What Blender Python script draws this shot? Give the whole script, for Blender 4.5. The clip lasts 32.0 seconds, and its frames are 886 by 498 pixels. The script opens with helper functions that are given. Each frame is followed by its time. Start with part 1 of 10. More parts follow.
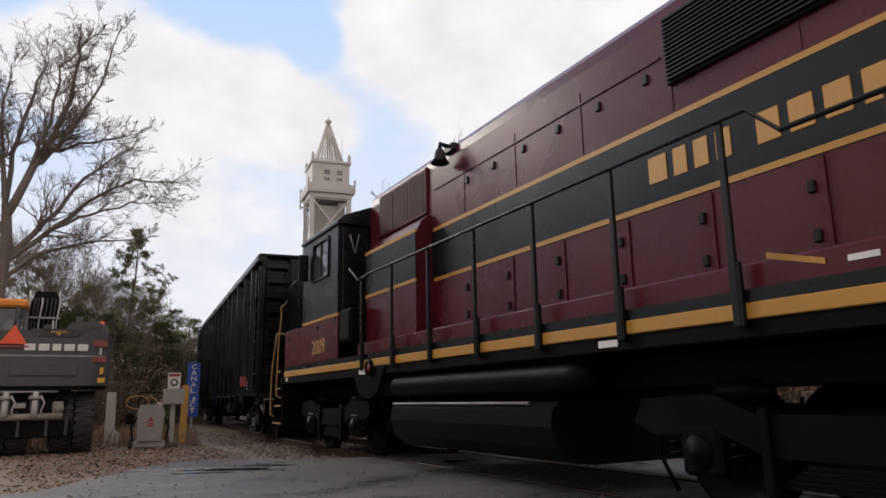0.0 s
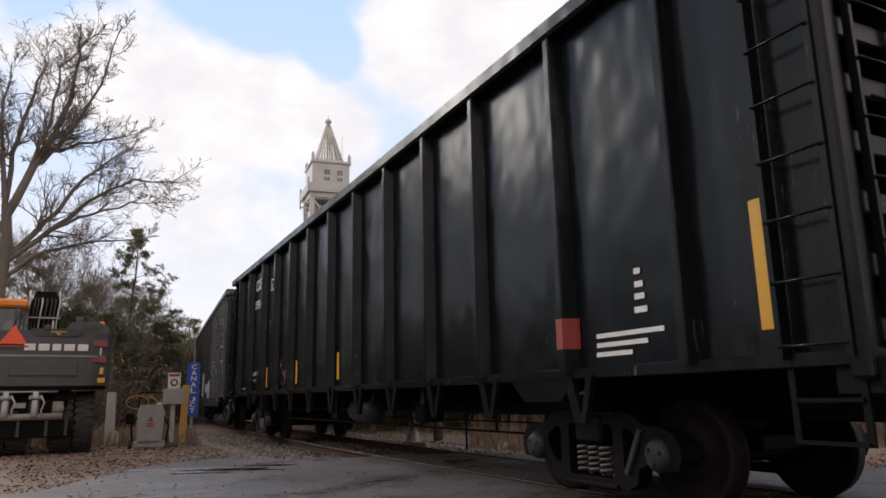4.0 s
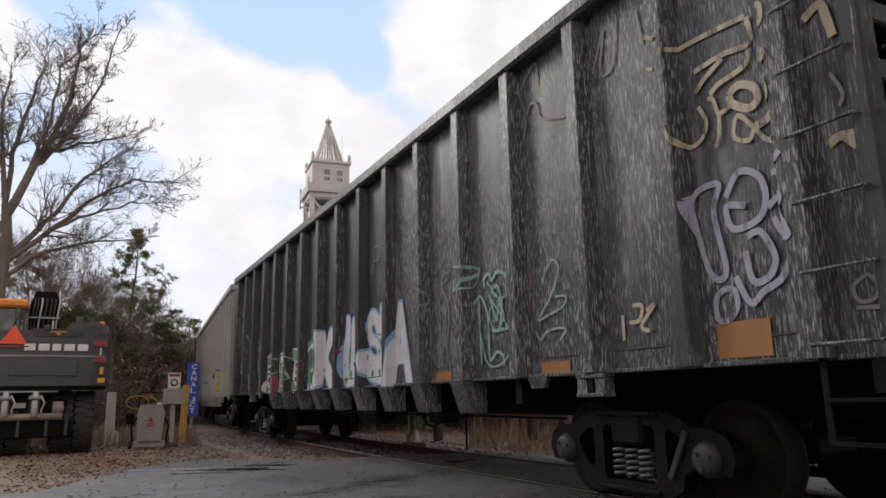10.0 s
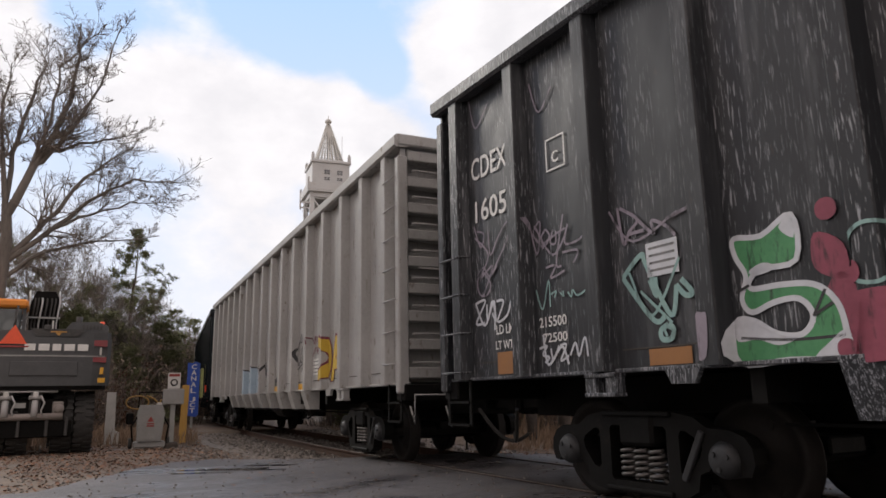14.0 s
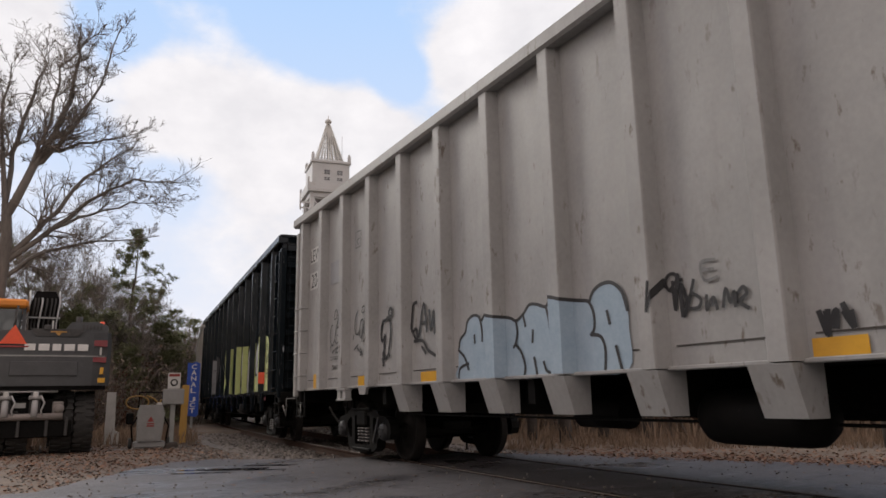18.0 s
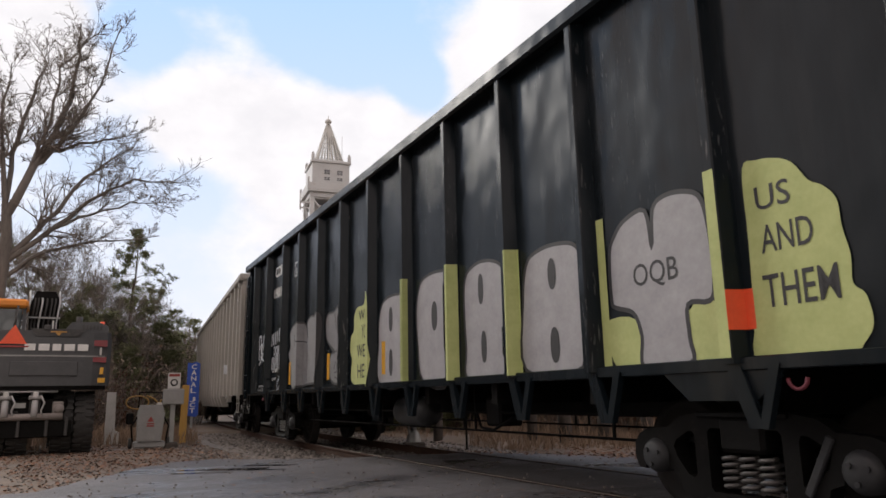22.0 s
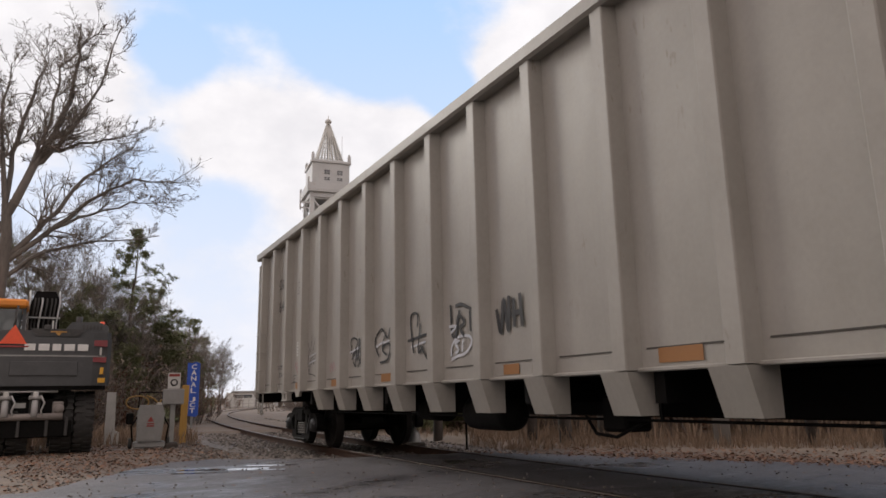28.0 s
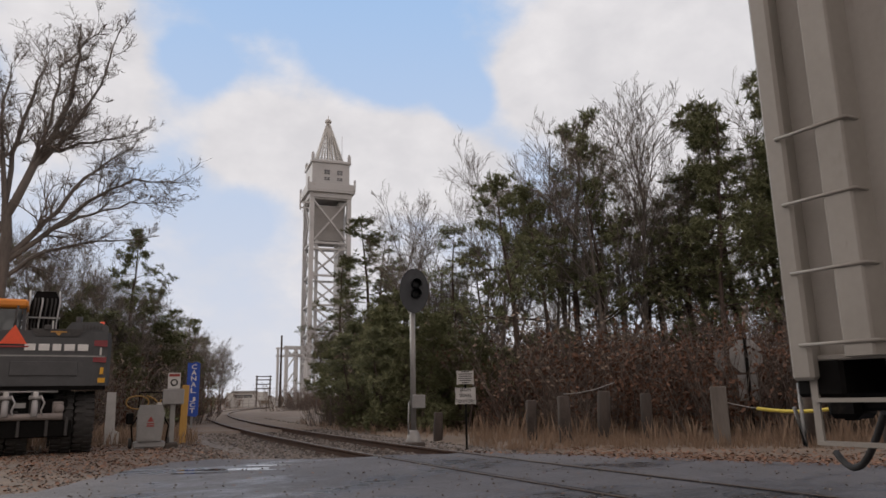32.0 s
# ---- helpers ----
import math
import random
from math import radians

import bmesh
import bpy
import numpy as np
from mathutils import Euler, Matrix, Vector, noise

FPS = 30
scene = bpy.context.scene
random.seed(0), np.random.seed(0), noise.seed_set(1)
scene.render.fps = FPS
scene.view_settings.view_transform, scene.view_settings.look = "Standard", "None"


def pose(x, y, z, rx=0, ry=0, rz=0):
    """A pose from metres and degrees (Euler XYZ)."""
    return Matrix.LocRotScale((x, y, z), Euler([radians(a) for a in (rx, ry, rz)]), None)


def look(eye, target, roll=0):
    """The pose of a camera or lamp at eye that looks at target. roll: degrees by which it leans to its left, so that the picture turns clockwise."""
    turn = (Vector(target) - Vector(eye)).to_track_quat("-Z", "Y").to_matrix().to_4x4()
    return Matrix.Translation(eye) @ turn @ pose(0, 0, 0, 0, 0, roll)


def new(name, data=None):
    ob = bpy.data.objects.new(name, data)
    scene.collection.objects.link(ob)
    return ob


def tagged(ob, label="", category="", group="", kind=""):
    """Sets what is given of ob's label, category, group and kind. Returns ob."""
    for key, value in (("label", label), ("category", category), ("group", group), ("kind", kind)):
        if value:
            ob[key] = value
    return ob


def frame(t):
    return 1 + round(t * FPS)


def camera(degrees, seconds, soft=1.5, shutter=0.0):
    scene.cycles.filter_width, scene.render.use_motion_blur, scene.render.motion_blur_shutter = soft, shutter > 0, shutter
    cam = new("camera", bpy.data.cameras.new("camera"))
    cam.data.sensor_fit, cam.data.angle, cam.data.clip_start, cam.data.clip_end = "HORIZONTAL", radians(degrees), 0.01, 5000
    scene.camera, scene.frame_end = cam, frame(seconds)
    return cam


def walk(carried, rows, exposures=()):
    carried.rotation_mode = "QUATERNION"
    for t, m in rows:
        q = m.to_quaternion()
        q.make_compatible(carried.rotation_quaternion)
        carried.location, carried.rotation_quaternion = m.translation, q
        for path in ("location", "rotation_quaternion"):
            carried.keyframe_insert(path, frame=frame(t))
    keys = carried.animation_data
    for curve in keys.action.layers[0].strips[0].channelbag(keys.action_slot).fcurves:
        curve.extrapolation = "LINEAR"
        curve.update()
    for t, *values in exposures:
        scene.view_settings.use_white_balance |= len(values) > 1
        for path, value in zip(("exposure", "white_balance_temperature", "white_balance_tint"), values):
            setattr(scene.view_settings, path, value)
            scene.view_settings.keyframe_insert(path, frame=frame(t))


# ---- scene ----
from mathutils.geometry import tessellate_polygon

# ---------------------------------------------------------------- camera
EYE = Vector((0.0, 0.0, 0.962))
YAW, TILT, LEAN = radians(29.773), radians(11.942), -1.106
AHEAD = Vector((-math.cos(YAW) * math.cos(TILT), math.sin(YAW) * math.cos(TILT), math.sin(TILT)))
cam = camera(64.56, 32.0, soft=1.6, shutter=0.05)
walk(cam, [(0.0, look(EYE, EYE + AHEAD, LEAN)), (32.0, look(EYE, EYE + AHEAD, LEAN))],
     exposures=[(0.0, 0.6), (3.0, 0.7), (6.0, 0.72), (13.0, 0.72), (17.0, 0.6), (20.0, 0.62), (23.0, 0.76), (25.5, 0.76), (28.0, 0.64), (30.0, 0.52), (32.0, 0.3)])

# ---------------------------------------------------------------- world and sun
SUN_ELEV, SUN_AZ = radians(26), radians(200)      # azimuth measured from +x, anticlockwise
world = bpy.data.worlds.new("overcast_sky")
scene.world = world
world.use_nodes = True
wt = world.node_tree
wt.nodes.clear()
w_out = wt.nodes.new("ShaderNodeOutputWorld")
w_bg = wt.nodes.new("ShaderNodeBackground")
w_sky = wt.nodes.new("ShaderNodeTexSky")
w_sky.sky_type = "NISHITA"
w_sky.sun_disc = False
w_sky.sun_elevation = SUN_ELEV
w_sky.sun_rotation = math.pi / 2 - SUN_AZ
w_mix = wt.nodes.new("ShaderNodeMixRGB")
w_mix.inputs[0].default_value = 0.72
w_mix.inputs[2].default_value = (6.65, 5.3, 4.6, 1)
wt.links.new(w_sky.outputs[0], w_mix.inputs[1])
wt.links.new(w_mix.outputs[0], w_bg.inputs[0])
w_bg.inputs[1].default_value = 0.13
wt.links.new(w_bg.outputs[0], w_out.inputs[0])
sun = new("sun", bpy.data.lights.new("sun", "SUN"))
sun.data.energy = 0.9
sun.data.angle = radians(14)
sun.data.color = (1.0, 0.93, 0.84)
sun_way = Vector((math.cos(SUN_AZ) * math.cos(SUN_ELEV), math.sin(SUN_AZ) * math.cos(SUN_ELEV), math.sin(SUN_ELEV)))
sun.matrix_world = look(sun_way * 50, (0, 0, 0))


# ---------------------------------------------------------------- materials
def material(name, dark, light, rough=0.7, metal=0.0, scale=3.0, fine=40.0, bump=0.15, stain=None, stain_amount=0.0,
             stain_scale=1.2, stretch=(1, 1, 1), rough_var=0.12, vary=0.0, spec=0.5):
    """Two-scale procedural paint or surface; stretch scales the pattern's axes, vary shifts brightness from piece to piece."""
    m = bpy.data.materials.new(name)
    m.use_nodes = True
    nt = m.node_tree
    bsdf = nt.nodes["Principled BSDF"]
    tc = nt.nodes.new("ShaderNodeTexCoord")
    mp = nt.nodes.new("ShaderNodeMapping")
    mp.inputs["Scale"].default_value = stretch
    nt.links.new(tc.outputs["Object"], mp.inputs[0])
    n1 = nt.nodes.new("ShaderNodeTexNoise")
    n1.inputs["Scale"].default_value = scale
    n1.inputs["Detail"].default_value = 6
    n1.inputs["Roughness"].default_value = 0.65
    n2 = nt.nodes.new("ShaderNodeTexNoise")
    n2.inputs["Scale"].default_value = fine
    n2.inputs["Detail"].default_value = 3
    nt.links.new(mp.outputs[0], n1.inputs[0])
    nt.links.new(mp.outputs[0], n2.inputs[0])
    add = nt.nodes.new("ShaderNodeMath")
    add.operation = "MULTIPLY_ADD"
    add.inputs[1].default_value = 0.35
    nt.links.new(n2.outputs[0], add.inputs[0])
    nt.links.new(n1.outputs[0], add.inputs[2])
    ramp = nt.nodes.new("ShaderNodeMapRange")
    ramp.inputs[1].default_value, ramp.inputs[2].default_value = 0.42, 0.95
    nt.links.new(add.outputs[0], ramp.inputs[0])
    mix = nt.nodes.new("ShaderNodeMixRGB")
    mix.inputs[1].default_value = (*dark, 1)
    mix.inputs[2].default_value = (*light, 1)
    nt.links.new(ramp.outputs[0], mix.inputs[0])
    colour = mix.outputs[0]
    if stain:
        n3 = nt.nodes.new("ShaderNodeTexNoise")
        n3.inputs["Scale"].default_value = stain_scale
        n3.inputs["Detail"].default_value = 8
        n3.inputs["Roughness"].default_value = 0.7
        nt.links.new(mp.outputs[0], n3.inputs[0])
        r3 = nt.nodes.new("ShaderNodeMapRange")
        r3.inputs[1].default_value, r3.inputs[2].default_value = 0.66 - 0.25 * stain_amount, 0.80 - 0.15 * stain_amount
        nt.links.new(n3.outputs[0], r3.inputs[0])
        m3 = nt.nodes.new("ShaderNodeMixRGB")
        m3.inputs[2].default_value = (*stain, 1)
        nt.links.new(r3.outputs[0], m3.inputs[0])
        nt.links.new(colour, m3.inputs[1])
        colour = m3.outputs[0]
    if vary:
        oi = nt.nodes.new("ShaderNodeObjectInfo")
        mr = nt.nodes.new("ShaderNodeMapRange")
        mr.inputs[3].default_value, mr.inputs[4].default_value = 1 - vary, 1 + vary
        nt.links.new(oi.outputs["Random"], mr.inputs[0])
        hsv = nt.nodes.new("ShaderNodeHueSaturation")
        nt.links.new(mr.outputs[0], hsv.inputs["Value"])
        nt.links.new(colour, hsv.inputs["Color"])
        colour = hsv.outputs[0]
    nt.links.new(colour, bsdf.inputs["Base Color"])
    rr = nt.nodes.new("ShaderNodeMapRange")
    rr.inputs[3].default_value, rr.inputs[4].default_value = max(0.04, rough - rough_var), min(1, rough + rough_var)
    nt.links.new(n1.outputs[0], rr.inputs[0])
    nt.links.new(rr.outputs[0], bsdf.inputs["Roughness"])
    bsdf.inputs["Metallic"].default_value = metal
    bsdf.inputs["Specular IOR Level"].default_value = spec
    if bump:
        bp = nt.nodes.new("ShaderNodeBump")
        bp.inputs["Strength"].default_value = bump
        bp.inputs["Distance"].default_value = 0.02
        nt.links.new(add.outputs[0], bp.inputs["Height"])
        nt.links.new(bp.outputs[0], bsdf.inputs["Normal"])
    return m


def plain(name, colour, rough=0.5, metal=0.0, spec=0.5):
    k = 0.82
    return material(name, tuple(c * k for c in colour), colour, rough, metal, scale=6, fine=60, bump=0.04, spec=spec)


def asphalt_material():
    """Worn road surface: gritty aggregate, mottled patches, and damp areas that shine."""
    m = bpy.data.materials.new("worn_damp_asphalt")
    m.use_nodes = True
    nt = m.node_tree
    b = nt.nodes["Principled BSDF"]
    tc = nt.nodes.new("ShaderNodeTexCoord")

    def pattern(scale, detail, stretch=(1, 1, 1)):
        mp = nt.nodes.new("ShaderNodeMapping")
        mp.inputs["Scale"].default_value = stretch
        nt.links.new(tc.outputs["Object"], mp.inputs[0])
        n = nt.nodes.new("ShaderNodeTexNoise")
        n.inputs["Scale"].default_value, n.inputs["Detail"].default_value, n.inputs["Roughness"].default_value = scale, detail, 0.68
        nt.links.new(mp.outputs[0], n.inputs[0])
        return n.outputs[0]

    def spread(socket, lo, hi, a=0.0, c=1.0):
        r = nt.nodes.new("ShaderNodeMapRange")
        r.inputs[1].default_value, r.inputs[2].default_value, r.inputs[3].default_value, r.inputs[4].default_value = lo, hi, a, c
        nt.links.new(socket, r.inputs[0])
        return r.outputs[0]

    def blend(fac, one, two):
        x = nt.nodes.new("ShaderNodeMixRGB")
        nt.links.new(fac, x.inputs[0])
        for i, c in ((1, one), (2, two)):
            if isinstance(c, tuple):
                x.inputs[i].default_value = (*c, 1)
            else:
                nt.links.new(c, x.inputs[i])
        return x.outputs[0]

    patches, mottle, grit = pattern(0.45, 8), pattern(2.6, 8), pattern(38, 4)
    damp = spread(pattern(0.55, 7, (1.0, 0.55, 1)), 0.50, 0.60)
    base = blend(spread(patches, 0.35, 0.65), (0.074, 0.071, 0.073), (0.135, 0.130, 0.133))
    base = blend(spread(mottle, 0.52, 0.70, 0, 0.75), base, (0.046, 0.044, 0.045))
    base = blend(spread(grit, 0.56, 0.72, 0, 0.8), base, (0.19, 0.18, 0.175))
    base = blend(spread(grit, 0.46, 0.34, 0, 0.8), base, (0.02, 0.02, 0.02))
    wet = nt.nodes.new("ShaderNodeMixRGB")
    wet.blend_type = "MULTIPLY"
    wet.inputs[2].default_value = (0.62, 0.62, 0.63, 1)
    nt.links.new(damp, wet.inputs[0])
    nt.links.new(base, wet.inputs[1])
    nt.links.new(wet.outputs[0], b.inputs["Base Color"])
    rough = nt.nodes.new("ShaderNodeMapRange")
    rough.inputs[3].default_value, rough.inputs[4].default_value = 0.66, 0.27
    nt.links.new(damp, rough.inputs[0])
    nt.links.new(rough.outputs[0], b.inputs["Roughness"])
    bp = nt.nodes.new("ShaderNodeBump")
    bp.inputs["Strength"].default_value, bp.inputs["Distance"].default_value = 0.5, 0.012
    mixed = nt.nodes.new("ShaderNodeMath")
    nt.links.new(grit, mixed.inputs[0])
    nt.links.new(mottle, mixed.inputs[1])
    nt.links.new(mixed.outputs[0], bp.inputs["Height"])
    nt.links.new(bp.outputs[0], b.inputs["Normal"])
    return m


M_ASPHALT = asphalt_material()
M_GROUND = material("leaf_litter_ground", (0.088, 0.067, 0.048), (0.215, 0.165, 0.122), 0.95, scale=1.1, fine=26, bump=0.9,
                    stain=(0.17, 0.15, 0.13), stain_amount=0.6, stain_scale=0.25)
M_GRAVEL = material("track_ballast", (0.07, 0.062, 0.056), (0.20, 0.175, 0.155), 0.95, scale=2.2, fine=34, bump=1.0,
                    stain=(0.13, 0.08, 0.05), stain_amount=0.5, stain_scale=1.5)
M_TIE = material("creosoted_timber", (0.035, 0.028, 0.024), (0.09, 0.075, 0.065), 0.9, scale=3, fine=30, stretch=(1, 1, 1), bump=0.4, vary=0.25)
M_RAIL = material("rusty_rail_steel", (0.030, 0.016, 0.011), (0.075, 0.042, 0.028), 0.85, 0.0, scale=4, fine=40, spec=0.2)
M_RAILTOP = material("polished_rail_head", (0.055, 0.042, 0.035), (0.12, 0.098, 0.085), 0.5, 0.4, scale=3, fine=30, bump=0.02)
def streaked_material(name, dark, light, streak, rough, spec, amount, length=0.12, patch=0.5, fine_scale=26, dents=0.0, smear=0.0, rust=0.0, grain=0.2):
    """Wagon paint: fine vertical scuffs gathered in patches, broad smears that differ from panel to panel, rust flecks and soft dents."""
    m = material(name, dark, light, rough, scale=1.2, fine=24, stretch=(1, 1, grain), bump=0.05, spec=spec)
    nt = m.node_tree
    bsdf = nt.nodes["Principled BSDF"]
    tc = nt.nodes.new("ShaderNodeTexCoord")
    info = nt.nodes.new("ShaderNodeObjectInfo")
    shift = nt.nodes.new("ShaderNodeMath")
    shift.operation = "MULTIPLY"
    shift.inputs[1].default_value = 37.0
    nt.links.new(info.outputs["Random"], shift.inputs[0])
    place = nt.nodes.new("ShaderNodeVectorMath")
    nt.links.new(tc.outputs["Object"], place.inputs[0])
    nt.links.new(shift.outputs[0], place.inputs[1])

    def mask(scale, detail, stretch, lo, hi, most=1.0):
        mp = nt.nodes.new("ShaderNodeMapping")
        mp.inputs["Scale"].default_value = (1, 1, stretch)
        nt.links.new(place.outputs[0], mp.inputs[0])
        n = nt.nodes.new("ShaderNodeTexNoise")
        n.inputs["Scale"].default_value, n.inputs["Detail"].default_value, n.inputs["Roughness"].default_value = scale, detail, 0.6
        nt.links.new(mp.outputs[0], n.inputs[0])
        r = nt.nodes.new("ShaderNodeMapRange")
        r.inputs[1].default_value, r.inputs[2].default_value, r.inputs[4].default_value = lo, hi, most
        nt.links.new(n.outputs[0], r.inputs[0])
        return r.outputs[0], n.outputs[0]

    def times(a, b):
        x = nt.nodes.new("ShaderNodeMath")
        x.operation = "MULTIPLY"
        nt.links.new(a, x.inputs[0])
        nt.links.new(b, x.inputs[1])
        return x.outputs[0]

    def lay(fac, colour):
        x = nt.nodes.new("ShaderNodeMixRGB")
        x.inputs[2].default_value = (*colour, 1)
        nt.links.new(fac, x.inputs[0])
        nt.links.new(bsdf.inputs["Base Color"].links[0].from_socket, x.inputs[1])
        nt.links.new(x.outputs[0], bsdf.inputs["Base Color"])

    if smear:
        broad, _ = mask(7.0, 6, 0.10, 0.50, 0.68, smear)
        where, _ = mask(0.55, 3, 0.45, 0.44, 0.62)
        lay(times(broad, where), tuple(c * 0.55 for c in streak))
    fine, _ = mask(fine_scale, 4, length, 0.66 - 0.16 * amount, 0.74 - 0.14 * amount)
    gather, _ = mask(0.9, 5, 0.5, patch - 0.09, patch + 0.10)
    lay(times(fine, gather), streak)
    if rust:
        spots, _ = mask(9.0, 7, 0.35, 0.66, 0.74, rust)
        lay(spots, (0.075, 0.045, 0.03))
    if dents:
        _, wave = mask(1.1, 2, 0.7, 0, 1)
        bp = nt.nodes.new("ShaderNodeBump")
        bp.inputs["Strength"].default_value, bp.inputs["Distance"].default_value = 1.0, dents
        nt.links.new(wave, bp.inputs["Height"])
        nt.links.new(bp.outputs[0], bsdf.inputs["Normal"].links[0].from_node.inputs["Normal"])
    return m


M_BLACKCAR = streaked_material("black_wagon_paint", (0.0026, 0.0040, 0.0048), (0.0056, 0.0082, 0.0098), (0.10, 0.10, 0.10), 0.21, 0.19, 0.32, 0.16, 0.60, 30, 0.05, 0.10)
# Black paint again; its bluer, lighter base carries reflected sky.
M_SKYTINTCAR = streaked_material("black_paint_with_sky_tint", (0.0042, 0.0070, 0.0092), (0.0086, 0.0132, 0.0168), (0.12, 0.12, 0.12), 0.21, 0.19, 0.36, 0.16, 0.58, 30, 0.05, 0.12)
M_WORNCAR = streaked_material("weathered_black_paint", (0.015, 0.0165, 0.019), (0.048, 0.052, 0.058), (0.31, 0.32, 0.345), 0.45, 0.28, 0.84, 0.10, 0.39, 95, 0.03, 0.9, 0.5)
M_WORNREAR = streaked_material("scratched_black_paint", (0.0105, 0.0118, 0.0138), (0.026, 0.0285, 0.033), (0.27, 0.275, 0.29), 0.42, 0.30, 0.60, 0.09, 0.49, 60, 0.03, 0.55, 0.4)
M_GREYCAR = streaked_material("light_grey_wagon_paint", (0.255, 0.254, 0.246), (0.365, 0.362, 0.352), (0.12, 0.095, 0.072), 0.55, 0.4, 0.30, 0.42, 0.47, 9, 0.03, 0.15, 0.35, 0.8)
M_BEIGECAR = streaked_material("beige_wagon_paint", (0.265, 0.250, 0.222), (0.335, 0.318, 0.287), (0.15, 0.115, 0.085), 0.5, 0.4, 0.16, 0.3, 0.56, 12, 0.02, 0.08, 0.15, 0.8)
M_UNDER = material("grimy_black_steel", (0.0028, 0.0027, 0.0026), (0.008, 0.0075, 0.007), 0.6, 0.0, scale=3, fine=22, bump=0.25, spec=0.1,
                   stain=(0.024, 0.020, 0.017), stain_amount=0.2, stain_scale=4)
M_WHEEL = material("rusty_wheel_steel", (0.0065, 0.0056, 0.005), (0.018, 0.0155, 0.0138), 0.65, 0.0, scale=5, fine=30, bump=0.15, spec=0.15)
M_TREAD = material("bright_wheel_tread", (0.2, 0.19, 0.18), (0.32, 0.31, 0.3), 0.35, 0.9, scale=5, fine=30, bump=0.03)
M_SPRING = material("worn_spring_steel", (0.06, 0.055, 0.052), (0.16, 0.15, 0.145), 0.5, 0.6, scale=8, fine=40, bump=0.1)
M_MAROON = material("maroon_locomotive_paint", (0.062, 0.0055, 0.011), (0.084, 0.0090, 0.017), 0.28, scale=0.8, fine=18, bump=0.03, spec=0.26,
                    stain=(0.06, 0.022, 0.022), stain_amount=0.2, stain_scale=2)
M_LOCOBLACK = material("black_locomotive_paint", (0.0035, 0.0052, 0.0062), (0.007, 0.0092, 0.011), 0.28, scale=0.9, fine=18, bump=0.03, spec=0.22)
M_GOLD = material("gold_stripe_paint", (0.36, 0.175, 0.018), (0.45, 0.225, 0.028), 0.5, scale=1.2, fine=25, bump=0.03,
                  stain=(0.32, 0.18, 0.04), stain_amount=0.2, stain_scale=3)
M_LOCOUNDER = material("oily_black_underframe", (0.0022, 0.0021, 0.0021), (0.006, 0.0056, 0.0054), 0.48, 0.0, scale=3, fine=25, bump=0.12, spec=0.05)
M_YELLOW = plain("handrail_yellow_paint", (0.33, 0.20, 0.055), 0.55)
M_AMBER = plain("amber_reflective_tape", (0.68, 0.36, 0.02), 0.35)
M_OCHRE = plain("faded_ochre_tape", (0.29, 0.125, 0.03), 0.5)
M_WHITE = plain("white_stencil_paint", (0.72, 0.72, 0.70), 0.6)
M_GREYLETTER = plain("dark_stencil_paint", (0.045, 0.043, 0.04), 0.6)
M_RED = plain("red_placard_paint", (0.28, 0.036, 0.03), 0.5)
M_TAIL = plain("dark_red_lamp_lens", (0.20, 0.015, 0.022), 0.25)
M_GLASS = bpy.data.materials.new("window_glass")
M_GLASS.use_nodes = True
_b = M_GLASS.node_tree.nodes["Principled BSDF"]
_b.inputs["Base Color"].default_value = (0.05, 0.055, 0.06, 1)
_b.inputs["Roughness"].default_value = 0.03
_b.inputs["Specular IOR Level"].default_value = 0.9
M_TOWER = material("aluminium_painted_steel", (0.38, 0.39, 0.395), (0.52, 0.53, 0.535), 0.6, 0.0, scale=0.25, fine=2.5, bump=0.03,
                   stain=(0.3, 0.27, 0.24), stain_amount=0.3, stain_scale=0.5)
M_TOWERDARK = material("shaded_concrete_panel", (0.25, 0.247, 0.24), (0.34, 0.335, 0.325), 0.8, scale=0.2, fine=2, bump=0.03)
M_BARK = material("grey_brown_bark", (0.082, 0.072, 0.064), (0.195, 0.172, 0.152), 0.95, scale=3, fine=22, stretch=(1, 1, 0.3), bump=0.8)
M_BRUSHWOOD = material("brush_stems", (0.070, 0.056, 0.047), (0.155, 0.125, 0.106), 0.95, scale=4, fine=20, bump=0.2)
M_TWIG = material("bare_twig_bark", (0.115, 0.10, 0.087), (0.22, 0.19, 0.165), 0.95, scale=4, fine=20, bump=0.2)
M_PINEBARK = material("pine_bark", (0.04, 0.03, 0.025), (0.11, 0.08, 0.063), 0.95, scale=4, fine=24, stretch=(1, 1, 0.4), bump=0.8)
M_GALV = material("galvanised_steel", (0.22, 0.22, 0.215), (0.34, 0.34, 0.33), 0.5, 0.5, scale=4, fine=30, bump=0.05)
M_CABINET = material("grey_cabinet_paint", (0.20, 0.20, 0.195), (0.29, 0.29, 0.285), 0.55, scale=3, fine=25, bump=0.05)
M_BLUESIGN = material("blue_sign_paint", (0.012, 0.06, 0.34), (0.02, 0.085, 0.45), 0.5, scale=3, fine=25, bump=0.04)
M_SIGNWHITE = material("weathered_white_sign", (0.42, 0.42, 0.40), (0.58, 0.58, 0.56), 0.6, scale=4, fine=30, bump=0.04)
M_POSTYELLOW = material("weathered_yellow_timber", (0.40, 0.23, 0.05), (0.55, 0.34, 0.10), 0.8, scale=4, fine=30, stretch=(1, 1, 0.2), bump=0.3)
M_OLDWOOD = material("weathered_grey_timber", (0.040, 0.033, 0.028), (0.095, 0.080, 0.069), 0.9, scale=4, fine=34, stretch=(1, 1, 0.15), bump=0.5, vary=0.2)
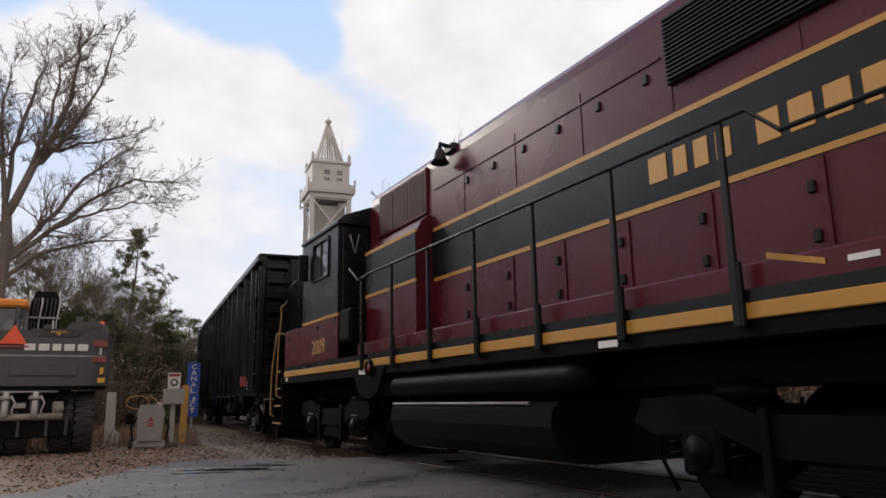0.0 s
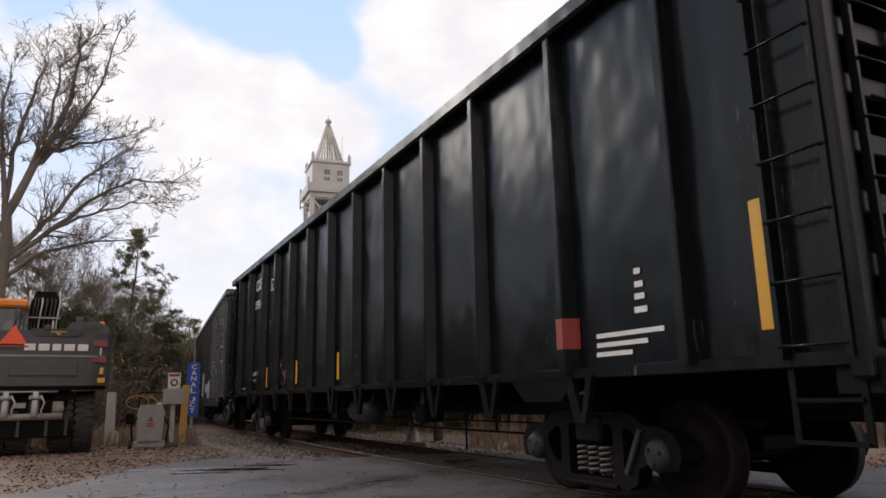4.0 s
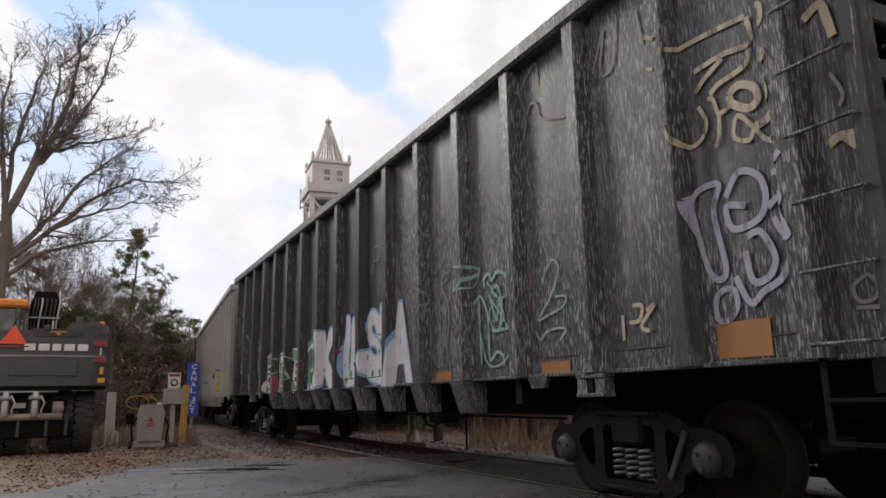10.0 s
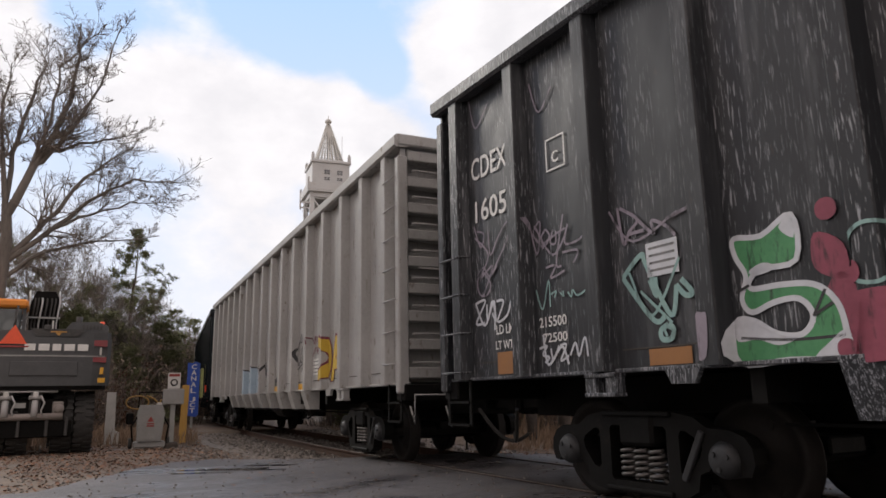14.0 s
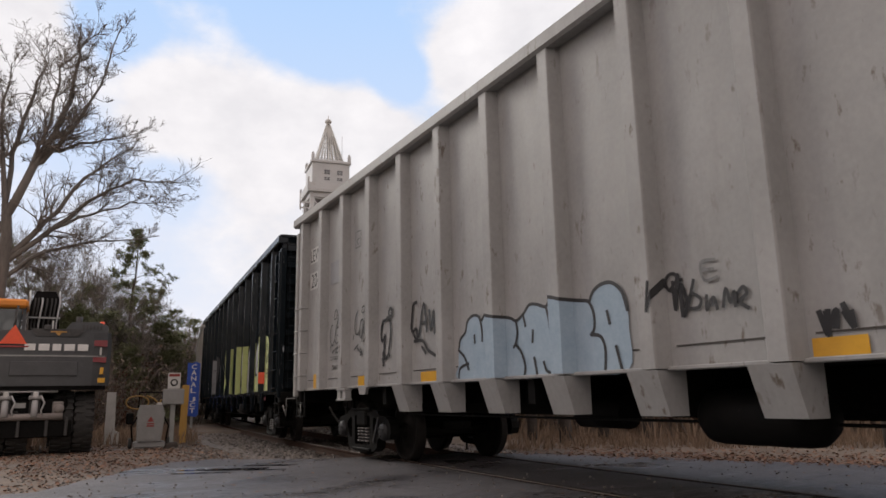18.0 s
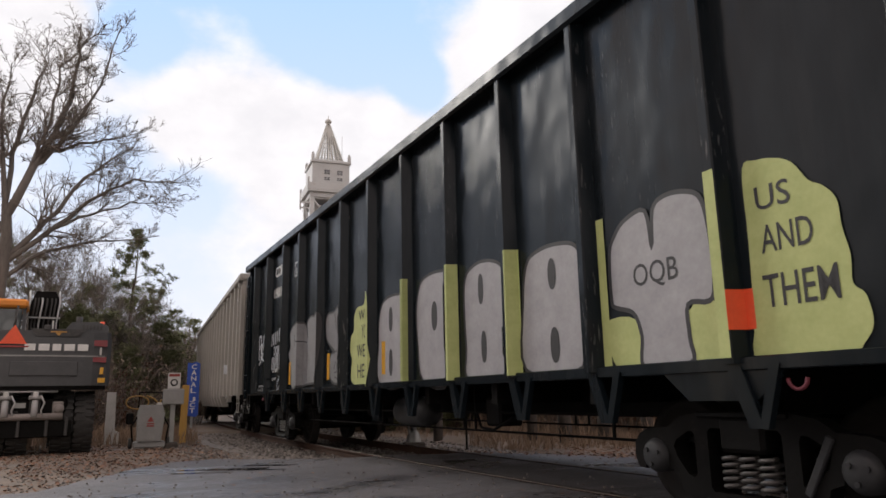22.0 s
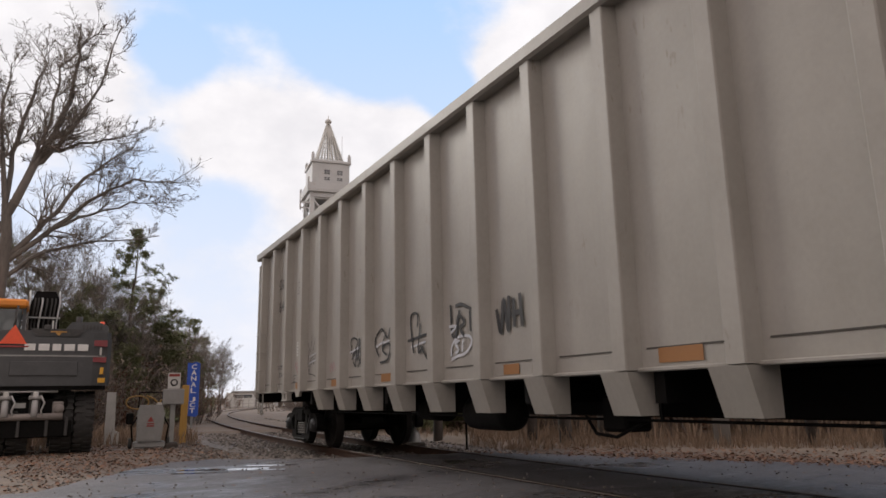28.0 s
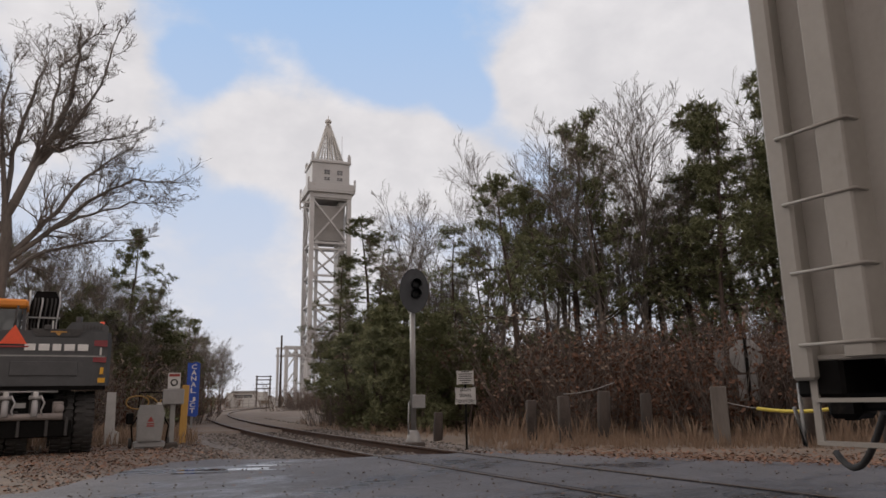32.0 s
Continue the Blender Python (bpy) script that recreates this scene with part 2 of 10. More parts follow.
M_EXGREY = material("dark_grey_machine_paint", (0.042, 0.044, 0.046), (0.072, 0.075, 0.078), 0.5, scale=2, fine=25, bump=0.06,
                    stain=(0.10, 0.09, 0.08), stain_amount=0.25, stain_scale=2)
M_EXORANGE = material("orange_machine_paint", (0.62, 0.20, 0.02), (0.72, 0.26, 0.03), 0.45, scale=2, fine=25, bump=0.05)
M_RUBBER = material("tyre_rubber", (0.016, 0.016, 0.016), (0.045, 0.043, 0.040), 0.85, scale=4, fine=30, bump=0.3)
M_SAFETY = plain("orange_red_reflector", (0.85, 0.10, 0.03), 0.4)
M_GRASS = material("dry_grass", (0.16, 0.112, 0.075), (0.31, 0.222, 0.155), 0.9, scale=3, fine=20, bump=0.1)
M_BARLETTER = plain("gold_leaf_lettering", (0.50, 0.26, 0.05), 0.5)
M_PALEPATCH = plain("pale_overpaint_patch", (0.27, 0.275, 0.285), 0.6)
def worn_spray(name, dark, light, wear):
    """Spray paint rubbed through to the dark coat beneath by vertical scuffs."""
    m = material(name, dark, light, 0.7, scale=4, fine=26, bump=0.02)
    nt = m.node_tree
    b = nt.nodes["Principled BSDF"]
    tc = nt.nodes.new("ShaderNodeTexCoord")
    mp = nt.nodes.new("ShaderNodeMapping")
    mp.inputs["Scale"].default_value = (1, 1, 0.22)
    nt.links.new(tc.outputs["Object"], mp.inputs[0])
    n = nt.nodes.new("ShaderNodeTexNoise")
    n.inputs["Scale"].default_value, n.inputs["Detail"].default_value, n.inputs["Roughness"].default_value = 14, 7, 0.7
    nt.links.new(mp.outputs[0], n.inputs[0])
    r = nt.nodes.new("ShaderNodeMapRange")
    r.inputs[1].default_value, r.inputs[2].default_value, r.inputs[4].default_value = 0.62 - 0.18 * wear, 0.72 - 0.10 * wear, 0.9
    nt.links.new(n.outputs[0], r.inputs[0])
    x = nt.nodes.new("ShaderNodeMixRGB")
    x.inputs[2].default_value = (0.018, 0.019, 0.021, 1)
    nt.links.new(r.outputs[0], x.inputs[0])
    nt.links.new(b.inputs["Base Color"].links[0].from_socket, x.inputs[1])
    nt.links.new(x.outputs[0], b.inputs["Base Color"])
    return m


M_CHALK = material("white_spray_paint", (0.43, 0.45, 0.48), (0.60, 0.62, 0.655), 0.7, scale=4, fine=26, bump=0.02)
M_SILVER = material("silver_spray_paint", (0.27, 0.27, 0.28), (0.39, 0.39, 0.40), 0.6, scale=4, fine=26, bump=0.02)
M_THINSILVER = material("thin_silver_spray_paint", (0.13, 0.132, 0.138), (0.22, 0.222, 0.23), 0.6, scale=4, fine=26, bump=0.02)
M_LIME = material("lime_spray_paint", (0.37, 0.42, 0.15), (0.50, 0.55, 0.23), 0.7, scale=4, fine=26, bump=0.02)
M_GREEN = worn_spray("green_spray_paint", (0.040, 0.18, 0.070), (0.085, 0.28, 0.12), 0.35)
M_PINK = worn_spray("faded_pink_spray_paint", (0.19, 0.035, 0.062), (0.27, 0.062, 0.095), 0.45)
M_SKYBLUE = material("pale_blue_spray_paint", (0.25, 0.34, 0.42), (0.36, 0.45, 0.52), 0.7, scale=4, fine=26, bump=0.02)
M_MINT = worn_spray("mint_spray_paint", (0.17, 0.30, 0.285), (0.27, 0.41, 0.385), 0.55)
M_LILAC = worn_spray("faded_lilac_spray_paint", (0.25, 0.25, 0.33), (0.36, 0.355, 0.44), 0.6)
M_BLACKSPRAY = material("black_spray_paint", (0.012, 0.012, 0.013), (0.03, 0.03, 0.032), 0.6, scale=4, fine=26, bump=0.02)
M_CREAM = worn_spray("cream_spray_paint", (0.34, 0.30, 0.22), (0.46, 0.41, 0.315), 0.75)
M_MUSTARD = material("mustard_spray_paint", (0.42, 0.28, 0.02), (0.55, 0.38, 0.04), 0.7, scale=4, fine=26, bump=0.02)
M_BRICKRED = worn_spray("dark_red_spray_paint", (0.11, 0.018, 0.03), (0.17, 0.03, 0.045), 0.35)


def leafy(name, c1, c2):
    """Needle or leaf colour, varied from clump to clump."""
    m = bpy.data.materials.new(name)
    m.use_nodes = True
    nt = m.node_tree
    b = nt.nodes["Principled BSDF"]
    g = nt.nodes.new("ShaderNodeNewGeometry")
    mix = nt.nodes.new("ShaderNodeMixRGB")
    mix.inputs[1].default_value, mix.inputs[2].default_value = (*c1, 1), (*c2, 1)
    nt.links.new(g.outputs["Random Per Island"], mix.inputs[0])
    nt.links.new(mix.outputs[0], b.inputs["Base Color"])
    b.inputs["Roughness"].default_value = 0.8
    b.inputs["Specular IOR Level"].default_value = 0.12
    return m


M_NEEDLE = leafy("pine_needles", (0.088, 0.10, 0.050), (0.215, 0.225, 0.125))
M_BRUSH = leafy("dead_brush", (0.11, 0.09, 0.07), (0.25, 0.20, 0.155))
M_LEAVES = leafy("fallen_leaves", (0.105, 0.058, 0.040), (0.29, 0.178, 0.122))
M_RUSSET = leafy("russet_oak_leaves", (0.085, 0.048, 0.034), (0.175, 0.10, 0.068))
M_STONE = leafy("ballast_stone", (0.07, 0.062, 0.056), (0.26, 0.235, 0.21))


# ---------------------------------------------------------------- mesh tools
class Shape:
    """Collects vertices and faces for one mesh."""

    def __init__(self):
        self.v, self.f, self.smooth = [], [], []

    def add(self, verts, faces, smooth=False):
        o = len(self.v)
        self.v += [tuple(x) for x in verts]
        self.f += [tuple(i + o for i in f) for f in faces]
        self.smooth += [smooth] * len(faces)
        return self

    def box(self, x0, x1, y0, y1, z0, z1, c=0.0):
        if c <= 0:
            v = [(x, y, z) for x in (x0, x1) for y in (y0, y1) for z in (z0, z1)]
            return self.add(v, [(0, 1, 3, 2), (4, 6, 7, 5), (0, 4, 5, 1), (2, 3, 7, 6), (0, 2, 6, 4), (1, 5, 7, 3)])
        v, idx = [], {}
        for i in (0, 1):
            for j in (0, 1):
                for k in (0, 1):
                    X, Y, Z = (x0, x1)[i], (y0, y1)[j], (z0, z1)[k]
                    sx, sy, sz = c * (1 - 2 * i), c * (1 - 2 * j), c * (1 - 2 * k)
                    for a, q in enumerate(((X, Y + sy, Z + sz), (X + sx, Y, Z + sz), (X + sx, Y + sy, Z))):
                        idx[i, j, k, a] = len(v)
                        v.append(q)
        f = []
        for i in (0, 1):
            f.append([idx[i, a, b, 0] for a, b in ((0, 0), (0, 1), (1, 1), (1, 0))][::1 if i == 0 else -1])
            f.append([idx[a, i, b, 1] for a, b in ((0, 0), (1, 0), (1, 1), (0, 1))][::1 if i == 0 else -1])
            f.append([idx[a, b, i, 2] for a, b in ((0, 0), (0, 1), (1, 1), (1, 0))][::1 if i == 0 else -1])
        for a in (0, 1):
            for b in (0, 1):
                f.append((idx[0, a, b, 1], idx[0, a, b, 2], idx[1, a, b, 2], idx[1, a, b, 1]))
                f.append((idx[a, 0, b, 0], idx[a, 0, b, 2], idx[a, 1, b, 2], idx[a, 1, b, 0]))
                f.append((idx[a, b, 0, 0], idx[a, b, 0, 1], idx[a, b, 1, 1], idx[a, b, 1, 0]))
                for k in (0, 1):
                    f.append((idx[a, b, k, 0], idx[a, b, k, 1], idx[a, b, k, 2]))
        return self.add(v, f)

    def tube(self, pts, radii, n=8, smooth=True, caps=True):
        """A round bar along points."""
        pts = [Vector(p) for p in pts]
        if not hasattr(radii, "__len__"):
            radii = [radii] * len(pts)
        v, f = [], []
        side = None
        for i, p in enumerate(pts):
            d = (pts[min(i + 1, len(pts) - 1)] - pts[max(i - 1, 0)]).normalized()
            if side is None:
                side = d.cross(Vector((0, 0, 1)) if abs(d.z) < 0.9 else Vector((1, 0, 0))).normalized()
            side = (side - d * side.dot(d)).normalized()
            up = d.cross(side)
            for k in range(n):
                a = 2 * math.pi * k / n
                v.append(p + (side * math.cos(a) + up * math.sin(a)) * radii[i])
        for i in range(len(pts) - 1):
            for k in range(n):
                k2 = (k + 1) % n
                f.append((i * n + k, i * n + k2, (i + 1) * n + k2, (i + 1) * n + k))
        self.add(v, f, smooth)
        if caps:
            o = len(self.v) - len(v)
            self.f += [tuple(o + k for k in range(n))[::-1], tuple(o + (len(pts) - 1) * n + k for k in range(n))]
            self.smooth += [False, False]
        return self

    def cyl(self, a, b, r, n=16, r2=None):
        return self.tube([a, b], [r, r if r2 is None else r2], n)

    def prism(self, outline, a0, a1, axis="y"):
        """Extrudes a 2D outline: axis y takes (x, z), axis x takes (y, z), axis z takes (x, y)."""
        put = {"y": lambda p, a: (p[0], a, p[1]), "x": lambda p, a: (a, p[0], p[1]), "z": lambda p, a: (p[0], p[1], a)}[axis]
        n = len(outline)
        v = [put(p, a0) for p in outline] + [put(p, a1) for p in outline]
        f = [tuple(range(n)), tuple(range(2 * n - 1, n - 1, -1))]
        f += [(i, i + n, (i + 1) % n + n, (i + 1) % n) for i in range(n)]
        return self.add(v, f)

    def holed(self, loops, a0, a1):
        """Extrudes along y an (x, z) outline with holes; the first loop is the outline."""
        tris = tessellate_polygon([[Vector((x, z, 0)) for x, z in lp] for lp in loops])
        flat = [p for lp in loops for p in lp]
        n = len(flat)
        v = [(x, a0, z) for x, z in flat] + [(x, a1, z) for x, z in flat]
        f = [tuple(t) for t in tris] + [tuple(i + n for i in reversed(t)) for t in tris]
        o = 0
        for lp in loops:
            m = len(lp)
            f += [(o + i, o + (i + 1) % m, n + o + (i + 1) % m, n + o + i) for i in range(m)]
            o += m
        return self.add(v, f)

    def lathe(self, profile, centre, axis="y", n=28):
        """Turns (radius, offset along axis) round an axis through centre."""
        cx, cy, cz = centre
        v, f = [], []
        for r, o in profile:
            for k in range(n):
                a = 2 * math.pi * k / n
                c, s = r * math.cos(a), r * math.sin(a)
                v.append({"y": (cx + c, cy + o, cz + s), "x": (cx + o, cy + c, cz + s), "z": (cx + c, cy + s, cz + o)}[axis])
        for i in range(len(profile) - 1):
            for k in range(n):
                k2 = (k + 1) % n
                f.append((i * n + k, i * n + k2, (i + 1) * n + k2, (i + 1) * n + k))
        return self.add(v, f, True)

    def mesh(self, name, mat=None):
        me = bpy.data.meshes.new(name)
        me.from_pydata(self.v, [], self.f)
        me.polygons.foreach_set("use_smooth", self.smooth)
        if mat:
            me.materials.append(mat)
        me.update()
        return me


def fixed(me):
    """Makes the normals of a closed mesh point outwards."""
    bm = bmesh.new()
    bm.from_mesh(me)
    bmesh.ops.recalc_face_normals(bm, faces=bm.faces)
    bm.to_mesh(me)
    bm.free()
    return me


def part(name, shape, mat, parent, label="", at=None):
    """Links a shape or a mesh as one mesh object under a thing or a part."""
    me = fixed(shape.mesh(name, mat)) if isinstance(shape, Shape) else shape
    ob = new(name, me)
    ob.parent = parent
    if at is not None:
        ob.matrix_basis = at
    return tagged(ob, label)


def thing(name, label, category, at=None, group="", kind=""):
    """An empty at the base of a thing, which parents its parts."""
    ob = new(name)
    if at is not None:
        ob.matrix_basis = at
    return tagged(ob, label, category, group, kind)


def solid(name, shape, mat, label, category, at=None, group="", kind=""):
    """A thing that is one mesh."""
    ob = new(name, fixed(shape.mesh(name, mat)))
    if at is not None:
        ob.matrix_basis = at
    return tagged(ob, label, category, group, kind)


def lettering(words, size, bold=0.0, align="CENTER"):
    """Flat mesh of built-in-font words, in x and y."""
    c = bpy.data.curves.new("lettering", "FONT")
    c.body, c.size, c.offset, c.align_x, c.align_y = words, size, bold, align, "CENTER"
    c.resolution_u = 3
    ob = new("lettering", c)
    me = bpy.data.meshes.new_from_object(ob)
    bpy.data.objects.remove(ob)
    bpy.data.curves.remove(c)
    return me


def fitted(words, x0, x1, z0, z1, bold=0.0):
    """Words stretched to fill a rectangle: vertices (x, z) and faces."""
    me = lettering(words, 1.0, bold)
    co = np.array([v.co[:2] for v in me.vertices])
    faces = [tuple(p.vertices) for p in me.polygons]
    bpy.data.meshes.remove(me)
    lo, hi = co.min(0), co.max(0)
    co = (co - lo) / (hi - lo) * [x1 - x0, z1 - z0] + [x0, z0]
    return co, faces


# ---------------------------------------------------------------- the track
def bend(s):
    """Curvature of the track at s metres along it."""
    if s > -24:
        return 1 / 228.4
    if s > -46:
        return 0.0030
    return 0.0050


TRACK = {}
STEP = 0.5


def lay_track():
    k0, gap = 1 / 228.4, 5.690
    x, y, a = 0.0, gap, 0.0
    TRACK[0] = (x, y, a)
    for way in (1, -1):
        x, y, a = 0.0, gap, 0.0
        for i in range(1, 420):
            h = way * STEP
            k = bend((i - 0.5) * h)
            x += math.cos(a + k * h / 2) * h
            y += math.sin(a + k * h / 2) * h
            a += k * h
            TRACK[way * i] = (x, y, a)


lay_track()


def on_track(s):
    """Place and heading at s metres along the centre line."""
    i = math.floor(s / STEP)
    u = s / STEP - i
    p, q = TRACK[i], TRACK[i + 1]
    return tuple(p[j] * (1 - u) + q[j] * u for j in range(3))


def beside(s, off, z=0.0):
    """A point off metres to the far side of the track's centre line."""
    x, y, a = on_track(s)
    return (x - math.sin(a) * off, y + math.cos(a) * off, z)


# ---------------------------------------------------------------- ground, road and track bed
def bearing(deg, dist, z=0.0):
    """Plan point by bearing (degrees right of the way the tripod faces) and distance."""
    a = math.pi - YAW - radians(deg)
    return (math.cos(a) * dist, math.sin(a) * dist, z)


def ground_height(x, y):
    best = 9e9
    if -170 < x < 30:
        cx, cy = 0.0, 5.69 + 228.4
        best = abs(math.hypot(x - cx, y - cy) - 228.4)
    h = -0.07 + 0.05 * noise.noise((x * 0.21, y * 0.21, 0.3)) + 0.012 * noise.noise((x * 2.1, y * 2.1, 4.0))
    if best < 3.0 and x > -26:
        h -= 0.14 * max(0.0, min(1.0, (3.0 - best) / 1.0))
    if inside_road(x, y, 0.35):
        h = -0.13
    return h


ROAD = [(-9.0, -9.0), (-9.35, -1.0), (-9.62, 0.1), (-10.6, 0.65), (-11.9, 1.35), (-12.75, 2.05), (-12.9, 2.75), (-12.3, 3.5), (-11.75, 4.2),
        (-11.55, 4.85), (-11.6, 5.6), (-11.1, 6.4), (-11.25, 6.95), (-9.4, 7.9), (-7.4, 8.75), (-5.4, 9.65), (0.0, 12.0),
        (9.0, 15.8), (30.0, 24.5), (42.0, 18.0), (30.0, -9.0)]


def inside_road(x, y, margin=0.0):
    n, c = len(ROAD), False
    for i in range(n):
        (x1, y1), (x2, y2) = ROAD[i], ROAD[(i + 1) % n]
        if (y1 > y) != (y2 > y) and x < (x2 - x1) * (y - y1) / (y2 - y1) + x1:
            c = not c
        if margin:
            u = max(0, min(1, ((x - x1) * (x2 - x1) + (y - y1) * (y2 - y1)) / ((x2 - x1) ** 2 + (y2 - y1) ** 2)))
            if math.hypot(x - x1 - u * (x2 - x1), y - y1 - u * (y2 - y1)) < margin:
                return False
    return c


def graded(lo, hi, step, far):
    a = list(np.arange(lo, hi + 0.001, step))
    d, up, down = step, [], []
    x = hi
    while x < far:
        d *= 1.35
        x += d
        up.append(x)
    d, x = step, lo
    while x > -far:
        d *= 1.35
        x -= d
        down.append(x)
    return down[::-1] + a + up


def build_ground():
    xs, ys = graded(-26, 8, 0.4, 2600), graded(-6, 18, 0.4, 2600)
    v = [(x, y, ground_height(x, y)) for y in ys for x in xs]
    n = len(xs)
    f = [(j * n + i, j * n + i + 1, (j + 1) * n + i + 1, (j + 1) * n + i) for j in range(len(ys) - 1) for i in range(n - 1)]
    s = Shape().add(v, f, True)
    tagged(new("ground", s.mesh("ground", M_GROUND)), "bare brown ground with leaf litter", "ground", kind="structure")


build_ground()


def build_road():
    s = Shape()
    rng = random.Random(4)
    edge = []
    for i, (x1, y1) in enumerate(ROAD):                      # a ragged edge
        x2, y2 = ROAD[(i + 1) % len(ROAD)]
        n = max(1, int(math.hypot(x2 - x1, y2 - y1) / 0.35)) if x1 < 0 else 1
        for k in range(n):
            u = k / n
            j = 0.10 if n > 1 else 0
            edge.append((x1 + (x2 - x1) * u + rng.uniform(-j, j), y1 + (y2 - y1) * u + rng.uniform(-j, j)))
    bm = bmesh.new()
    top = [bm.verts.new((x, y, -0.012)) for x, y in edge]
    low = [bm.verts.new((x * 1.0 + 0.0, y, -0.16)) for x, y in edge]
    bm.faces.new(top)
    for i in range(len(edge)):
        j = (i + 1) % len(edge)
        bm.faces.new((top[i], low[i], low[j], top[j]))
    bmesh.ops.recalc_face_normals(bm, faces=bm.faces)
    me = bpy.data.meshes.new("road")
    bm.to_mesh(me)
    me.materials.append(M_ASPHALT)
    tagged(new("road", me), "worn dark asphalt level crossing", "road", kind="structure")
    # flangeway gaps beside the rails, as flat dark strips on the asphalt
    for off in (0.7525, -0.7525):
        s = Shape()
        for w0, w1, z in ((-0.10, -0.045, -0.008), (0.045, 0.075, -0.009)):
            q = [beside(a, -off + w0 * (1 if off < 0 else -1), z) for a in np.arange(-11.2, 9, 0.4)]
            r = [beside(a, -off + w1 * (1 if off < 0 else -1), z) for a in np.arange(-11.2, 9, 0.4)]
            n = len(q)
            s.add(q + r, [(i, i + 1, n + i + 1, n + i) for i in range(n - 1)])
        tagged(new("flangeway", s.mesh("flangeway", M_UNDER)), "dark strip along the gap between rail and asphalt", "gap", kind="structure")


build_road()

RAIL_PROFILE = [(-0.07, -0.17), (0.07, -0.17), (0.07, -0.158), (0.012, -0.14), (0.009, -0.045), (0.036, -0.035), (0.036, -0.004),
                (-0.036, -0.004), (-0.036, -0.035), (-0.009, -0.045), (-0.012, -0.14), (-0.07, -0.158)]


def build_track():
    stations = [-165 + 1.0 * i for i in range(186)]
    for off in (0.7525, -0.7525):
        v, f = [], []
        n = len(RAIL_PROFILE)
        for st in stations:
            v += [beside(st, off + p[0], p[1]) for p in RAIL_PROFILE]
        for i in range(len(stations) - 1):
            for k in range(n):
                f.append((i * n + k, i * n + (k + 1) % n, (i + 1) * n + (k + 1) % n, (i + 1) * n + k))
        rail = tagged(new("rail", fixed(Shape().add(v, f).mesh("rail", M_RAIL))), "rusty steel rail with a polished head", "rail", kind="structure")
        v = []
        for st in stations:
            v += [beside(st, off - 0.033, 0.0), beside(st, off + 0.033, 0.0), beside(st, off + 0.036, -0.006), beside(st, off - 0.036, -0.006)]
        f = []
        for i in range(len(stations) - 1):
            f += [(i * 4 + k, i * 4 + (k + 1) % 4, i * 4 + 4 + (k + 1) % 4, i * 4 + 4 + k) for k in range(4)]
        part("rail_head", fixed(Shape().add(v, f).mesh("rail_head", M_RAILTOP)), M_RAILTOP, rail, "polished running surface")
    # ballast bank
    v, f = [], []
    prof = [(-3.4, -0.20), (-2.4, -0.11), (-1.5, -0.155), (-0.6, -0.185), (0.6, -0.185), (1.5, -0.155), (2.2, -0.11), (3.0, -0.20)]
    st2 = [-165 + 1.5 * i for i in range(104)]
    for st in st2:
        for o, z in prof:
            v.append(beside(st, o + 0.25 * noise.noise((st * 0.3, o, 1.0)), z + 0.03 * noise.noise((st * 0.7, o * 2, 2.0))))
    n = len(prof)
    for i in range(len(st2) - 1):
        f += [(i * n + k, i * n + k + 1, (i + 1) * n + k + 1, (i + 1) * n + k) for k in range(n - 1)]
    tagged(new("track_bed", Shape().add(v, f, True).mesh("track_bed", M_GRAVEL)), "brown-grey gravel track bed", "gravel", kind="structure")
    tie = fixed(Shape().box(-0.115, 0.115, -1.3, 1.3, -0.32, -0.165, 0.012).mesh("sleeper", M_TIE))
    rng = random.Random(8)
    bed = tagged(new("sleepers"), "dark creosoted timber sleepers under the rails", "sleepers", kind="structure")
    for i in range(150):
        x, y, a = on_track(-12.0 - 0.53 * i)
        ob = new("sleeper", tie)
        ob.parent = bed
        ob.matrix_basis = pose(x, y, rng.uniform(-0.012, 0.006), 0, 0, math.degrees(a) + rng.uniform(-1.2, 1.2))


build_track()


def scatter(name, mat, count, area, size, seed, label, category, lift=0.012, flat=0.5, stones=False):
    """Loose small pieces over a patch of ground."""
    rng = random.Random(seed)
    s = Shape()
    v, f = [], []
    k = 0
    while k < count:
        x, y, z = area(rng)
        r = size * rng.uniform(0.5, 1.3)
        a, tx, ty = rng.uniform(0, 6.28), rng.uniform(-flat, flat), rng.uniform(-flat, flat)
        m = Matrix.Translation((x, y, z + lift)) @ Euler((tx, ty, a)).to_matrix().to_4x4()
        o = len(v)
        if stones:
            q = [(-1, -0.7, -.3), (1, -0.8, -.3), (0.9, 0.8, -.3), (-0.8, 0.9, -.3), (-0.5, -0.4, 0.7), (0.6, -0.5, 0.6), (0.4, 0.5, 0.75), (-0.5, 0.5, 0.6)]
            v += [tuple(m @ (Vector(p) * r * rng.uniform(0.8, 1.1))) for p in q]
            f += [(o, o + 1, o + 5, o + 4), (o + 1, o + 2, o + 6, o + 5), (o + 2, o + 3, o + 7, o + 6), (o + 3, o, o + 4, o + 7), (o + 4, o + 5, o + 6, o + 7)]
        else:
            q = [(-1, 0, 0.0), (-0.3, -0.55, 0.15), (0.6, -0.4, 0.1), (1, 0, 0.0), (0.5, 0.45, 0.12), (-0.4, 0.5, 0.2)]
            v += [tuple(m @ (Vector(p) * r)) for p in q]
            f += [tuple(range(o, o + 6))]
        k += 1
    tagged(new(name, s.add(v, f).mesh(name, mat)), label, category, kind="stuff")


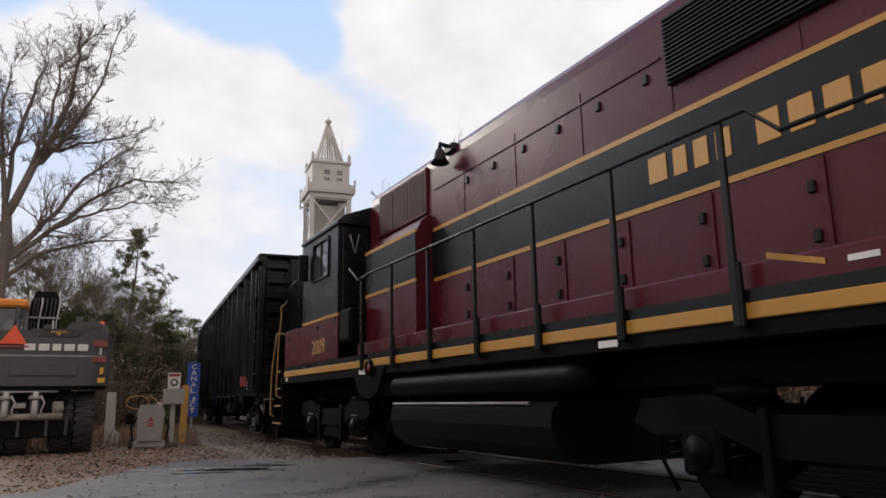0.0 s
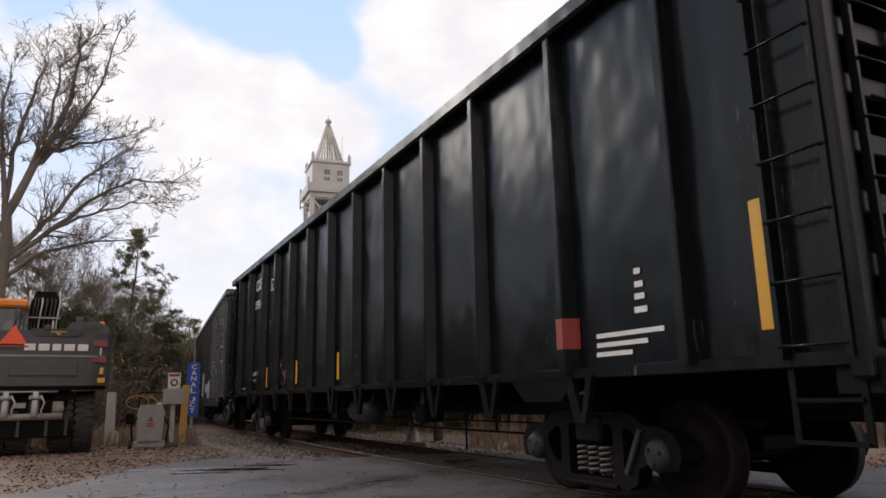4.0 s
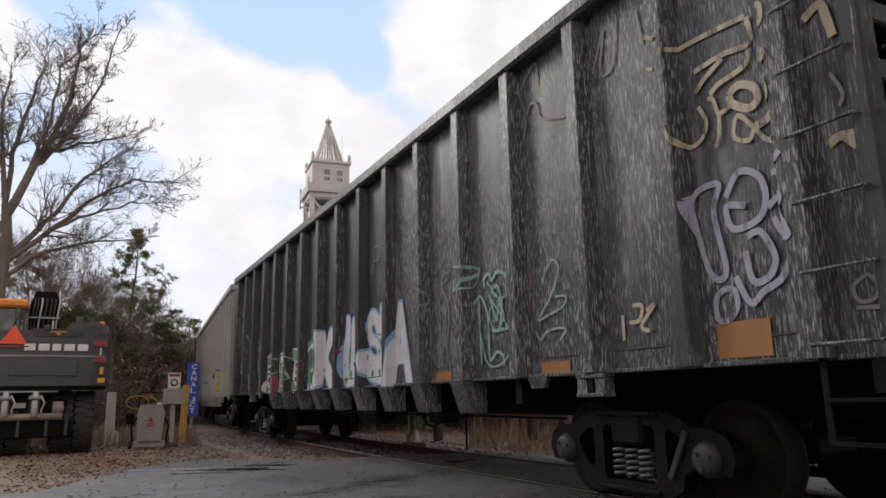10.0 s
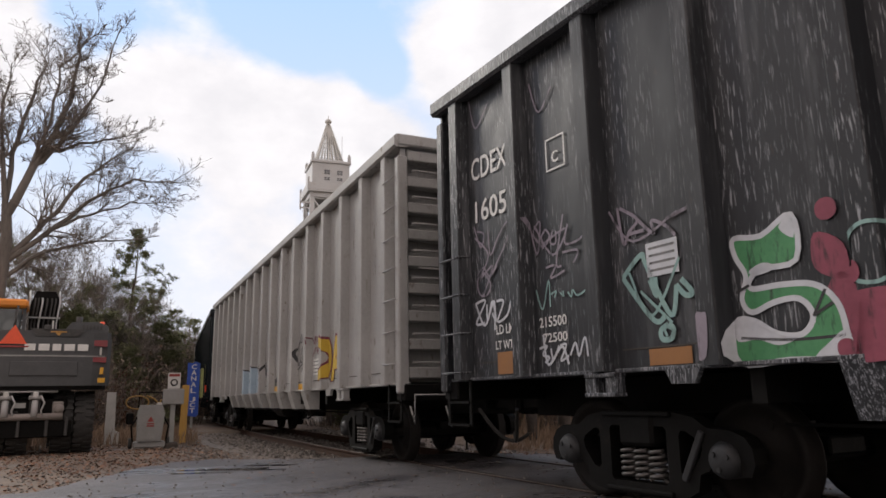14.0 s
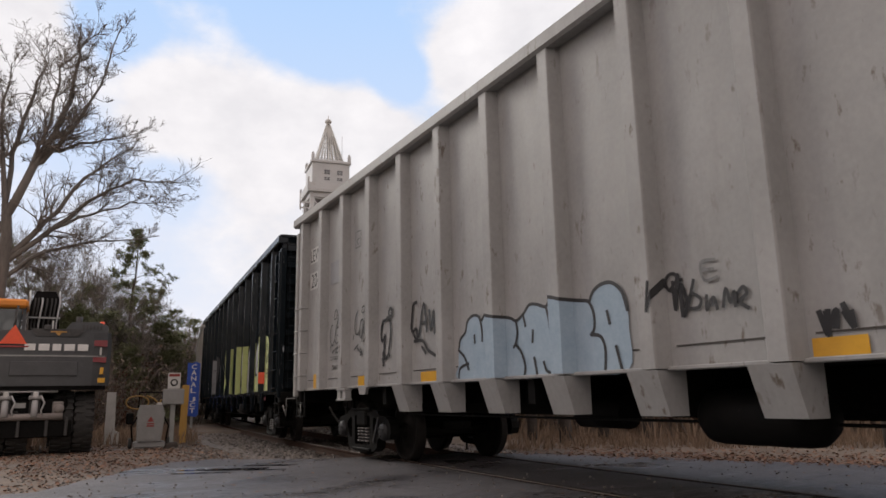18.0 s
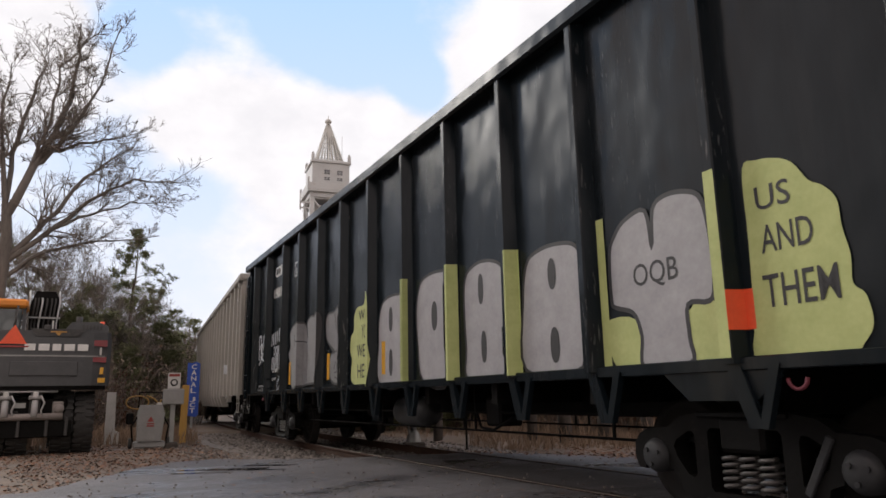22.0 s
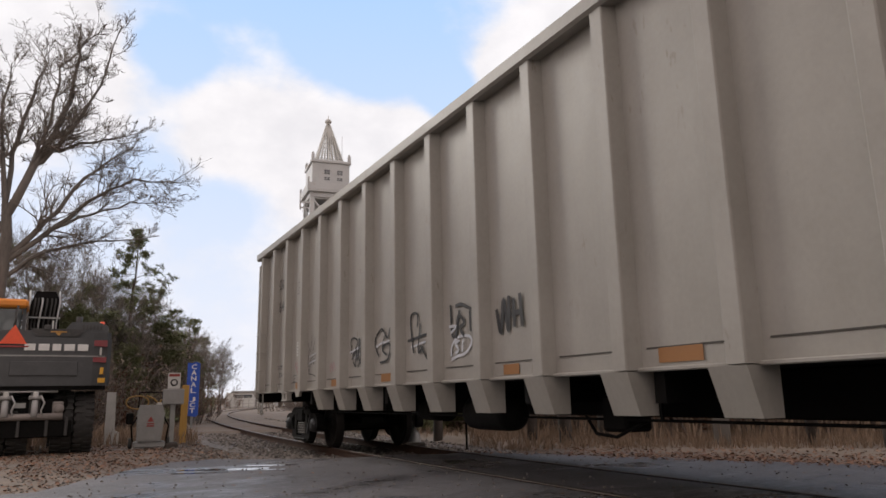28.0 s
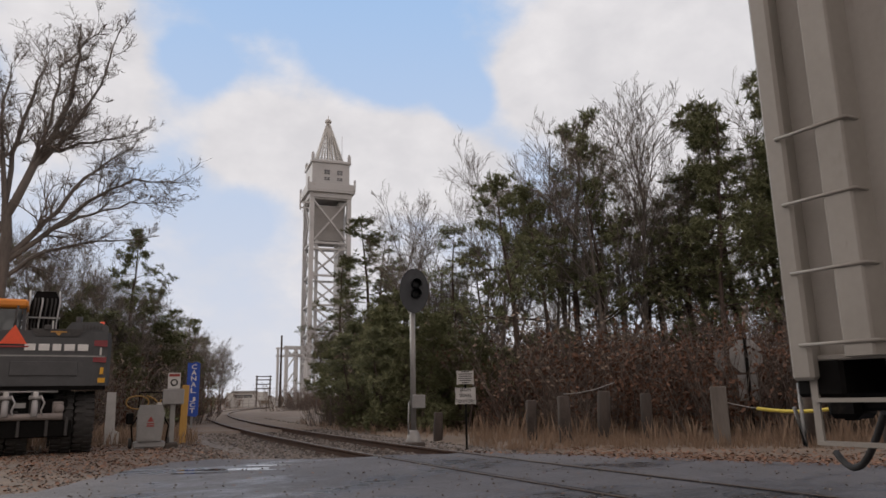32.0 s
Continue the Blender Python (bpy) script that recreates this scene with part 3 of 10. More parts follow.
def left_patch(rng):
    while True:
        x, y = rng.uniform(-26, -9), rng.uniform(-4, 4.2)
        if not inside_road(x, y) and rng.random() < 0.35 + 0.65 * (noise.noise((x * .5, y * .5, 0)) > -0.1):
            return x, y, ground_height(x, y)


def bed_patch(rng):
    st = -10.5 - 34 * rng.random() ** 1.5
    o = rng.uniform(-3.6, 2.6)
    x, y, z = beside(st, o)
    return x, y, -0.165 if abs(o) < 1.4 else (-0.125 if abs(o) < 2.4 else ground_height(x, y))


def far_patch(rng):
    while True:
        u = rng.random()
        x = -13 + 24 * u
        y0 = 7.0 + (x + 11.2) * 0.44
        y = y0 + abs(rng.gauss(0, 1.5)) - 0.4
        if abs(y0) < 40 and y < 30:
            inside = inside_road(x, y)
            if inside and rng.random() < 0.8:
                continue
            return x, y, (-0.01 if inside else ground_height(x, y))


def road_patch(rng):
    while True:
        x, y = rng.uniform(-13, 2), rng.uniform(0, 11)
        if inside_road(x, y):
            return x, y, -0.011


scatter("fallen_leaves", M_LEAVES, 6500, left_patch, 0.034, 1, "scattered dry brown oak leaves", "leaves")
scatter("fallen_leaves", M_LEAVES, 15000, far_patch, 0.036, 2, "dry brown leaves drifted along the road edge", "leaves")
scatter("fallen_leaves", M_LEAVES, 260, road_patch, 0.03, 3, "few dry leaves on the asphalt", "leaves", flat=0.15)
scatter("road_grit", M_STONE, 900, road_patch, 0.014, 4, "small dark stones and grit on the asphalt", "grit", lift=0.004, stones=True)


def verge_patch(rng):
    while True:
        st = -12 - 30 * rng.random()
        x, y, z = beside(st, -rng.uniform(2.2, 7.5))
        if not inside_road(x, y):
            return x, y, ground_height(x, y)


scatter("fallen_leaves", M_LEAVES, 7000, verge_patch, 0.036, 8, "brown leaves on the verge beyond the track", "leaves")
scatter("ballast_stones", M_STONE, 11000, bed_patch, 0.034, 5, "loose brown-grey ballast stones", "gravel", lift=0.008, stones=True)
scatter("gravel", M_STONE, 5000, left_patch, 0.018, 6, "small loose gravel stones", "gravel", lift=0.004, stones=True)


def build_puddle():
    for cx, cy, rx, ry, ang, seed in ((-10.80, 2.62, 0.50, 0.17, 65, 1.0), (-11.05, 2.15, 0.34, 0.08, 60, 5.0), (-10.60, 2.05, 0.42, 0.07, 66, 9.0), (-11.1, 3.2, 0.40, 0.09, 62, 3.0), (-10.45, 2.95, 0.30, 0.05, 66, 7.0)):
        rim = []
        for k in range(48):
            a = 2 * math.pi * k / 48
            r = 1 + 0.55 * noise.noise((math.cos(a) * 1.9, math.sin(a) * 1.9, seed))
            p = Matrix.Rotation(radians(ang), 2) @ Vector((math.cos(a) * rx * r, math.sin(a) * ry * r))
            rim.append((cx + p.x, cy + p.y, -0.008))
        tagged(new("puddle", Shape().add(rim, [tuple(range(48))]).mesh("puddle", M_WATER)), "shallow rain puddle on the asphalt", "puddle", kind="structure")


M_WATER = bpy.data.materials.new("rain_water")
M_WATER.use_nodes = True
_b = M_WATER.node_tree.nodes["Principled BSDF"]
_b.inputs["Base Color"].default_value = (0.035, 0.035, 0.037, 1)
_b.inputs["Roughness"].default_value = 0.05
_b.inputs["IOR"].default_value = 1.33
build_puddle()


# ---------------------------------------------------------------- sky backdrop with drifting clouds
def cloud_material():
    m = bpy.data.materials.new("cloudy_sky")
    m.use_nodes = True
    nt = m.node_tree
    nt.nodes.clear()
    out = nt.nodes.new("ShaderNodeOutputMaterial")
    em = nt.nodes.new("ShaderNodeEmission")
    tc = nt.nodes.new("ShaderNodeTexCoord")
    nrm = nt.nodes.new("ShaderNodeVectorMath")
    nrm.operation = "NORMALIZE"
    nt.links.new(tc.outputs["Object"], nrm.inputs[0])

    def noise_at(scale, detail, stretch):
        mp = nt.nodes.new("ShaderNodeMapping")
        mp.inputs["Scale"].default_value = stretch
        nt.links.new(nrm.outputs[0], mp.inputs[0])
        n = nt.nodes.new("ShaderNodeTexNoise")
        n.inputs["Scale"].default_value, n.inputs["Detail"].default_value = scale, detail
        n.inputs["Roughness"].default_value = 0.58
        nt.links.new(mp.outputs[0], n.inputs[0])
        return n.outputs[0]

    big, fine = noise_at(3.4, 7, (1, 1, 1.5)), noise_at(9.0, 8, (1, 1, 1.6))
    # broad banks and the gaps of blue between them: (bearing, height angle, size, weight)
    total = None
    for brg, elev, size, wt_ in CLOUDS:
        a = math.pi - YAW - radians(brg)
        d = (math.cos(a) * math.cos(radians(elev)), math.sin(a) * math.cos(radians(elev)), math.sin(radians(elev)))
        dist = nt.nodes.new("ShaderNodeVectorMath")
        dist.operation = "DISTANCE"
        dist.inputs[1].default_value = d
        nt.links.new(nrm.outputs[0], dist.inputs[0])
        mr = nt.nodes.new("ShaderNodeMapRange")
        mr.interpolation_type = "SMOOTHSTEP"
        mr.inputs[1].default_value, mr.inputs[2].default_value = 0.0, size
        mr.inputs[3].default_value, mr.inputs[4].default_value = wt_, 0.0
        nt.links.new(dist.outputs["Value"], mr.inputs[0])
        if total is None:
            total = mr.outputs[0]
        else:
            ad = nt.nodes.new("ShaderNodeMath")
            nt.links.new(total, ad.inputs[0])
            nt.links.new(mr.outputs[0], ad.inputs[1])
            total = ad.outputs[0]
    s1 = nt.nodes.new("ShaderNodeMath")
    s1.operation = "MULTIPLY_ADD"
    s1.inputs[1].default_value = 0.6
    nt.links.new(big, s1.inputs[0])
    nt.links.new(total, s1.inputs[2])
    s2 = nt.nodes.new("ShaderNodeMath")
    s2.operation = "MULTIPLY_ADD"
    s2.inputs[1].default_value = 0.45
    nt.links.new(fine, s2.inputs[0])
    nt.links.new(s1.outputs[0], s2.inputs[2])
    cover = nt.nodes.new("ShaderNodeMapRange")
    cover.interpolation_type = "SMOOTHSTEP"
    cover.inputs[1].default_value, cover.inputs[2].default_value = 0.44, 0.74
    nt.links.new(s2.outputs[0], cover.inputs[0])
    # blue paler towards the horizon
    sep = nt.nodes.new("ShaderNodeSeparateXYZ")
    nt.links.new(nrm.outputs[0], sep.inputs[0])
    hz = nt.nodes.new("ShaderNodeMapRange")
    hz.inputs[1].default_value, hz.inputs[2].default_value = 0.0, 0.55
    nt.links.new(sep.outputs[2], hz.inputs[0])
    blue = nt.nodes.new("ShaderNodeMixRGB")
    blue.inputs[1].default_value, blue.inputs[2].default_value = (0.93, 0.92, 0.97, 1), (0.47, 0.68, 1.02, 1)
    nt.links.new(hz.outputs[0], blue.inputs[0])
    thick = nt.nodes.new("ShaderNodeMapRange")
    thick.inputs[1].default_value, thick.inputs[2].default_value = 0.35, 0.75
    nt.links.new(fine, thick.inputs[0])
    white = nt.nodes.new("ShaderNodeMixRGB")
    white.inputs[1].default_value, white.inputs[2].default_value = (0.86, 0.838, 0.868, 1), (1.05, 1.015, 1.03, 1)
    nt.links.new(thick.outputs[0], white.inputs[0])
    mix = nt.nodes.new("ShaderNodeMixRGB")
    nt.links.new(cover.outputs[0], mix.inputs[0])
    nt.links.new(blue.outputs[0], mix.inputs[1])
    nt.links.new(white.outputs[0], mix.inputs[2])
    nt.links.new(mix.outputs[0], em.inputs[0])
    em.inputs[1].default_value = 0.65
    nt.links.new(em.outputs[0], out.inputs[0])
    m.cycles.emission_sampling = "NONE"
    return m


CLOUDS = [(-38, 30, 0.13, 0.45), (-17, 22, 0.17, 0.40), (-23.5, 22, 0.11, 0.35), (-9.5, 21.5, 0.12, 0.42), (-4, 19.5, 0.10, 0.35), (2, 27, 0.10, 0.42), (8, 27, 0.16, 0.42), (-35, 24, 0.13, 0.4),
          (-15, 12, 0.15, 0.22), (18, 24, 0.34, 0.5), (-11, 29.5, 0.13, -0.42), (-27.5, 27.5, 0.07, -0.35), (-4.5, 26, 0.06, -0.36), (-22.5, 16.5, 0.08, -0.18),
          (-16, 32, 0.11, -0.35), (-24, 33, 0.08, -0.2)]
M_SKY = cloud_material()


def build_sky():
    r, v, f = 2400.0, [], []
    az = [-75 + 5 * i for i in range(29)]
    el = [-6, -2, 0, 3, 7, 12, 17, 23, 29, 35, 42, 50, 60]
    for e in el:
        for b in az:
            p = bearing(b, r * math.cos(radians(e)))
            v.append((p[0], p[1], r * math.sin(radians(e))))
    n = len(az)
    for j in range(len(el) - 1):
        f += [(j * n + i, j * n + i + 1, (j + 1) * n + i + 1, (j + 1) * n + i) for i in range(n - 1)]
    sky = tagged(new("backdrop", Shape().add(v, f, True).mesh("backdrop", M_SKY)), "blue sky with white broken clouds", "sky", kind="structure")
    sky.visible_shadow = False
    return sky


sky_backdrop = build_sky()


# ---------------------------------------------------------------- rolling stock
BOGIE_BASE, WHEEL_R, BOGIE_INSET = 1.78, 0.457, 2.75


def wheelset_mesh():
    s = Shape()
    for sd in (-1, 1):
        y = 0.7525 * sd
        prof = [(0.10, -0.06), (0.16, -0.07), (0.20, -0.03), (0.36, -0.02), (0.39, -0.065), (WHEEL_R + 0.0, -0.07), (WHEEL_R, 0.035), (WHEEL_R + 0.028, 0.05),
                (WHEEL_R + 0.028, 0.07), (0.40, 0.075), (0.37, 0.03), (0.2, 0.025), (0.15, 0.06), (0.09, 0.07)]
        s.lathe([(r, -o * sd) for r, o in prof], (0, y, 0), "y", 32)
        for k in range(3):                                         # cast marks on the plate
            a = k * 2.094
            s.box(0.28 * math.cos(a) - 0.03, 0.28 * math.cos(a) + 0.03, y + sd * 0.012, y + sd * 0.035, 0.28 * math.sin(a) - 0.02, 0.28 * math.sin(a) + 0.02)
    s.cyl((0, -1.1, 0), (0, 1.1, 0), 0.085, 16)
    return fixed(s.mesh("wheelset", M_WHEEL))


def tread_mesh():
    s = Shape()
    for sd in (-1, 1):
        s.lathe([(WHEEL_R + 0.002, 0.06 * sd), (WHEEL_R + 0.002, -0.03 * sd)], (0, 0.7525 * sd, 0), "y", 32)
    return fixed(s.mesh("tread", M_TREAD))


WHEELSET, TREAD = wheelset_mesh(), tread_mesh()


def sideframe_mesh(sd):
    s = Shape()
    b = BOGIE_BASE / 2
    y0, y1 = sorted((1.04 * sd, 1.19 * sd))
    half = [(0.40, 0.81), (0.62, 0.77), (b - 0.15, 0.69), (b + 0.08, 0.675), (b + 0.19, 0.63), (b + 0.25, 0.55), (b + 0.26, 0.44), (b + 0.22, 0.35), (b + 0.14, 0.34), (b + 0.125, 0.46), (b + 0.09, 0.55),
            (b, 0.585), (b - 0.09, 0.55), (b - 0.125, 0.46), (b - 0.14, 0.37), (b - 0.24, 0.33), (0.62, 0.20), (0.50, 0.14), (0.38, 0.12)]
    outer = half + [(-x, z) for x, z in reversed(half)]
    window = [(0.30, 0.69), (0.33, 0.66), (0.33, 0.25), (0.30, 0.22), (-0.30, 0.22), (-0.33, 0.25), (-0.33, 0.66), (-0.30, 0.69)]
    slot = [(0.46, 0.62), (0.48, 0.66), (0.53, 0.66), (0.66, 0.59), (0.69, 0.54), (0.66, 0.46), (0.55, 0.33), (0.49, 0.31), (0.46, 0.34)]
    s.holed([outer, window, slot, [(-x, z) for x, z in reversed(slot)]], y0, y1)
    ys = 1.19 * sd
    s.box(-0.40, 0.40, *sorted((ys - 0.02 * sd, ys + 0.035 * sd)), 0.77, 0.815, 0.01)
    s.box(-0.38, 0.38, *sorted((ys - 0.02 * sd, ys + 0.035 * sd)), 0.135, 0.175, 0.01)
    return fixed(s.mesh("sideframe", M_UNDER))


def bolster_mesh():
    s = Shape().box(-0.2, 0.2, -1.22, 1.22, 0.52, 0.78, 0.03)
    s.box(-1.15, 1.15, -0.25, 0.25, 0.45, 0.60, 0.02)
    for x in (-0.45, 0.45):
        s.box(x - 0.05, x + 0.05, -0.95, 0.95, 0.30, 0.42)
    s.cyl((0, 0, 0.7), (0, 0, 0.98), 0.2, 16)
    return fixed(s.mesh("bolster", M_UNDER))


def spring_mesh():
    s = Shape()
    pts, n = [], 40
    for k in range(n + 1):
        a = k / n * 5 * 2 * math.pi
        pts.append((0.068 * math.cos(a), 0.068 * math.sin(a), 0.24 + 0.25 * k / n))
    s.tube(pts, 0.018, 5)
    return fixed(s.mesh("spring", M_SPRING))


def cap_mesh(sd):
    s = Shape()
    s.lathe([(0.0, 0.118 * sd), (0.085, 0.115 * sd), (0.118, 0.10 * sd), (0.128, 0.075 * sd), (0.140, 0.06 * sd), (0.140, -0.08 * sd)], (0, 1.13 * sd, WHEEL_R), "y", 18)
    for k in range(3):
        a = 2.094 * k + 0.4
        s.cyl((0.07 * math.cos(a), 1.24 * sd, WHEEL_R + 0.07 * math.sin(a)), (0.07 * math.cos(a), 1.262 * sd, WHEEL_R + 0.07 * math.sin(a)), 0.02, 6)
    return fixed(s.mesh("bearing_cap", M_CAP))


def brake_mesh():
    s = Shape()
    for x in (-BOGIE_BASE / 2, BOGIE_BASE / 2):
        inner = x - math.copysign(0.52, x)
        for sd in (-1, 1):
            s.box(inner - 0.04, inner + 0.04, 0.68 * sd - 0.06, 0.68 * sd + 0.06, 0.30, 0.60, 0.01)
        s.tube([(inner, -0.8, 0.42), (inner, 0.8, 0.42)], 0.035, 8)
    s.tube([(-0.6, 0.15, 0.36), (0.6, 0.15, 0.36)], 0.025, 6)
    return fixed(s.mesh("brake_rigging", M_UNDER))


M_CAP = material("worn_grey_bearing_cap", (0.009, 0.0095, 0.0105), (0.030, 0.031, 0.034), 0.6, 0.1, scale=7, fine=40, bump=0.1)
BOLSTER, SPRING, BRAKES = bolster_mesh(), spring_mesh(), brake_mesh()
SIDEFRAME = {-1: sideframe_mesh(-1), 1: sideframe_mesh(1)}
CAP = {-1: cap_mesh(-1), 1: cap_mesh(1)}
WHEELS = []          # every wheelset, to be rolled
TRAIN = []           # (vehicle, centre at the start, half distance between its bogies)


def add_bogie(car, x):
    bogie = part("bogie", BOLSTER, None, car, "grimy cast-steel bogie", pose(x, 0, 0))
    for sd in (-1, 1):
        part("sideframe", SIDEFRAME[sd], None, bogie)
        for dx in (-0.165, 0.0, 0.165):
            part("spring", SPRING, None, bogie, "worn coil spring", pose(dx, 1.12 * sd, 0))
        for dx in (-BOGIE_BASE / 2, BOGIE_BASE / 2):
            part("bearing_cap", CAP[sd], None, bogie, "pale worn bearing cap", pose(dx, 0, 0))
    for sd in (-1, 1):
        part("brake_lever", Shape().box(-0.03, 0.03, *sorted((1.17 * sd, 1.215 * sd)), -0.22, 0.22, 0.01), M_CAP, bogie, "slanting worn brake lever", pose(0.60, 0, 0.47, 0, 28, 0))
    part("brake_rigging", BRAKES, None, bogie)
    for dx in (-BOGIE_BASE / 2, BOGIE_BASE / 2):
        w = part("wheelset", WHEELSET, None, bogie, "rusty steel wheelset", pose(dx, 0, WHEEL_R))
        WHEELS.append((w, dx, WHEEL_R))
    return bogie


def coupler_shape(half, end):
    s = Shape()
    e = half * end
    x1 = e + 0.62 * end
    s.box(*sorted((e - 0.3 * end, e + 0.42 * end)), -0.09, 0.09, 0.80, 0.98, 0.02)
    s.box(*sorted((e + 0.36 * end, x1)), -0.17, 0.12, 0.74, 1.02, 0.04)
    s.box(*sorted((e + 0.5 * end, x1 + 0.04 * end)), 0.04, 0.2, 0.72, 1.04, 0.04)
    return s


def hose_shape(half, end):
    s = Shape()
    e = half * end
    pts = []
    for k in range(13):
        u = k / 12
        pts.append((e + end * (0.05 + 0.62 * u), -0.42 + 0.4 * u, 0.78 - 0.42 * math.sin(u * math.pi * 0.72) + 0.02))
    s.tube(pts, 0.026, 7)
    return s


M_TANK = material("dusty_dark_grey_tank", (0.012, 0.013, 0.014), (0.03, 0.031, 0.032), 0.5, scale=3, fine=22, bump=0.08, spec=0.4)
M_SEAM = plain("dirty_weld_seam", (0.06, 0.052, 0.045), 0.8)
WAGON_TOP, SILL, PANEL_Y, POST_Y = 4.66, 1.17, 1.46, 1.60


def wagon(kind, length, mat, label, posts, feet, nose=0.0):
    """A high-sided refuse gondola. kind a: narrow ribs with pointed gussets; kind b: broad hat ribs with block feet."""
    car = thing("gondola_wagon", label, "freight wagon", group="wagons of the train")
    h = length / 2
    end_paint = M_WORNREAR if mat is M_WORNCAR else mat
    wf, wb = (0.048, 0.095) if kind == "a" else (0.088, 0.135)
    # side panels between the ribs
    cuts = [-h + 0.06] + posts + [h + nose - 0.06]
    meshes = {}
    for i in range(len(cuts) - 1):
        w = round(cuts[i + 1] - cuts[i], 3)
        if w not in meshes:
            s = Shape()
            n, mz = 6, 6
            v, f = [], []
            for a in range(n + 1):
                for b in range(mz + 1):
                    u, t = a / n, b / mz
                    bulge = -0.005 * math.sin(math.pi * u) * math.sin(math.pi * t) + 0.004 * noise.noise((u * 3 + w * 7, t * 3, w))
                    v.append((w * u, -PANEL_Y - bulge, SILL + (WAGON_TOP - 0.12 - SILL) * t))
            f = [(a * (mz + 1) + b, (a + 1) * (mz + 1) + b, (a + 1) * (mz + 1) + b + 1, a * (mz + 1) + b + 1) for a in range(n) for b in range(mz)]
            m = len(v)
            v += [(0, -PANEL_Y + 0.04, SILL), (w, -PANEL_Y + 0.04, SILL), (w, -PANEL_Y + 0.04, WAGON_TOP - 0.12), (0, -PANEL_Y + 0.04, WAGON_TOP - 0.12)]
            f.append((m, m + 3, m + 2, m + 1))
            meshes[w] = s.add(v, f, True)
        for sd in (-1, 1):
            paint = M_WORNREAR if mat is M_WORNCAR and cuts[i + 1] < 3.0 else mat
            if (w, paint.name) not in meshes:
                meshes[w, paint.name] = meshes[w].mesh("side_panel", paint)
            ob = part("side_panel", meshes[w, paint.name], paint, car)
            ob.matrix_basis = pose(cuts[i], 0, 0) if sd < 0 else pose(cuts[i + 1], 0, 0, 0, 0, 180)
    # ribs
    s = Shape().prism([(-wb, -PANEL_Y + 0.01), (-wf, -POST_Y + 0.012), (-wf + 0.012, -POST_Y), (wf - 0.012, -POST_Y), (wf, -POST_Y + 0.012), (wb, -PANEL_Y + 0.01)], SILL - 0.02, WAGON_TOP - 0.1, "z")
    rib = fixed(s.mesh("rib", mat))
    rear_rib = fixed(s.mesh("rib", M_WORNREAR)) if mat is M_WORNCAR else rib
    if kind == "a":                                                # open V of two straps below each rib
        s = Shape().prism([(-0.06, SILL - 0.03), (0.06, SILL - 0.03), (0.185, SILL - 0.39), (0.29, SILL - 0.03), (0.37, SILL - 0.03), (0.235, SILL - 0.45), (0.09, SILL - 0.45)], -1.55, -1.49)
    else:                                                          # folded box foot, open towards the middle
        line = [(-0.25, -1.60), (0.09, -1.60), (0.115, -1.30), (0.095, -1.30), (0.072, -1.575), (-0.232, -1.575), (-0.255, -1.30), (-0.275, -1.30)]
        n = len(line)                                              # its face leans inwards towards the bottom
        v = [(x * 0.97, y + (0.12 if y < -1.5 else 0.0), SILL - 0.39) for x, y in line] + [(x, y, SILL - 0.03) for x, y in line]
        s = Shape().add(v, [tuple(range(n)), tuple(range(2 * n - 1, n - 1, -1))] + [(i, i + n, (i + 1) % n + n, (i + 1) % n) for i in range(n)])
    foot = fixed(s.mesh("foot", mat))
    for sd in (-1, 1):
        for x in posts:
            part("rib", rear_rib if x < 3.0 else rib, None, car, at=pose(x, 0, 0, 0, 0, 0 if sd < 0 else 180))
        for x in feet:
            part("foot", foot, mat, car, at=pose(x, 0, 0, 0, 0, 0 if sd < 0 else 180))
    # chords and sills
    for sd in (-1, 1):
        y0, y1 = sorted((1.44 * sd, 1.615 * sd))
        s = Shape().prism([(1.42 * sd, 4.49), (1.60 * sd, 4.47), (1.635 * sd, 4.50), (1.635 * sd, 4.635), (1.60 * sd, 4.665), (1.42 * sd, 4.665)], -h, h + nose, "x")
        part("top_chord", s, mat, car)
        s = Shape().box(-h + 0.02, h + nose - 0.02, *sorted((1.40 * sd, (1.535 if kind == "a" else 1.50) * sd)), SILL - (0.07 if kind == "a" else 0.035), SILL + (0.025 if kind == "a" else 0.0), 0.008)
        part("side_sill", s, mat, car)
    for e in (-1, 1):
        x0 = e * h + (nose if e > 0 else 0.0)
        s = Shape().box(*sorted((x0 - 0.16 * e, x0 + 0.02 * e)), -1.58, 1.58, 4.50 if kind == "b" else 4.60, 4.672, 0.02)
        part("end_chord", s, mat, car)
        for sd in (-1, 1):
            s = Shape().box(*sorted((x0 - 0.16 * e, x0 - 0.02 * e)), *sorted((1.42 * sd, 1.57 * sd)), SILL - 0.15, 4.36, 0.02)
            s.box(*sorted((x0 - 0.10 * e, x0 - 0.06 * e)), *sorted((1.44 * sd, 1.52 * sd)), 4.3, 4.54)
            part("corner_post", s, end_paint, car)
            # horizontal stiffeners beside the corner
            s = Shape()
            for k in range(9):
                z = 1.22 + 0.385 * k
                s.box(*sorted((x0 - 0.22 * e, x0 - 0.04 * e)), *sorted((0.80 * sd, 1.42 * sd)), z, z + 0.15, 0.015)
            part("end_ribs", s, end_paint, car)
            # rungs on the end
            for k in range(8 if kind == "a" else 8):
                z = 1.32 + 0.385 * k
                s = Shape().tube([(x0 - 0.03 * e, 0.86 * sd, z + .11), (x0 + 0.045 * e, 0.86 * sd, z + .11), (x0 + 0.045 * e, 1.36 * sd, z + .11), (x0 - 0.03 * e, 1.36 * sd, z + .11)], 0.012, 6)
                part("rung", s, mat, car)
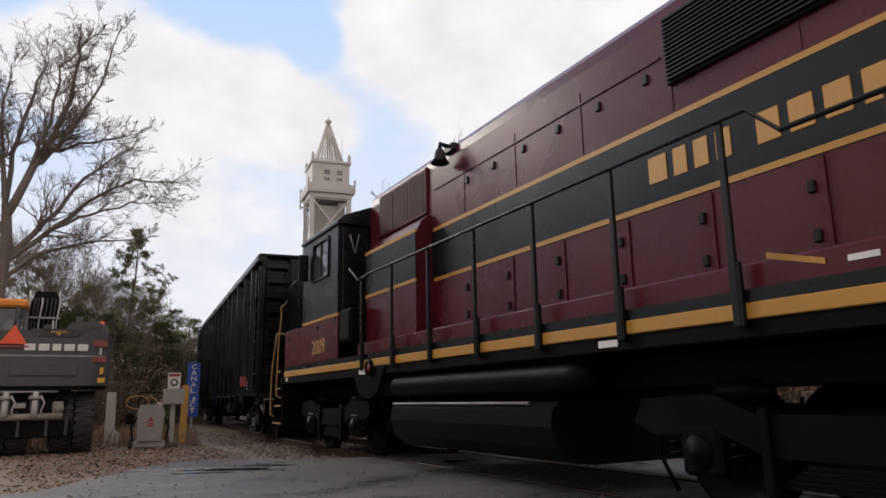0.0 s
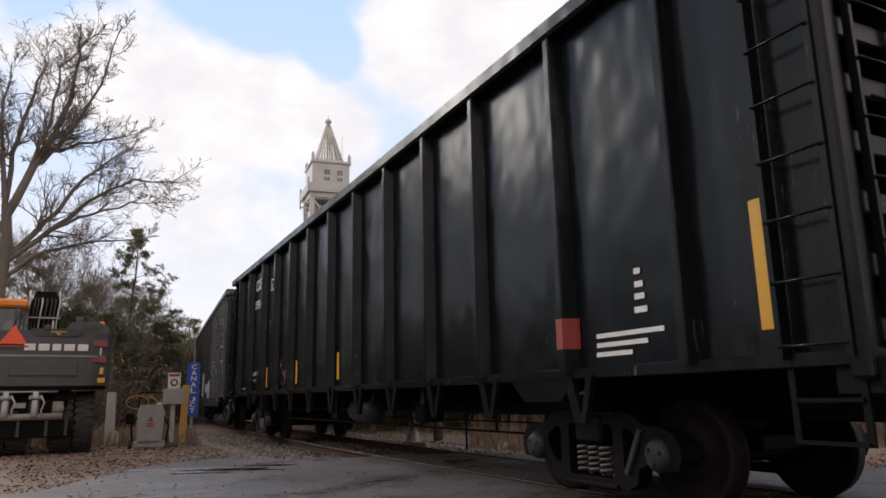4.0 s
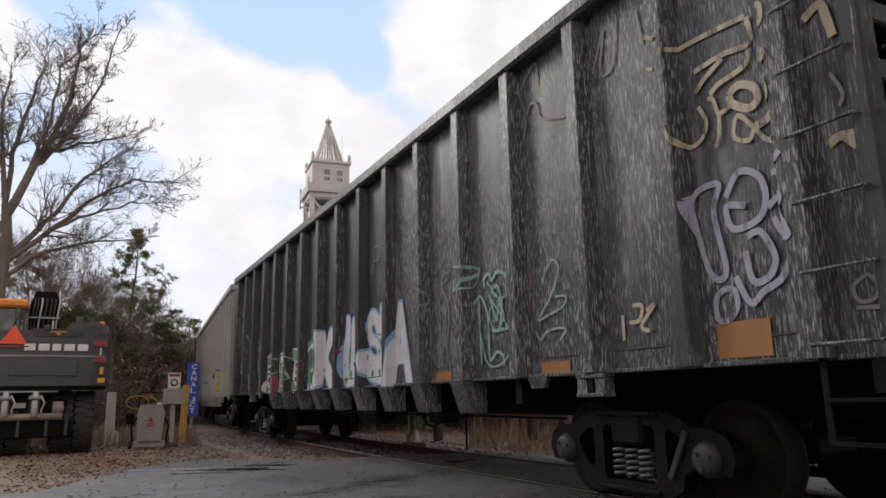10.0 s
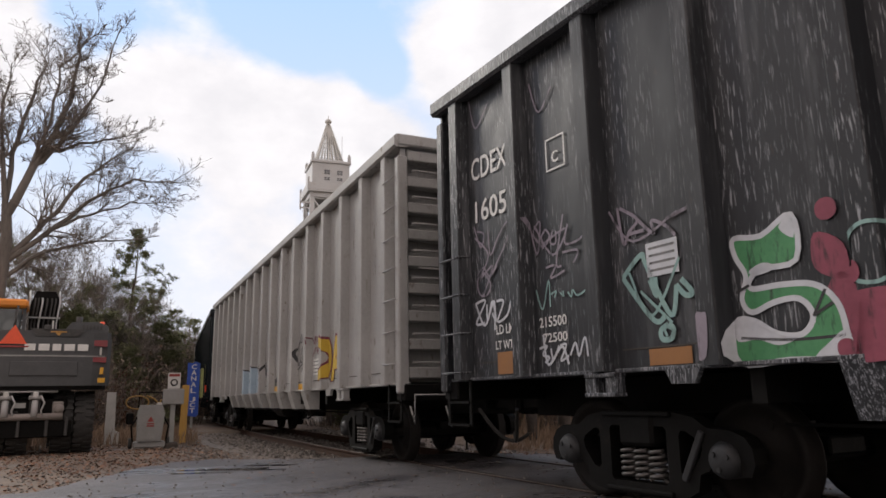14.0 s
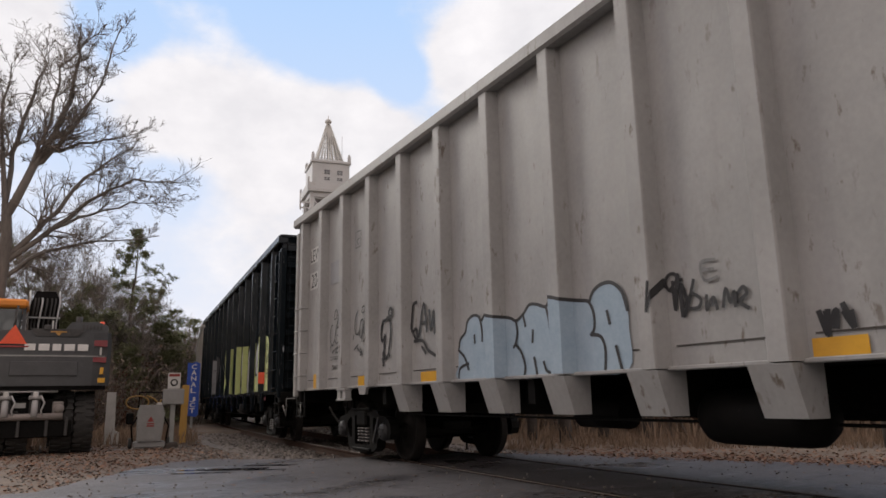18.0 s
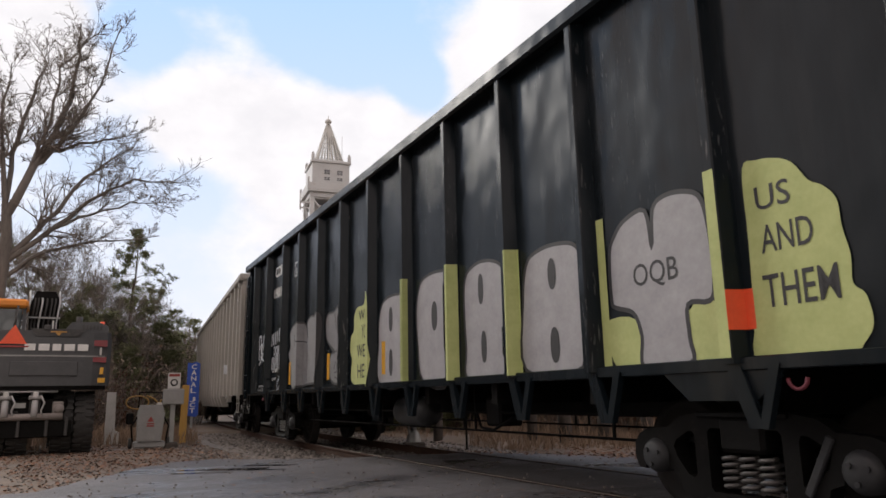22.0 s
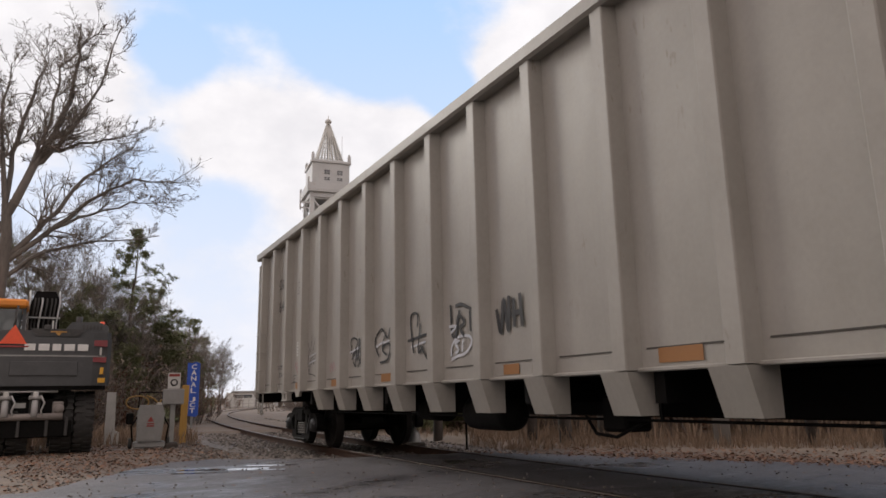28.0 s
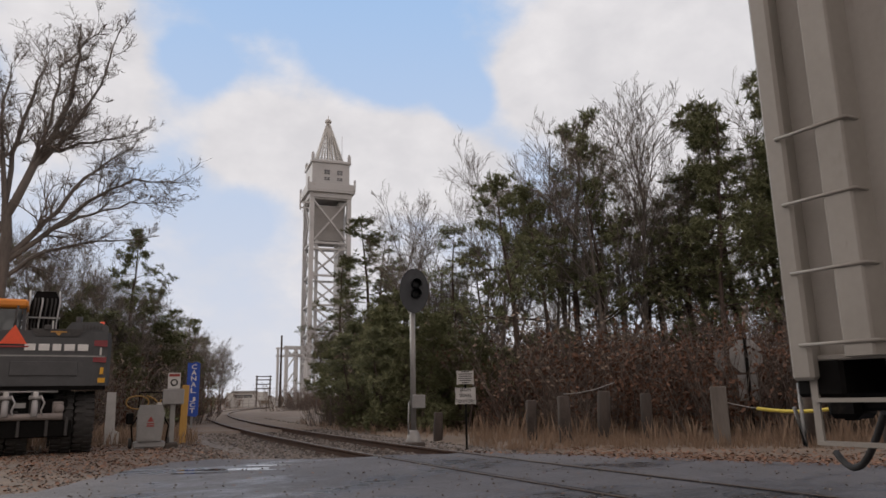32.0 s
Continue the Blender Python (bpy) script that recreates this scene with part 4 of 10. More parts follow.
            if kind == "a":
                s = Shape().box(*sorted((x0 - 0.02 * e, x0 + 0.035 * e)), *sorted((0.84 * sd, 0.87 * sd)), 1.2, 4.3)
                s.box(*sorted((x0 - 0.02 * e, x0 + 0.035 * e)), *sorted((1.35 * sd, 1.38 * sd)), 1.2, 4.3)
                part("ladder", s, mat, car)
            # rungs on the side, between corner and first rib
            xa, xb = x0 - 0.12 * e, x0 - 0.58 * e
            for k in range(8 if kind == "a" or e > 0 else 4):
                z = (1.42 if mat is M_GREYCAR else 1.23) + 0.44 * k if kind == "b" else SILL + 0.06 + 0.40 * k
                if z > 4.4:
                    continue
                s = Shape().tube([(xa, 1.5 * sd, z), (xa, 1.60 * sd, z), (xb, 1.60 * sd, z), (xb, 1.47 * sd, z)], 0.012, 6)
                part("rung", s, mat, car)
            if kind == "a":
                s = Shape()
                for x in (xa, xb):
                    s.box(x - 0.02, x + 0.02, *sorted((1.49 * sd, 1.59 * sd)), SILL - 0.02, 4.3)
                part("ladder", s, mat, car)
            # stirrup step under the corner
            zz = 0.64
            s = Shape()
            for x in (xa, xb):
                s.box(x - 0.022, x + 0.022, *sorted((1.49 * sd, 1.51 * sd)), zz, SILL - 0.02)
            for z in (zz, zz + 0.25):
                s.box(min(xa, xb), max(xa, xb), *sorted((1.47 * sd, 1.53 * sd)), z, z + 0.025)
            part("stirrup_step", s, mat if mat is M_BEIGECAR else M_UNDER, car)
        s = Shape().box(*sorted((x0 - 0.30 * e, x0 - 0.26 * e)), -1.44, 1.44, SILL, 4.64)
        s.box(*sorted((x0 - 0.26 * e, x0 - 0.035 * e)), -0.80, 0.80, SILL, 4.46 if kind == "b" else 4.59, 0.02)
        if kind == "b":
            for k in range(8):
                for yy in (-0.45, 0.45):
                    s.box(*sorted((x0 - 0.04 * e, x0 - 0.015 * e)), yy - 0.13, yy + 0.13, 1.6 + 0.36 * k, 1.64 + 0.36 * k)
        part("end_wall", s, end_paint, car)
        part("cross_rod", Shape().tube([(x0 + 0.05 * e, -1.3, 2.72), (x0 + 0.05 * e, 1.3, 2.72)], 0.011, 6), mat, car)
        part("end_sill", Shape().box(*sorted((x0 - 0.30 * e, x0)), -1.5, 1.5, 0.92, 1.15, 0.02), M_UNDER, car)
        part("coupler", coupler_shape(abs(x0), e), M_UNDER, car, "grimy knuckle coupler")
        part("brake_hose", hose_shape(abs(x0), e), M_RUBBER, car, "black rubber brake hose")
        part("uncoupling_lever", Shape().tube([(x0 + 0.06 * e, -1.45, 0.86), (x0 + 0.06 * e, -1.38, 0.62), (x0 + 0.06 * e, -1.38, 1.0), (x0 + 0.10 * e, -0.6, 1.0), (x0 + 0.4 * e, -0.1, 1.06)], 0.013, 6), M_GALV, car)
    # floor and underframe
    part("floor", Shape().box(-h + 0.3, h + nose - 0.3, -1.44, 1.44, SILL - 0.02, SILL + 0.02), M_UNDER, car)
    part("centre_sill", Shape().box(-h + 0.1, h + nose - 0.1, -0.22, 0.22, 0.72, 1.15, 0.02), M_UNDER, car)
    k = h - BOGIE_INSET - 1.4
    for i in range(7):
        x = -k + 2 * k * i / 6
        part("cross_bearer", Shape().box(x - 0.06, x + 0.06, -1.4, 1.4, 0.88, 1.15), M_UNDER, car)
    s = Shape()
    s.lathe([(0.0, -0.55), (0.14, -0.53), (0.205, -0.45), (0.215, -0.36), (0.215, 0.36), (0.205, 0.45), (0.14, 0.53), (0.0, 0.55)], (0.57, -1.0, 0.77), "x", 22)
    # Kind b: blacker colour stands in for the unlit underside.
    part("air_reservoir", s, M_TANK if kind == "a" else M_UNDER, car, "dark grey cylindrical air reservoir")
    part("control_valve", Shape().box(2.5, 2.85, -0.95, -0.6, 0.60, 0.95, 0.03).tube([(2.2, -0.9, 0.75), (2.45, -0.98, 0.58), (2.75, -0.98, 0.56), (3.1, -0.9, 0.72)], 0.018, 6), M_UNDER, car)
    part("brake_cylinder", Shape().cyl((-1.9, -0.7, 0.78), (-1.2, -0.7, 0.78), 0.16, 16), M_UNDER, car)
    if kind == "a":
        part("drop_plate", Shape().box(-0.5, -0.2, -1.30, -1.26, 0.62, SILL), mat, car)
    for sd in (-1, 1):
        for z, r in (((0.765, 0.017), (0.54, 0.015)) if kind == "a" else ((0.72, 0.015),)):
            part("brake_rod", Shape().tube([(-h + 4.0, 0.92 * sd, z), (h - 4.0, 0.92 * sd, z)], r, 6), M_UNDER, car)
        for x in ((-4.9, -1.2, -0.95, 1.9, 2.2, 4.9) if kind == "a" else (-3.0, 3.3)):
            part("rod_hanger", Shape().box(x - 0.014, x + 0.014, *sorted((0.91 * sd, 0.935 * sd)), 0.53 if kind == "a" else 0.71, 1.14), M_UNDER, car)
    if kind == "a":
        for sd in (-1, 1):
            for e in (-1, 1):
                xb = e * 6.76
                part("bolster_plate", Shape().prism([(xb - 0.56, SILL - 0.05), (xb + 0.56, SILL - 0.05), (xb + 0.30, SILL - 0.27), (xb - 0.30, SILL - 0.27)], *sorted((1.46 * sd, 1.515 * sd))), mat, car)
                part("jacking_ring", Shape().tube([(xb + e * 0.60 + 0.07 * math.cos(k * 0.45), 1.49 * sd, SILL - 0.13 + 0.07 * math.sin(k * 0.45)) for k in range(7, 15)], 0.014, 6), M_BRICKRED, car, "red towing ring")
            for z in (1.24, 1.46):
                part("foot_ledge", Shape().box(-7.02, -6.70, *sorted((1.45 * sd, 1.565 * sd)), z, z + 0.03, 0.006), mat, car)
    if kind == "b":
        for sd in (-1, 1):
            for e in (-1, 1):
                xb = e * 7.08 * h / 9.825
                s = Shape().box(xb - 0.19, xb + 0.19, *sorted((1.44 * sd, 1.58 * sd)), 1.10, 1.14, 0.008).box(xb - 0.19, xb + 0.19, *sorted((1.44 * sd, 1.58 * sd)), 0.94, 0.975, 0.008)
                s.box(xb - 0.19, xb - 0.06, *sorted((1.46 * sd, 1.56 * sd)), 0.975, 1.10).box(xb + 0.06, xb + 0.19, *sorted((1.46 * sd, 1.56 * sd)), 0.975, 1.10)
                part("jacking_bracket", s, mat, car, "jacking bracket with a square hole")
                x2 = e * 6.22
                part("small_foot", Shape().prism([(x2 - 0.17, SILL - 0.03), (x2 + 0.17, SILL - 0.03), (x2 + 0.11, SILL - 0.14), (x2 - 0.11, SILL - 0.14)], *sorted((1.48 * sd, 1.53 * sd))), mat, car)
        for i in range(len(posts) - 1):
            part("weld_seam", Shape().box(posts[i] + wb + 0.06, posts[i + 1] - wb - 0.04, -PANEL_Y - 0.008, -PANEL_Y + 0.01, 1.318, 1.330), M_SEAM, car)
    for x in (-h + BOGIE_INSET, h - BOGIE_INSET):
        add_bogie(car, x)
    return car


def side_depth(posts, kind):
    wf, wb = (0.048, 0.095) if kind == "a" else (0.088, 0.135)

    def depth(x):
        d = min(abs(x - q) for q in posts)
        u = max(0.0, min(1.0, (wb - d) / (wb - wf)))
        return PANEL_Y + 0.004 + (POST_Y - PANEL_Y - 0.004) * u
    cuts = sorted({round(q + o, 4) for q in posts for o in (-wb, -wf, wf, wb)})
    return depth, cuts


def paint(car, name, co, faces, mat, depth, cuts, layer=0, label=""):
    """Lays flat shapes (x, z) as a thin coat over a wagon's ribbed side."""
    bm = bmesh.new()
    vs = [bm.verts.new((x, 0, z)) for x, z in co]
    for f in faces:
        try:
            bm.faces.new([vs[i] for i in f])
        except ValueError:
            pass
    lo, hi = min(c[0] for c in co), max(c[0] for c in co)
    for x in cuts:
        if lo < x < hi:
            bmesh.ops.bisect_plane(bm, geom=bm.verts[:] + bm.edges[:] + bm.faces[:], plane_co=(x, 0, 0), plane_no=(1, 0, 0))
    for v in bm.verts:
        v.co.y = -depth(v.co.x) - 0.0035 - 0.0012 * layer
    bmesh.ops.recalc_face_normals(bm, faces=bm.faces)
    for f in bm.faces:
        if f.normal.y > 0:
            f.normal_flip()
    me = bpy.data.meshes.new(name)
    bm.to_mesh(me)
    bm.free()
    me.materials.append(mat)
    return part(name, me, mat, car, label)


def even(a, b, n):
    return [a + (b - a) * i / (n - 1) for i in range(n)]


# five wagons: (kind, front, rear, paint, label), as metres along the track at the start
HALF_A = [-8.66, -7.19, -5.60, -4.23, -2.82, -1.41, 0.0, 1.41, 2.82, 4.23, 5.60, 7.19, 8.66]
HALF_B = [-9.36, -8.21] + even(-7.08, 7.08, 13) + [8.19, 9.24]
POSTS = {"a": HALF_A, "b": HALF_B}
FEET = {"a": HALF_A[1:-1], "b": HALF_B[4:-4]}
SPEC = [("a", -17.75, -37.35, M_BLACKCAR, "black high-sided gondola wagon with narrow ribs"),
        ("b", -38.95, -58.6, M_WORNCAR, "weathered black gondola wagon covered in graffiti"),
        ("b", -59.6, -79.2, M_GREYCAR, "light grey gondola wagon with graffiti tags"),
        ("a", -80.45, -99.2, M_SKYTINTCAR, "black gondola wagon with silver and lime graffiti"),
        ("b", -100.24, -119.9, M_BEIGECAR, "beige ribbed gondola wagon at the train's end")]
WAGONS = []
for kind, front, rear, mat_, lab in SPEC:
    ln = front - rear
    k = ln / (19.5 if kind == "a" else 19.65)
    posts_ = [x * k for x in POSTS[kind]]
    car_ = wagon(kind, ln, mat_, lab, posts_, [x * k for x in FEET[kind]], 0.30 if not WAGONS else 0.0)
    TRAIN.append((car_, (front + rear) / 2, ln / 2 - BOGIE_INSET))
    WAGONS.append((car_, kind, posts_))
# red end-of-train device on the last coupler
last = WAGONS[-1][0]
eot = part("end_device", Shape().box(-10.28, -10.12, -0.26, 0.05, 0.98, 1.30, 0.03), M_RED, last, "red end-of-train marker box")
part("lens", Shape().lathe([(0.0, -0.03), (0.05, -0.02), (0.06, 0.0)], (-10.28, -0.1, 1.2), "x", 14), M_SAFETY, eot)


# ---------------------------------------------------------------- locomotive
def locomotive():
    loco = thing("diesel_locomotive", "maroon and black diesel locomotive with gold stripes", "locomotive")
    P = lambda n, s, m, l="": part(n, s, m, loco, l)
    both = (-1, 1)
    # frame and walkway
    P("underframe", Shape().box(-8.0, 8.0, -1.46, 1.46, 1.32, 1.42, 0.02), M_LOCOUNDER)
    P("main_girder", Shape().box(-7.9, 7.9, -0.95, 0.95, 1.0, 1.32, 0.02), M_LOCOUNDER)
    for sd in both:
        P("sill_stripe", Shape().box(-7.62, 8.0, *sorted((1.46 * sd, 1.50 * sd)), 1.45, 1.565, 0.008), M_GOLD, "gold painted sill stripe")
        P("sill_band", Shape().box(-7.62, 8.0, *sorted((1.455 * sd, 1.485 * sd)), 1.565, 1.66), M_LOCOBLACK)
        P("walkway_duct", Shape().box(-3.45, 7.6, *sorted((1.0 * sd, 1.40 * sd)), 1.45, 1.86, 0.02), M_MAROON)
        P("duct_tag", Shape().prism([(4.48, 1.86), (4.90, 1.75), (4.90, 1.79), (4.48, 1.905)], *sorted((1.40 * sd, 1.408 * sd))), M_GOLD, "short gold bar")
        P("data_plate", Shape().box(5.05, 5.25, *sorted((1.40 * sd, 1.408 * sd)), 1.74, 1.78), M_WHITE)
        P("frame_skirt", Shape().box(-7.95, -3.42, *sorted((1.40 * sd, 1.475 * sd)), 1.32, 1.45), M_LOCOUNDER)
        P("frame_skirt", Shape().box(-3.42, 8.0, *sorted((1.40 * sd, 1.475 * sd)), 1.33, 1.45), M_LOCOUNDER)
        P("lens_ring", Shape().lathe([(0.075, 0.05 * sd), (0.125, 0.05 * sd), (0.135, 0.0)], (-2.61, 1.502 * sd, 1.43), "y", 20), M_LOCOUNDER, "black ring of the marker lens")
        P("gusset_plate", Shape().prism([(-3.42, 1.44), (-2.05, 1.44), (-2.35, 1.06), (-2.6, 0.97), (-2.9, 0.97), (-3.15, 1.06)], *sorted((1.47 * sd, 1.50 * sd))), M_LOCOUNDER)
        P("marker_lamp", Shape().lathe([(0.0, 0.035 * sd), (0.05, 0.03 * sd), (0.075, 0.0)], (-2.61, 1.508 * sd, 1.43), "y", 16), M_RED, "red round marker lens")
        P("data_plate", Shape().box(-3.09, -2.78, *sorted((1.5 * sd, 1.508 * sd)), 1.34, 1.43), M_WHITE)
        P("data_plate", Shape().box(-7.52, -7.38, *sorted((1.476 * sd, 1.486 * sd)), 1.36, 1.43), M_WHITE)
        P("data_plate", Shape().box(2.75, 3.0, *sorted((1.476 * sd, 1.486 * sd)), 1.36, 1.42), M_WHITE)
    # Dark box added under the cab-end deck to close a see-through gap.
    P("centre_sill", Shape().box(-7.5, -3.4, -0.95, 0.95, 1.0, 1.4), M_LOCOUNDER)
    # long hood
    hood = [(-0.90, 1.42), (-0.90, 4.42), (-0.87, 4.56), (-0.78, 4.67), (-0.62, 4.72), (0.62, 4.72), (0.78, 4.67), (0.87, 4.56), (0.90, 4.42), (0.90, 1.42)]
    P("long_hood", Shape().prism(hood, -4.1, 7.95, "x"), M_MAROON)
    for sd in both:
        P("hood_band", Shape().box(-4.05, 7.9, *sorted((0.90 * sd, 0.906 * sd)), 2.70, 3.42), M_LOCOBLACK, "black painted hood band")
        for z in (2.65, 3.415):
            P("hood_stripe", Shape().box(-1.55, 7.9, *sorted((0.90 * sd, 0.911 * sd)), z, z + 0.055), M_GOLD)
        for i in range(9):                                             # hood doors
            x = -1.4 + 1.02 * i
            P("hood_door", Shape().box(x, x + 0.97, *sorted((0.905 * sd, 0.915 * sd)), 1.90, 2.63), M_MAROON)
            for xx, zz in ((x + 0.86, 2.05), (x + 0.86, 2.42)):
                P("door_latch", Shape().box(xx - 0.03, xx + 0.03, *sorted((0.91 * sd, 0.945 * sd)), zz - 0.05, zz + 0.05, 0.01), M_LOCOBLACK)
        for i in range(6):
            x = -0.5 + 0.7 * i
            P("lifting_lug", Shape().box(x - 0.035, x + 0.035, *sorted((0.88 * sd, 0.925 * sd)), 3.88, 3.98, 0.01), M_LOCOBLACK)
        for i in range(5):
            x = -0.6 + 1.3 * i
            P("hood_seam", Shape().box(x, x + 0.018, *sorted((0.9 * sd, 0.908 * sd)), 3.5, 4.2), M_MAROON)
        P("hood_ledge", Shape().box(-1.5, 3.2, *sorted((0.9 * sd, 0.915 * sd)), 4.06, 4.08), M_MAROON)
        # radiator louvres
        rad = P("radiator_frame", Shape().box(3.3, 6.6, *sorted((0.90 * sd, 0.95 * sd)), 3.74, 4.42, 0.01), M_LOCOBLACK, "dark louvred radiator intake")
        for k in range(15):
            z = 3.77 + 0.042 * k
            part("louvre", Shape().box(3.33, 6.57, *sorted((0.94 * sd, 0.985 * sd)), z, z + 0.016), M_LOCOBLACK, rad)
        # grille behind the cab and the blower bulge below it
        grl = P("air_intake", Shape().box(-3.60, -1.72, *sorted((0.86 * sd, 0.945 * sd)), 3.74, 4.50, 0.015), M_MAROON, "maroon mesh air intake")
        for k in range(3):
            part("mesh_screen", Shape().box(-3.55 + 0.61 * k, -2.99 + 0.61 * k, *sorted((0.945 * sd, 0.952 * sd)), 3.79, 4.45), M_SCREEN, grl)
        b = [(0.88 * sd, 1.45), (1.18 * sd, 1.45), (1.18 * sd, 3.30), (1.15 * sd, 3.46), (1.07 * sd, 3.60), (0.96 * sd, 3.69), (0.88 * sd, 3.70)]
        blow = P("blower_housing", Shape().prism(b, -3.62, -1.62, "x"), M_MAROON)
        part("band", Shape().box(-3.625, -1.615, *sorted((1.17 * sd, 1.187 * sd)), 2.70, 3.42), M_LOCOBLACK, blow)
        for z in (2.65, 3.405):
            part("stripe", Shape().box(-3.63, -1.61, *sorted((1.165 * sd, 1.192 * sd)), z, z + 0.055), M_GOLD, blow)
        # handrail with posts
        rail = P("handrail", Shape().tube([(-3.45, 1.55 * sd, 3.13), (-3.02, 1.55 * sd, 2.86), (-2.6, 1.55 * sd, 2.90), (4.55, 1.55 * sd, 2.91), (4.80, 1.55 * sd, 2.67), (7.9, 1.55 * sd, 2.67)], 0.021, 8), M_LOCOBLACK, "long black tubular handrail")
        for i in range(10):
            x = -2.93 + 1.205 * i
            part("rail_post", Shape().box(x - 0.028, x + 0.028, *sorted((1.51 * sd, 1.55 * sd)), 1.40, 2.90 if x < 4.6 else 2.66, 0.008).box(x - 0.045, x + 0.045, *sorted((1.49 * sd, 1.54 * sd)), 1.40, 1.86, 0.008), M_LOCOBLACK, rail)
    # exhaust stacks, fans, bell
    P("exhaust_stack", Shape().box(0.2, 0.6, -0.2, 0.2, 4.70, 4.90, 0.02), M_LOCOBLACK)
    for x in (4.2, 5.4, 6.5):
        P("roof_fan", Shape().lathe([(0.0, 0.16), (0.5, 0.16), (0.55, 0.12), (0.55, -0.02)], (x, 0, 4.72), "z", 24), M_LOCOBLACK)
    P("bell", Shape().lathe([(0.0, 0.13), (0.04, 0.13), (0.07, 0.08), (0.09, -0.02), (0.14, -0.10), (0.135, -0.10), (0.05, 0.02)], (-0.97, -1.08, 4.40), "z", 20), M_LOCOBLACK, "black cast warning bell")
    P("bell_bracket", Shape().tube([(-0.97, -0.80, 4.57), (-0.97, -1.08, 4.60), (-0.97, -1.08, 4.52)], 0.035, 8).box(-1.1, -0.84, -0.95, -0.8, 4.48, 4.62, 0.02), M_LOCOBLACK)
    for x in (-2.4, -1.9):
        P("roof_box", Shape().box(x, x + 0.4, -0.35, 0.35, 4.56, 4.70, 0.03), M_MAROON)
    # cab
    for sd in both:
        side = P("cab_wall", Shape().box(-6.30, -4.19, *sorted((1.46 * sd, 1.50 * sd)), 2.46, 3.24), M_LOCOBLACK, "black upper cab side")
        for a0, a1, z0, z1 in ((-6.30, -5.62, 3.24, 3.94), (-4.71, -4.19, 3.24, 3.94), (-6.30, -4.19, 3.94, 4.12)):
            part("window_surround", Shape().box(a0, a1, *sorted((1.46 * sd, 1.5 * sd)), z0, z1), M_LOCOBLACK, side)
    P("cab_rear_wall", Shape().prism([(-1.46, 2.3), (-1.46, 4.1), (-0.75, 4.42), (0.75, 4.42), (1.46, 4.1), (1.46, 2.3)], -4.25, -4.19, "x"), M_LOCOBLACK)
    front = P("cab_front_wall", Shape().box(-6.30, -6.25, -1.46, 1.46, 2.3, 3.2), M_LOCOBLACK)
    part("header", Shape().box(-6.30, -6.25, -1.46, 1.46, 3.95, 4.12), M_LOCOBLACK, front)
    for y0, y1 in ((-0.25, 0.25), (-1.46, -1.2), (1.2, 1.46)):
        part("pillar", Shape().box(-6.3, -6.25, y0, y1, 3.2, 3.95), M_LOCOBLACK, front)
    P("cab_roof", Shape().prism([(-1.54, 4.09), (-1.54, 4.14), (-1.42, 4.25), (-0.75, 4.50), (0.75, 4.50), (1.42, 4.25), (1.54, 4.14), (1.54, 4.09)], -6.38, -4.1, "x"), M_LOCOBLACK)
    P("cab_floor", Shape().box(-6.25, -4.25, -1.45, 1.45, 2.2, 2.3), M_LOCOBLACK)
    for sd in both:
        P("cab_side", Shape().box(-7.6, -4.19, *sorted((1.455 * sd, 1.495 * sd)), 1.66, 2.42, 0.012), M_MAROON, "maroon lower cab side")
        P("cab_stripe", Shape().box(-6.30, -4.19, *sorted((1.455 * sd, 1.503 * sd)), 2.42, 2.475), M_GOLD)
        P("cab_seam", Shape().box(-6.3, -4.19, *sorted((1.495 * sd, 1.506 * sd)), 3.13, 3.15), M_LOCOBLACK)
        win = P("cab_window", Shape().box(-5.66, -4.67, *sorted((1.49 * sd, 1.53 * sd)), 3.20, 3.25, 0.01).box(-5.66, -4.67, *sorted((1.49 * sd, 1.53 * sd)), 3.93, 3.98, 0.01)
                .box(-5.66, -5.61, *sorted((1.49 * sd, 1.53 * sd)), 3.25, 3.93).box(-4.72, -4.67, *sorted((1.49 * sd, 1.53 * sd)), 3.25, 3.93).box(-5.20, -5.17, *sorted((1.48 * sd, 1.51 * sd)), 3.25, 3.93), M_LOCOBLACK)
        part("pane", Shape().box(-5.61, -4.72, *sorted((1.482 * sd, 1.488 * sd)), 3.25, 3.93), M_GLASS, win, "reflective sliding glass pane")
        P("wing_mirror", Shape().box(-5.93, -5.89, *sorted((1.52 * sd, 1.72 * sd)), 3.28, 3.82, 0.01), M_LOCOBLACK)
        P("grab_bar", Shape().tube([(-6.32, 1.5 * sd, 3.0), (-6.38, 1.56 * sd, 3.0), (-6.38, 1.56 * sd, 2.55), (-6.32, 1.5 * sd, 2.55)], 0.012, 6), M_LOCOBLACK)
        for x, z in ((-7.35, 2.25), (-6.55, 2.3), (-6.38, 2.3), (-5.3, 2.3), (-4.35, 2.35)):
            P("jack_slot", Shape().box(x - 0.03, x + 0.03, *sorted((1.49 * sd, 1.505 * sd)), z - 0.05, z + 0.05, 0.006), M_LOCOBLACK)
        # boxes hung behind the cab door
        P("battery_box", Shape().box(-4.13, -3.60, *sorted((1.05 * sd, 1.47 * sd)), 1.92, 2.50, 0.03).box(-4.1, -3.63, *sorted((1.46 * sd, 1.49 * sd)), 1.97, 2.45, 0.01), M_LOCOUNDER, "black box beside the cab door")
        P("cab_door", Shape().box(-4.19, -4.15, *sorted((0.92 * sd, 1.42 * sd)), 2.3, 4.05, 0.015), M_LOCOBLACK)
        P("wiper", Shape().tube([(-4.13, 1.30 * sd, 3.9), (-4.12, 1.2 * sd, 3.55), (-4.12, 1.12 * sd, 3.9)], 0.012, 5), M_GALV)
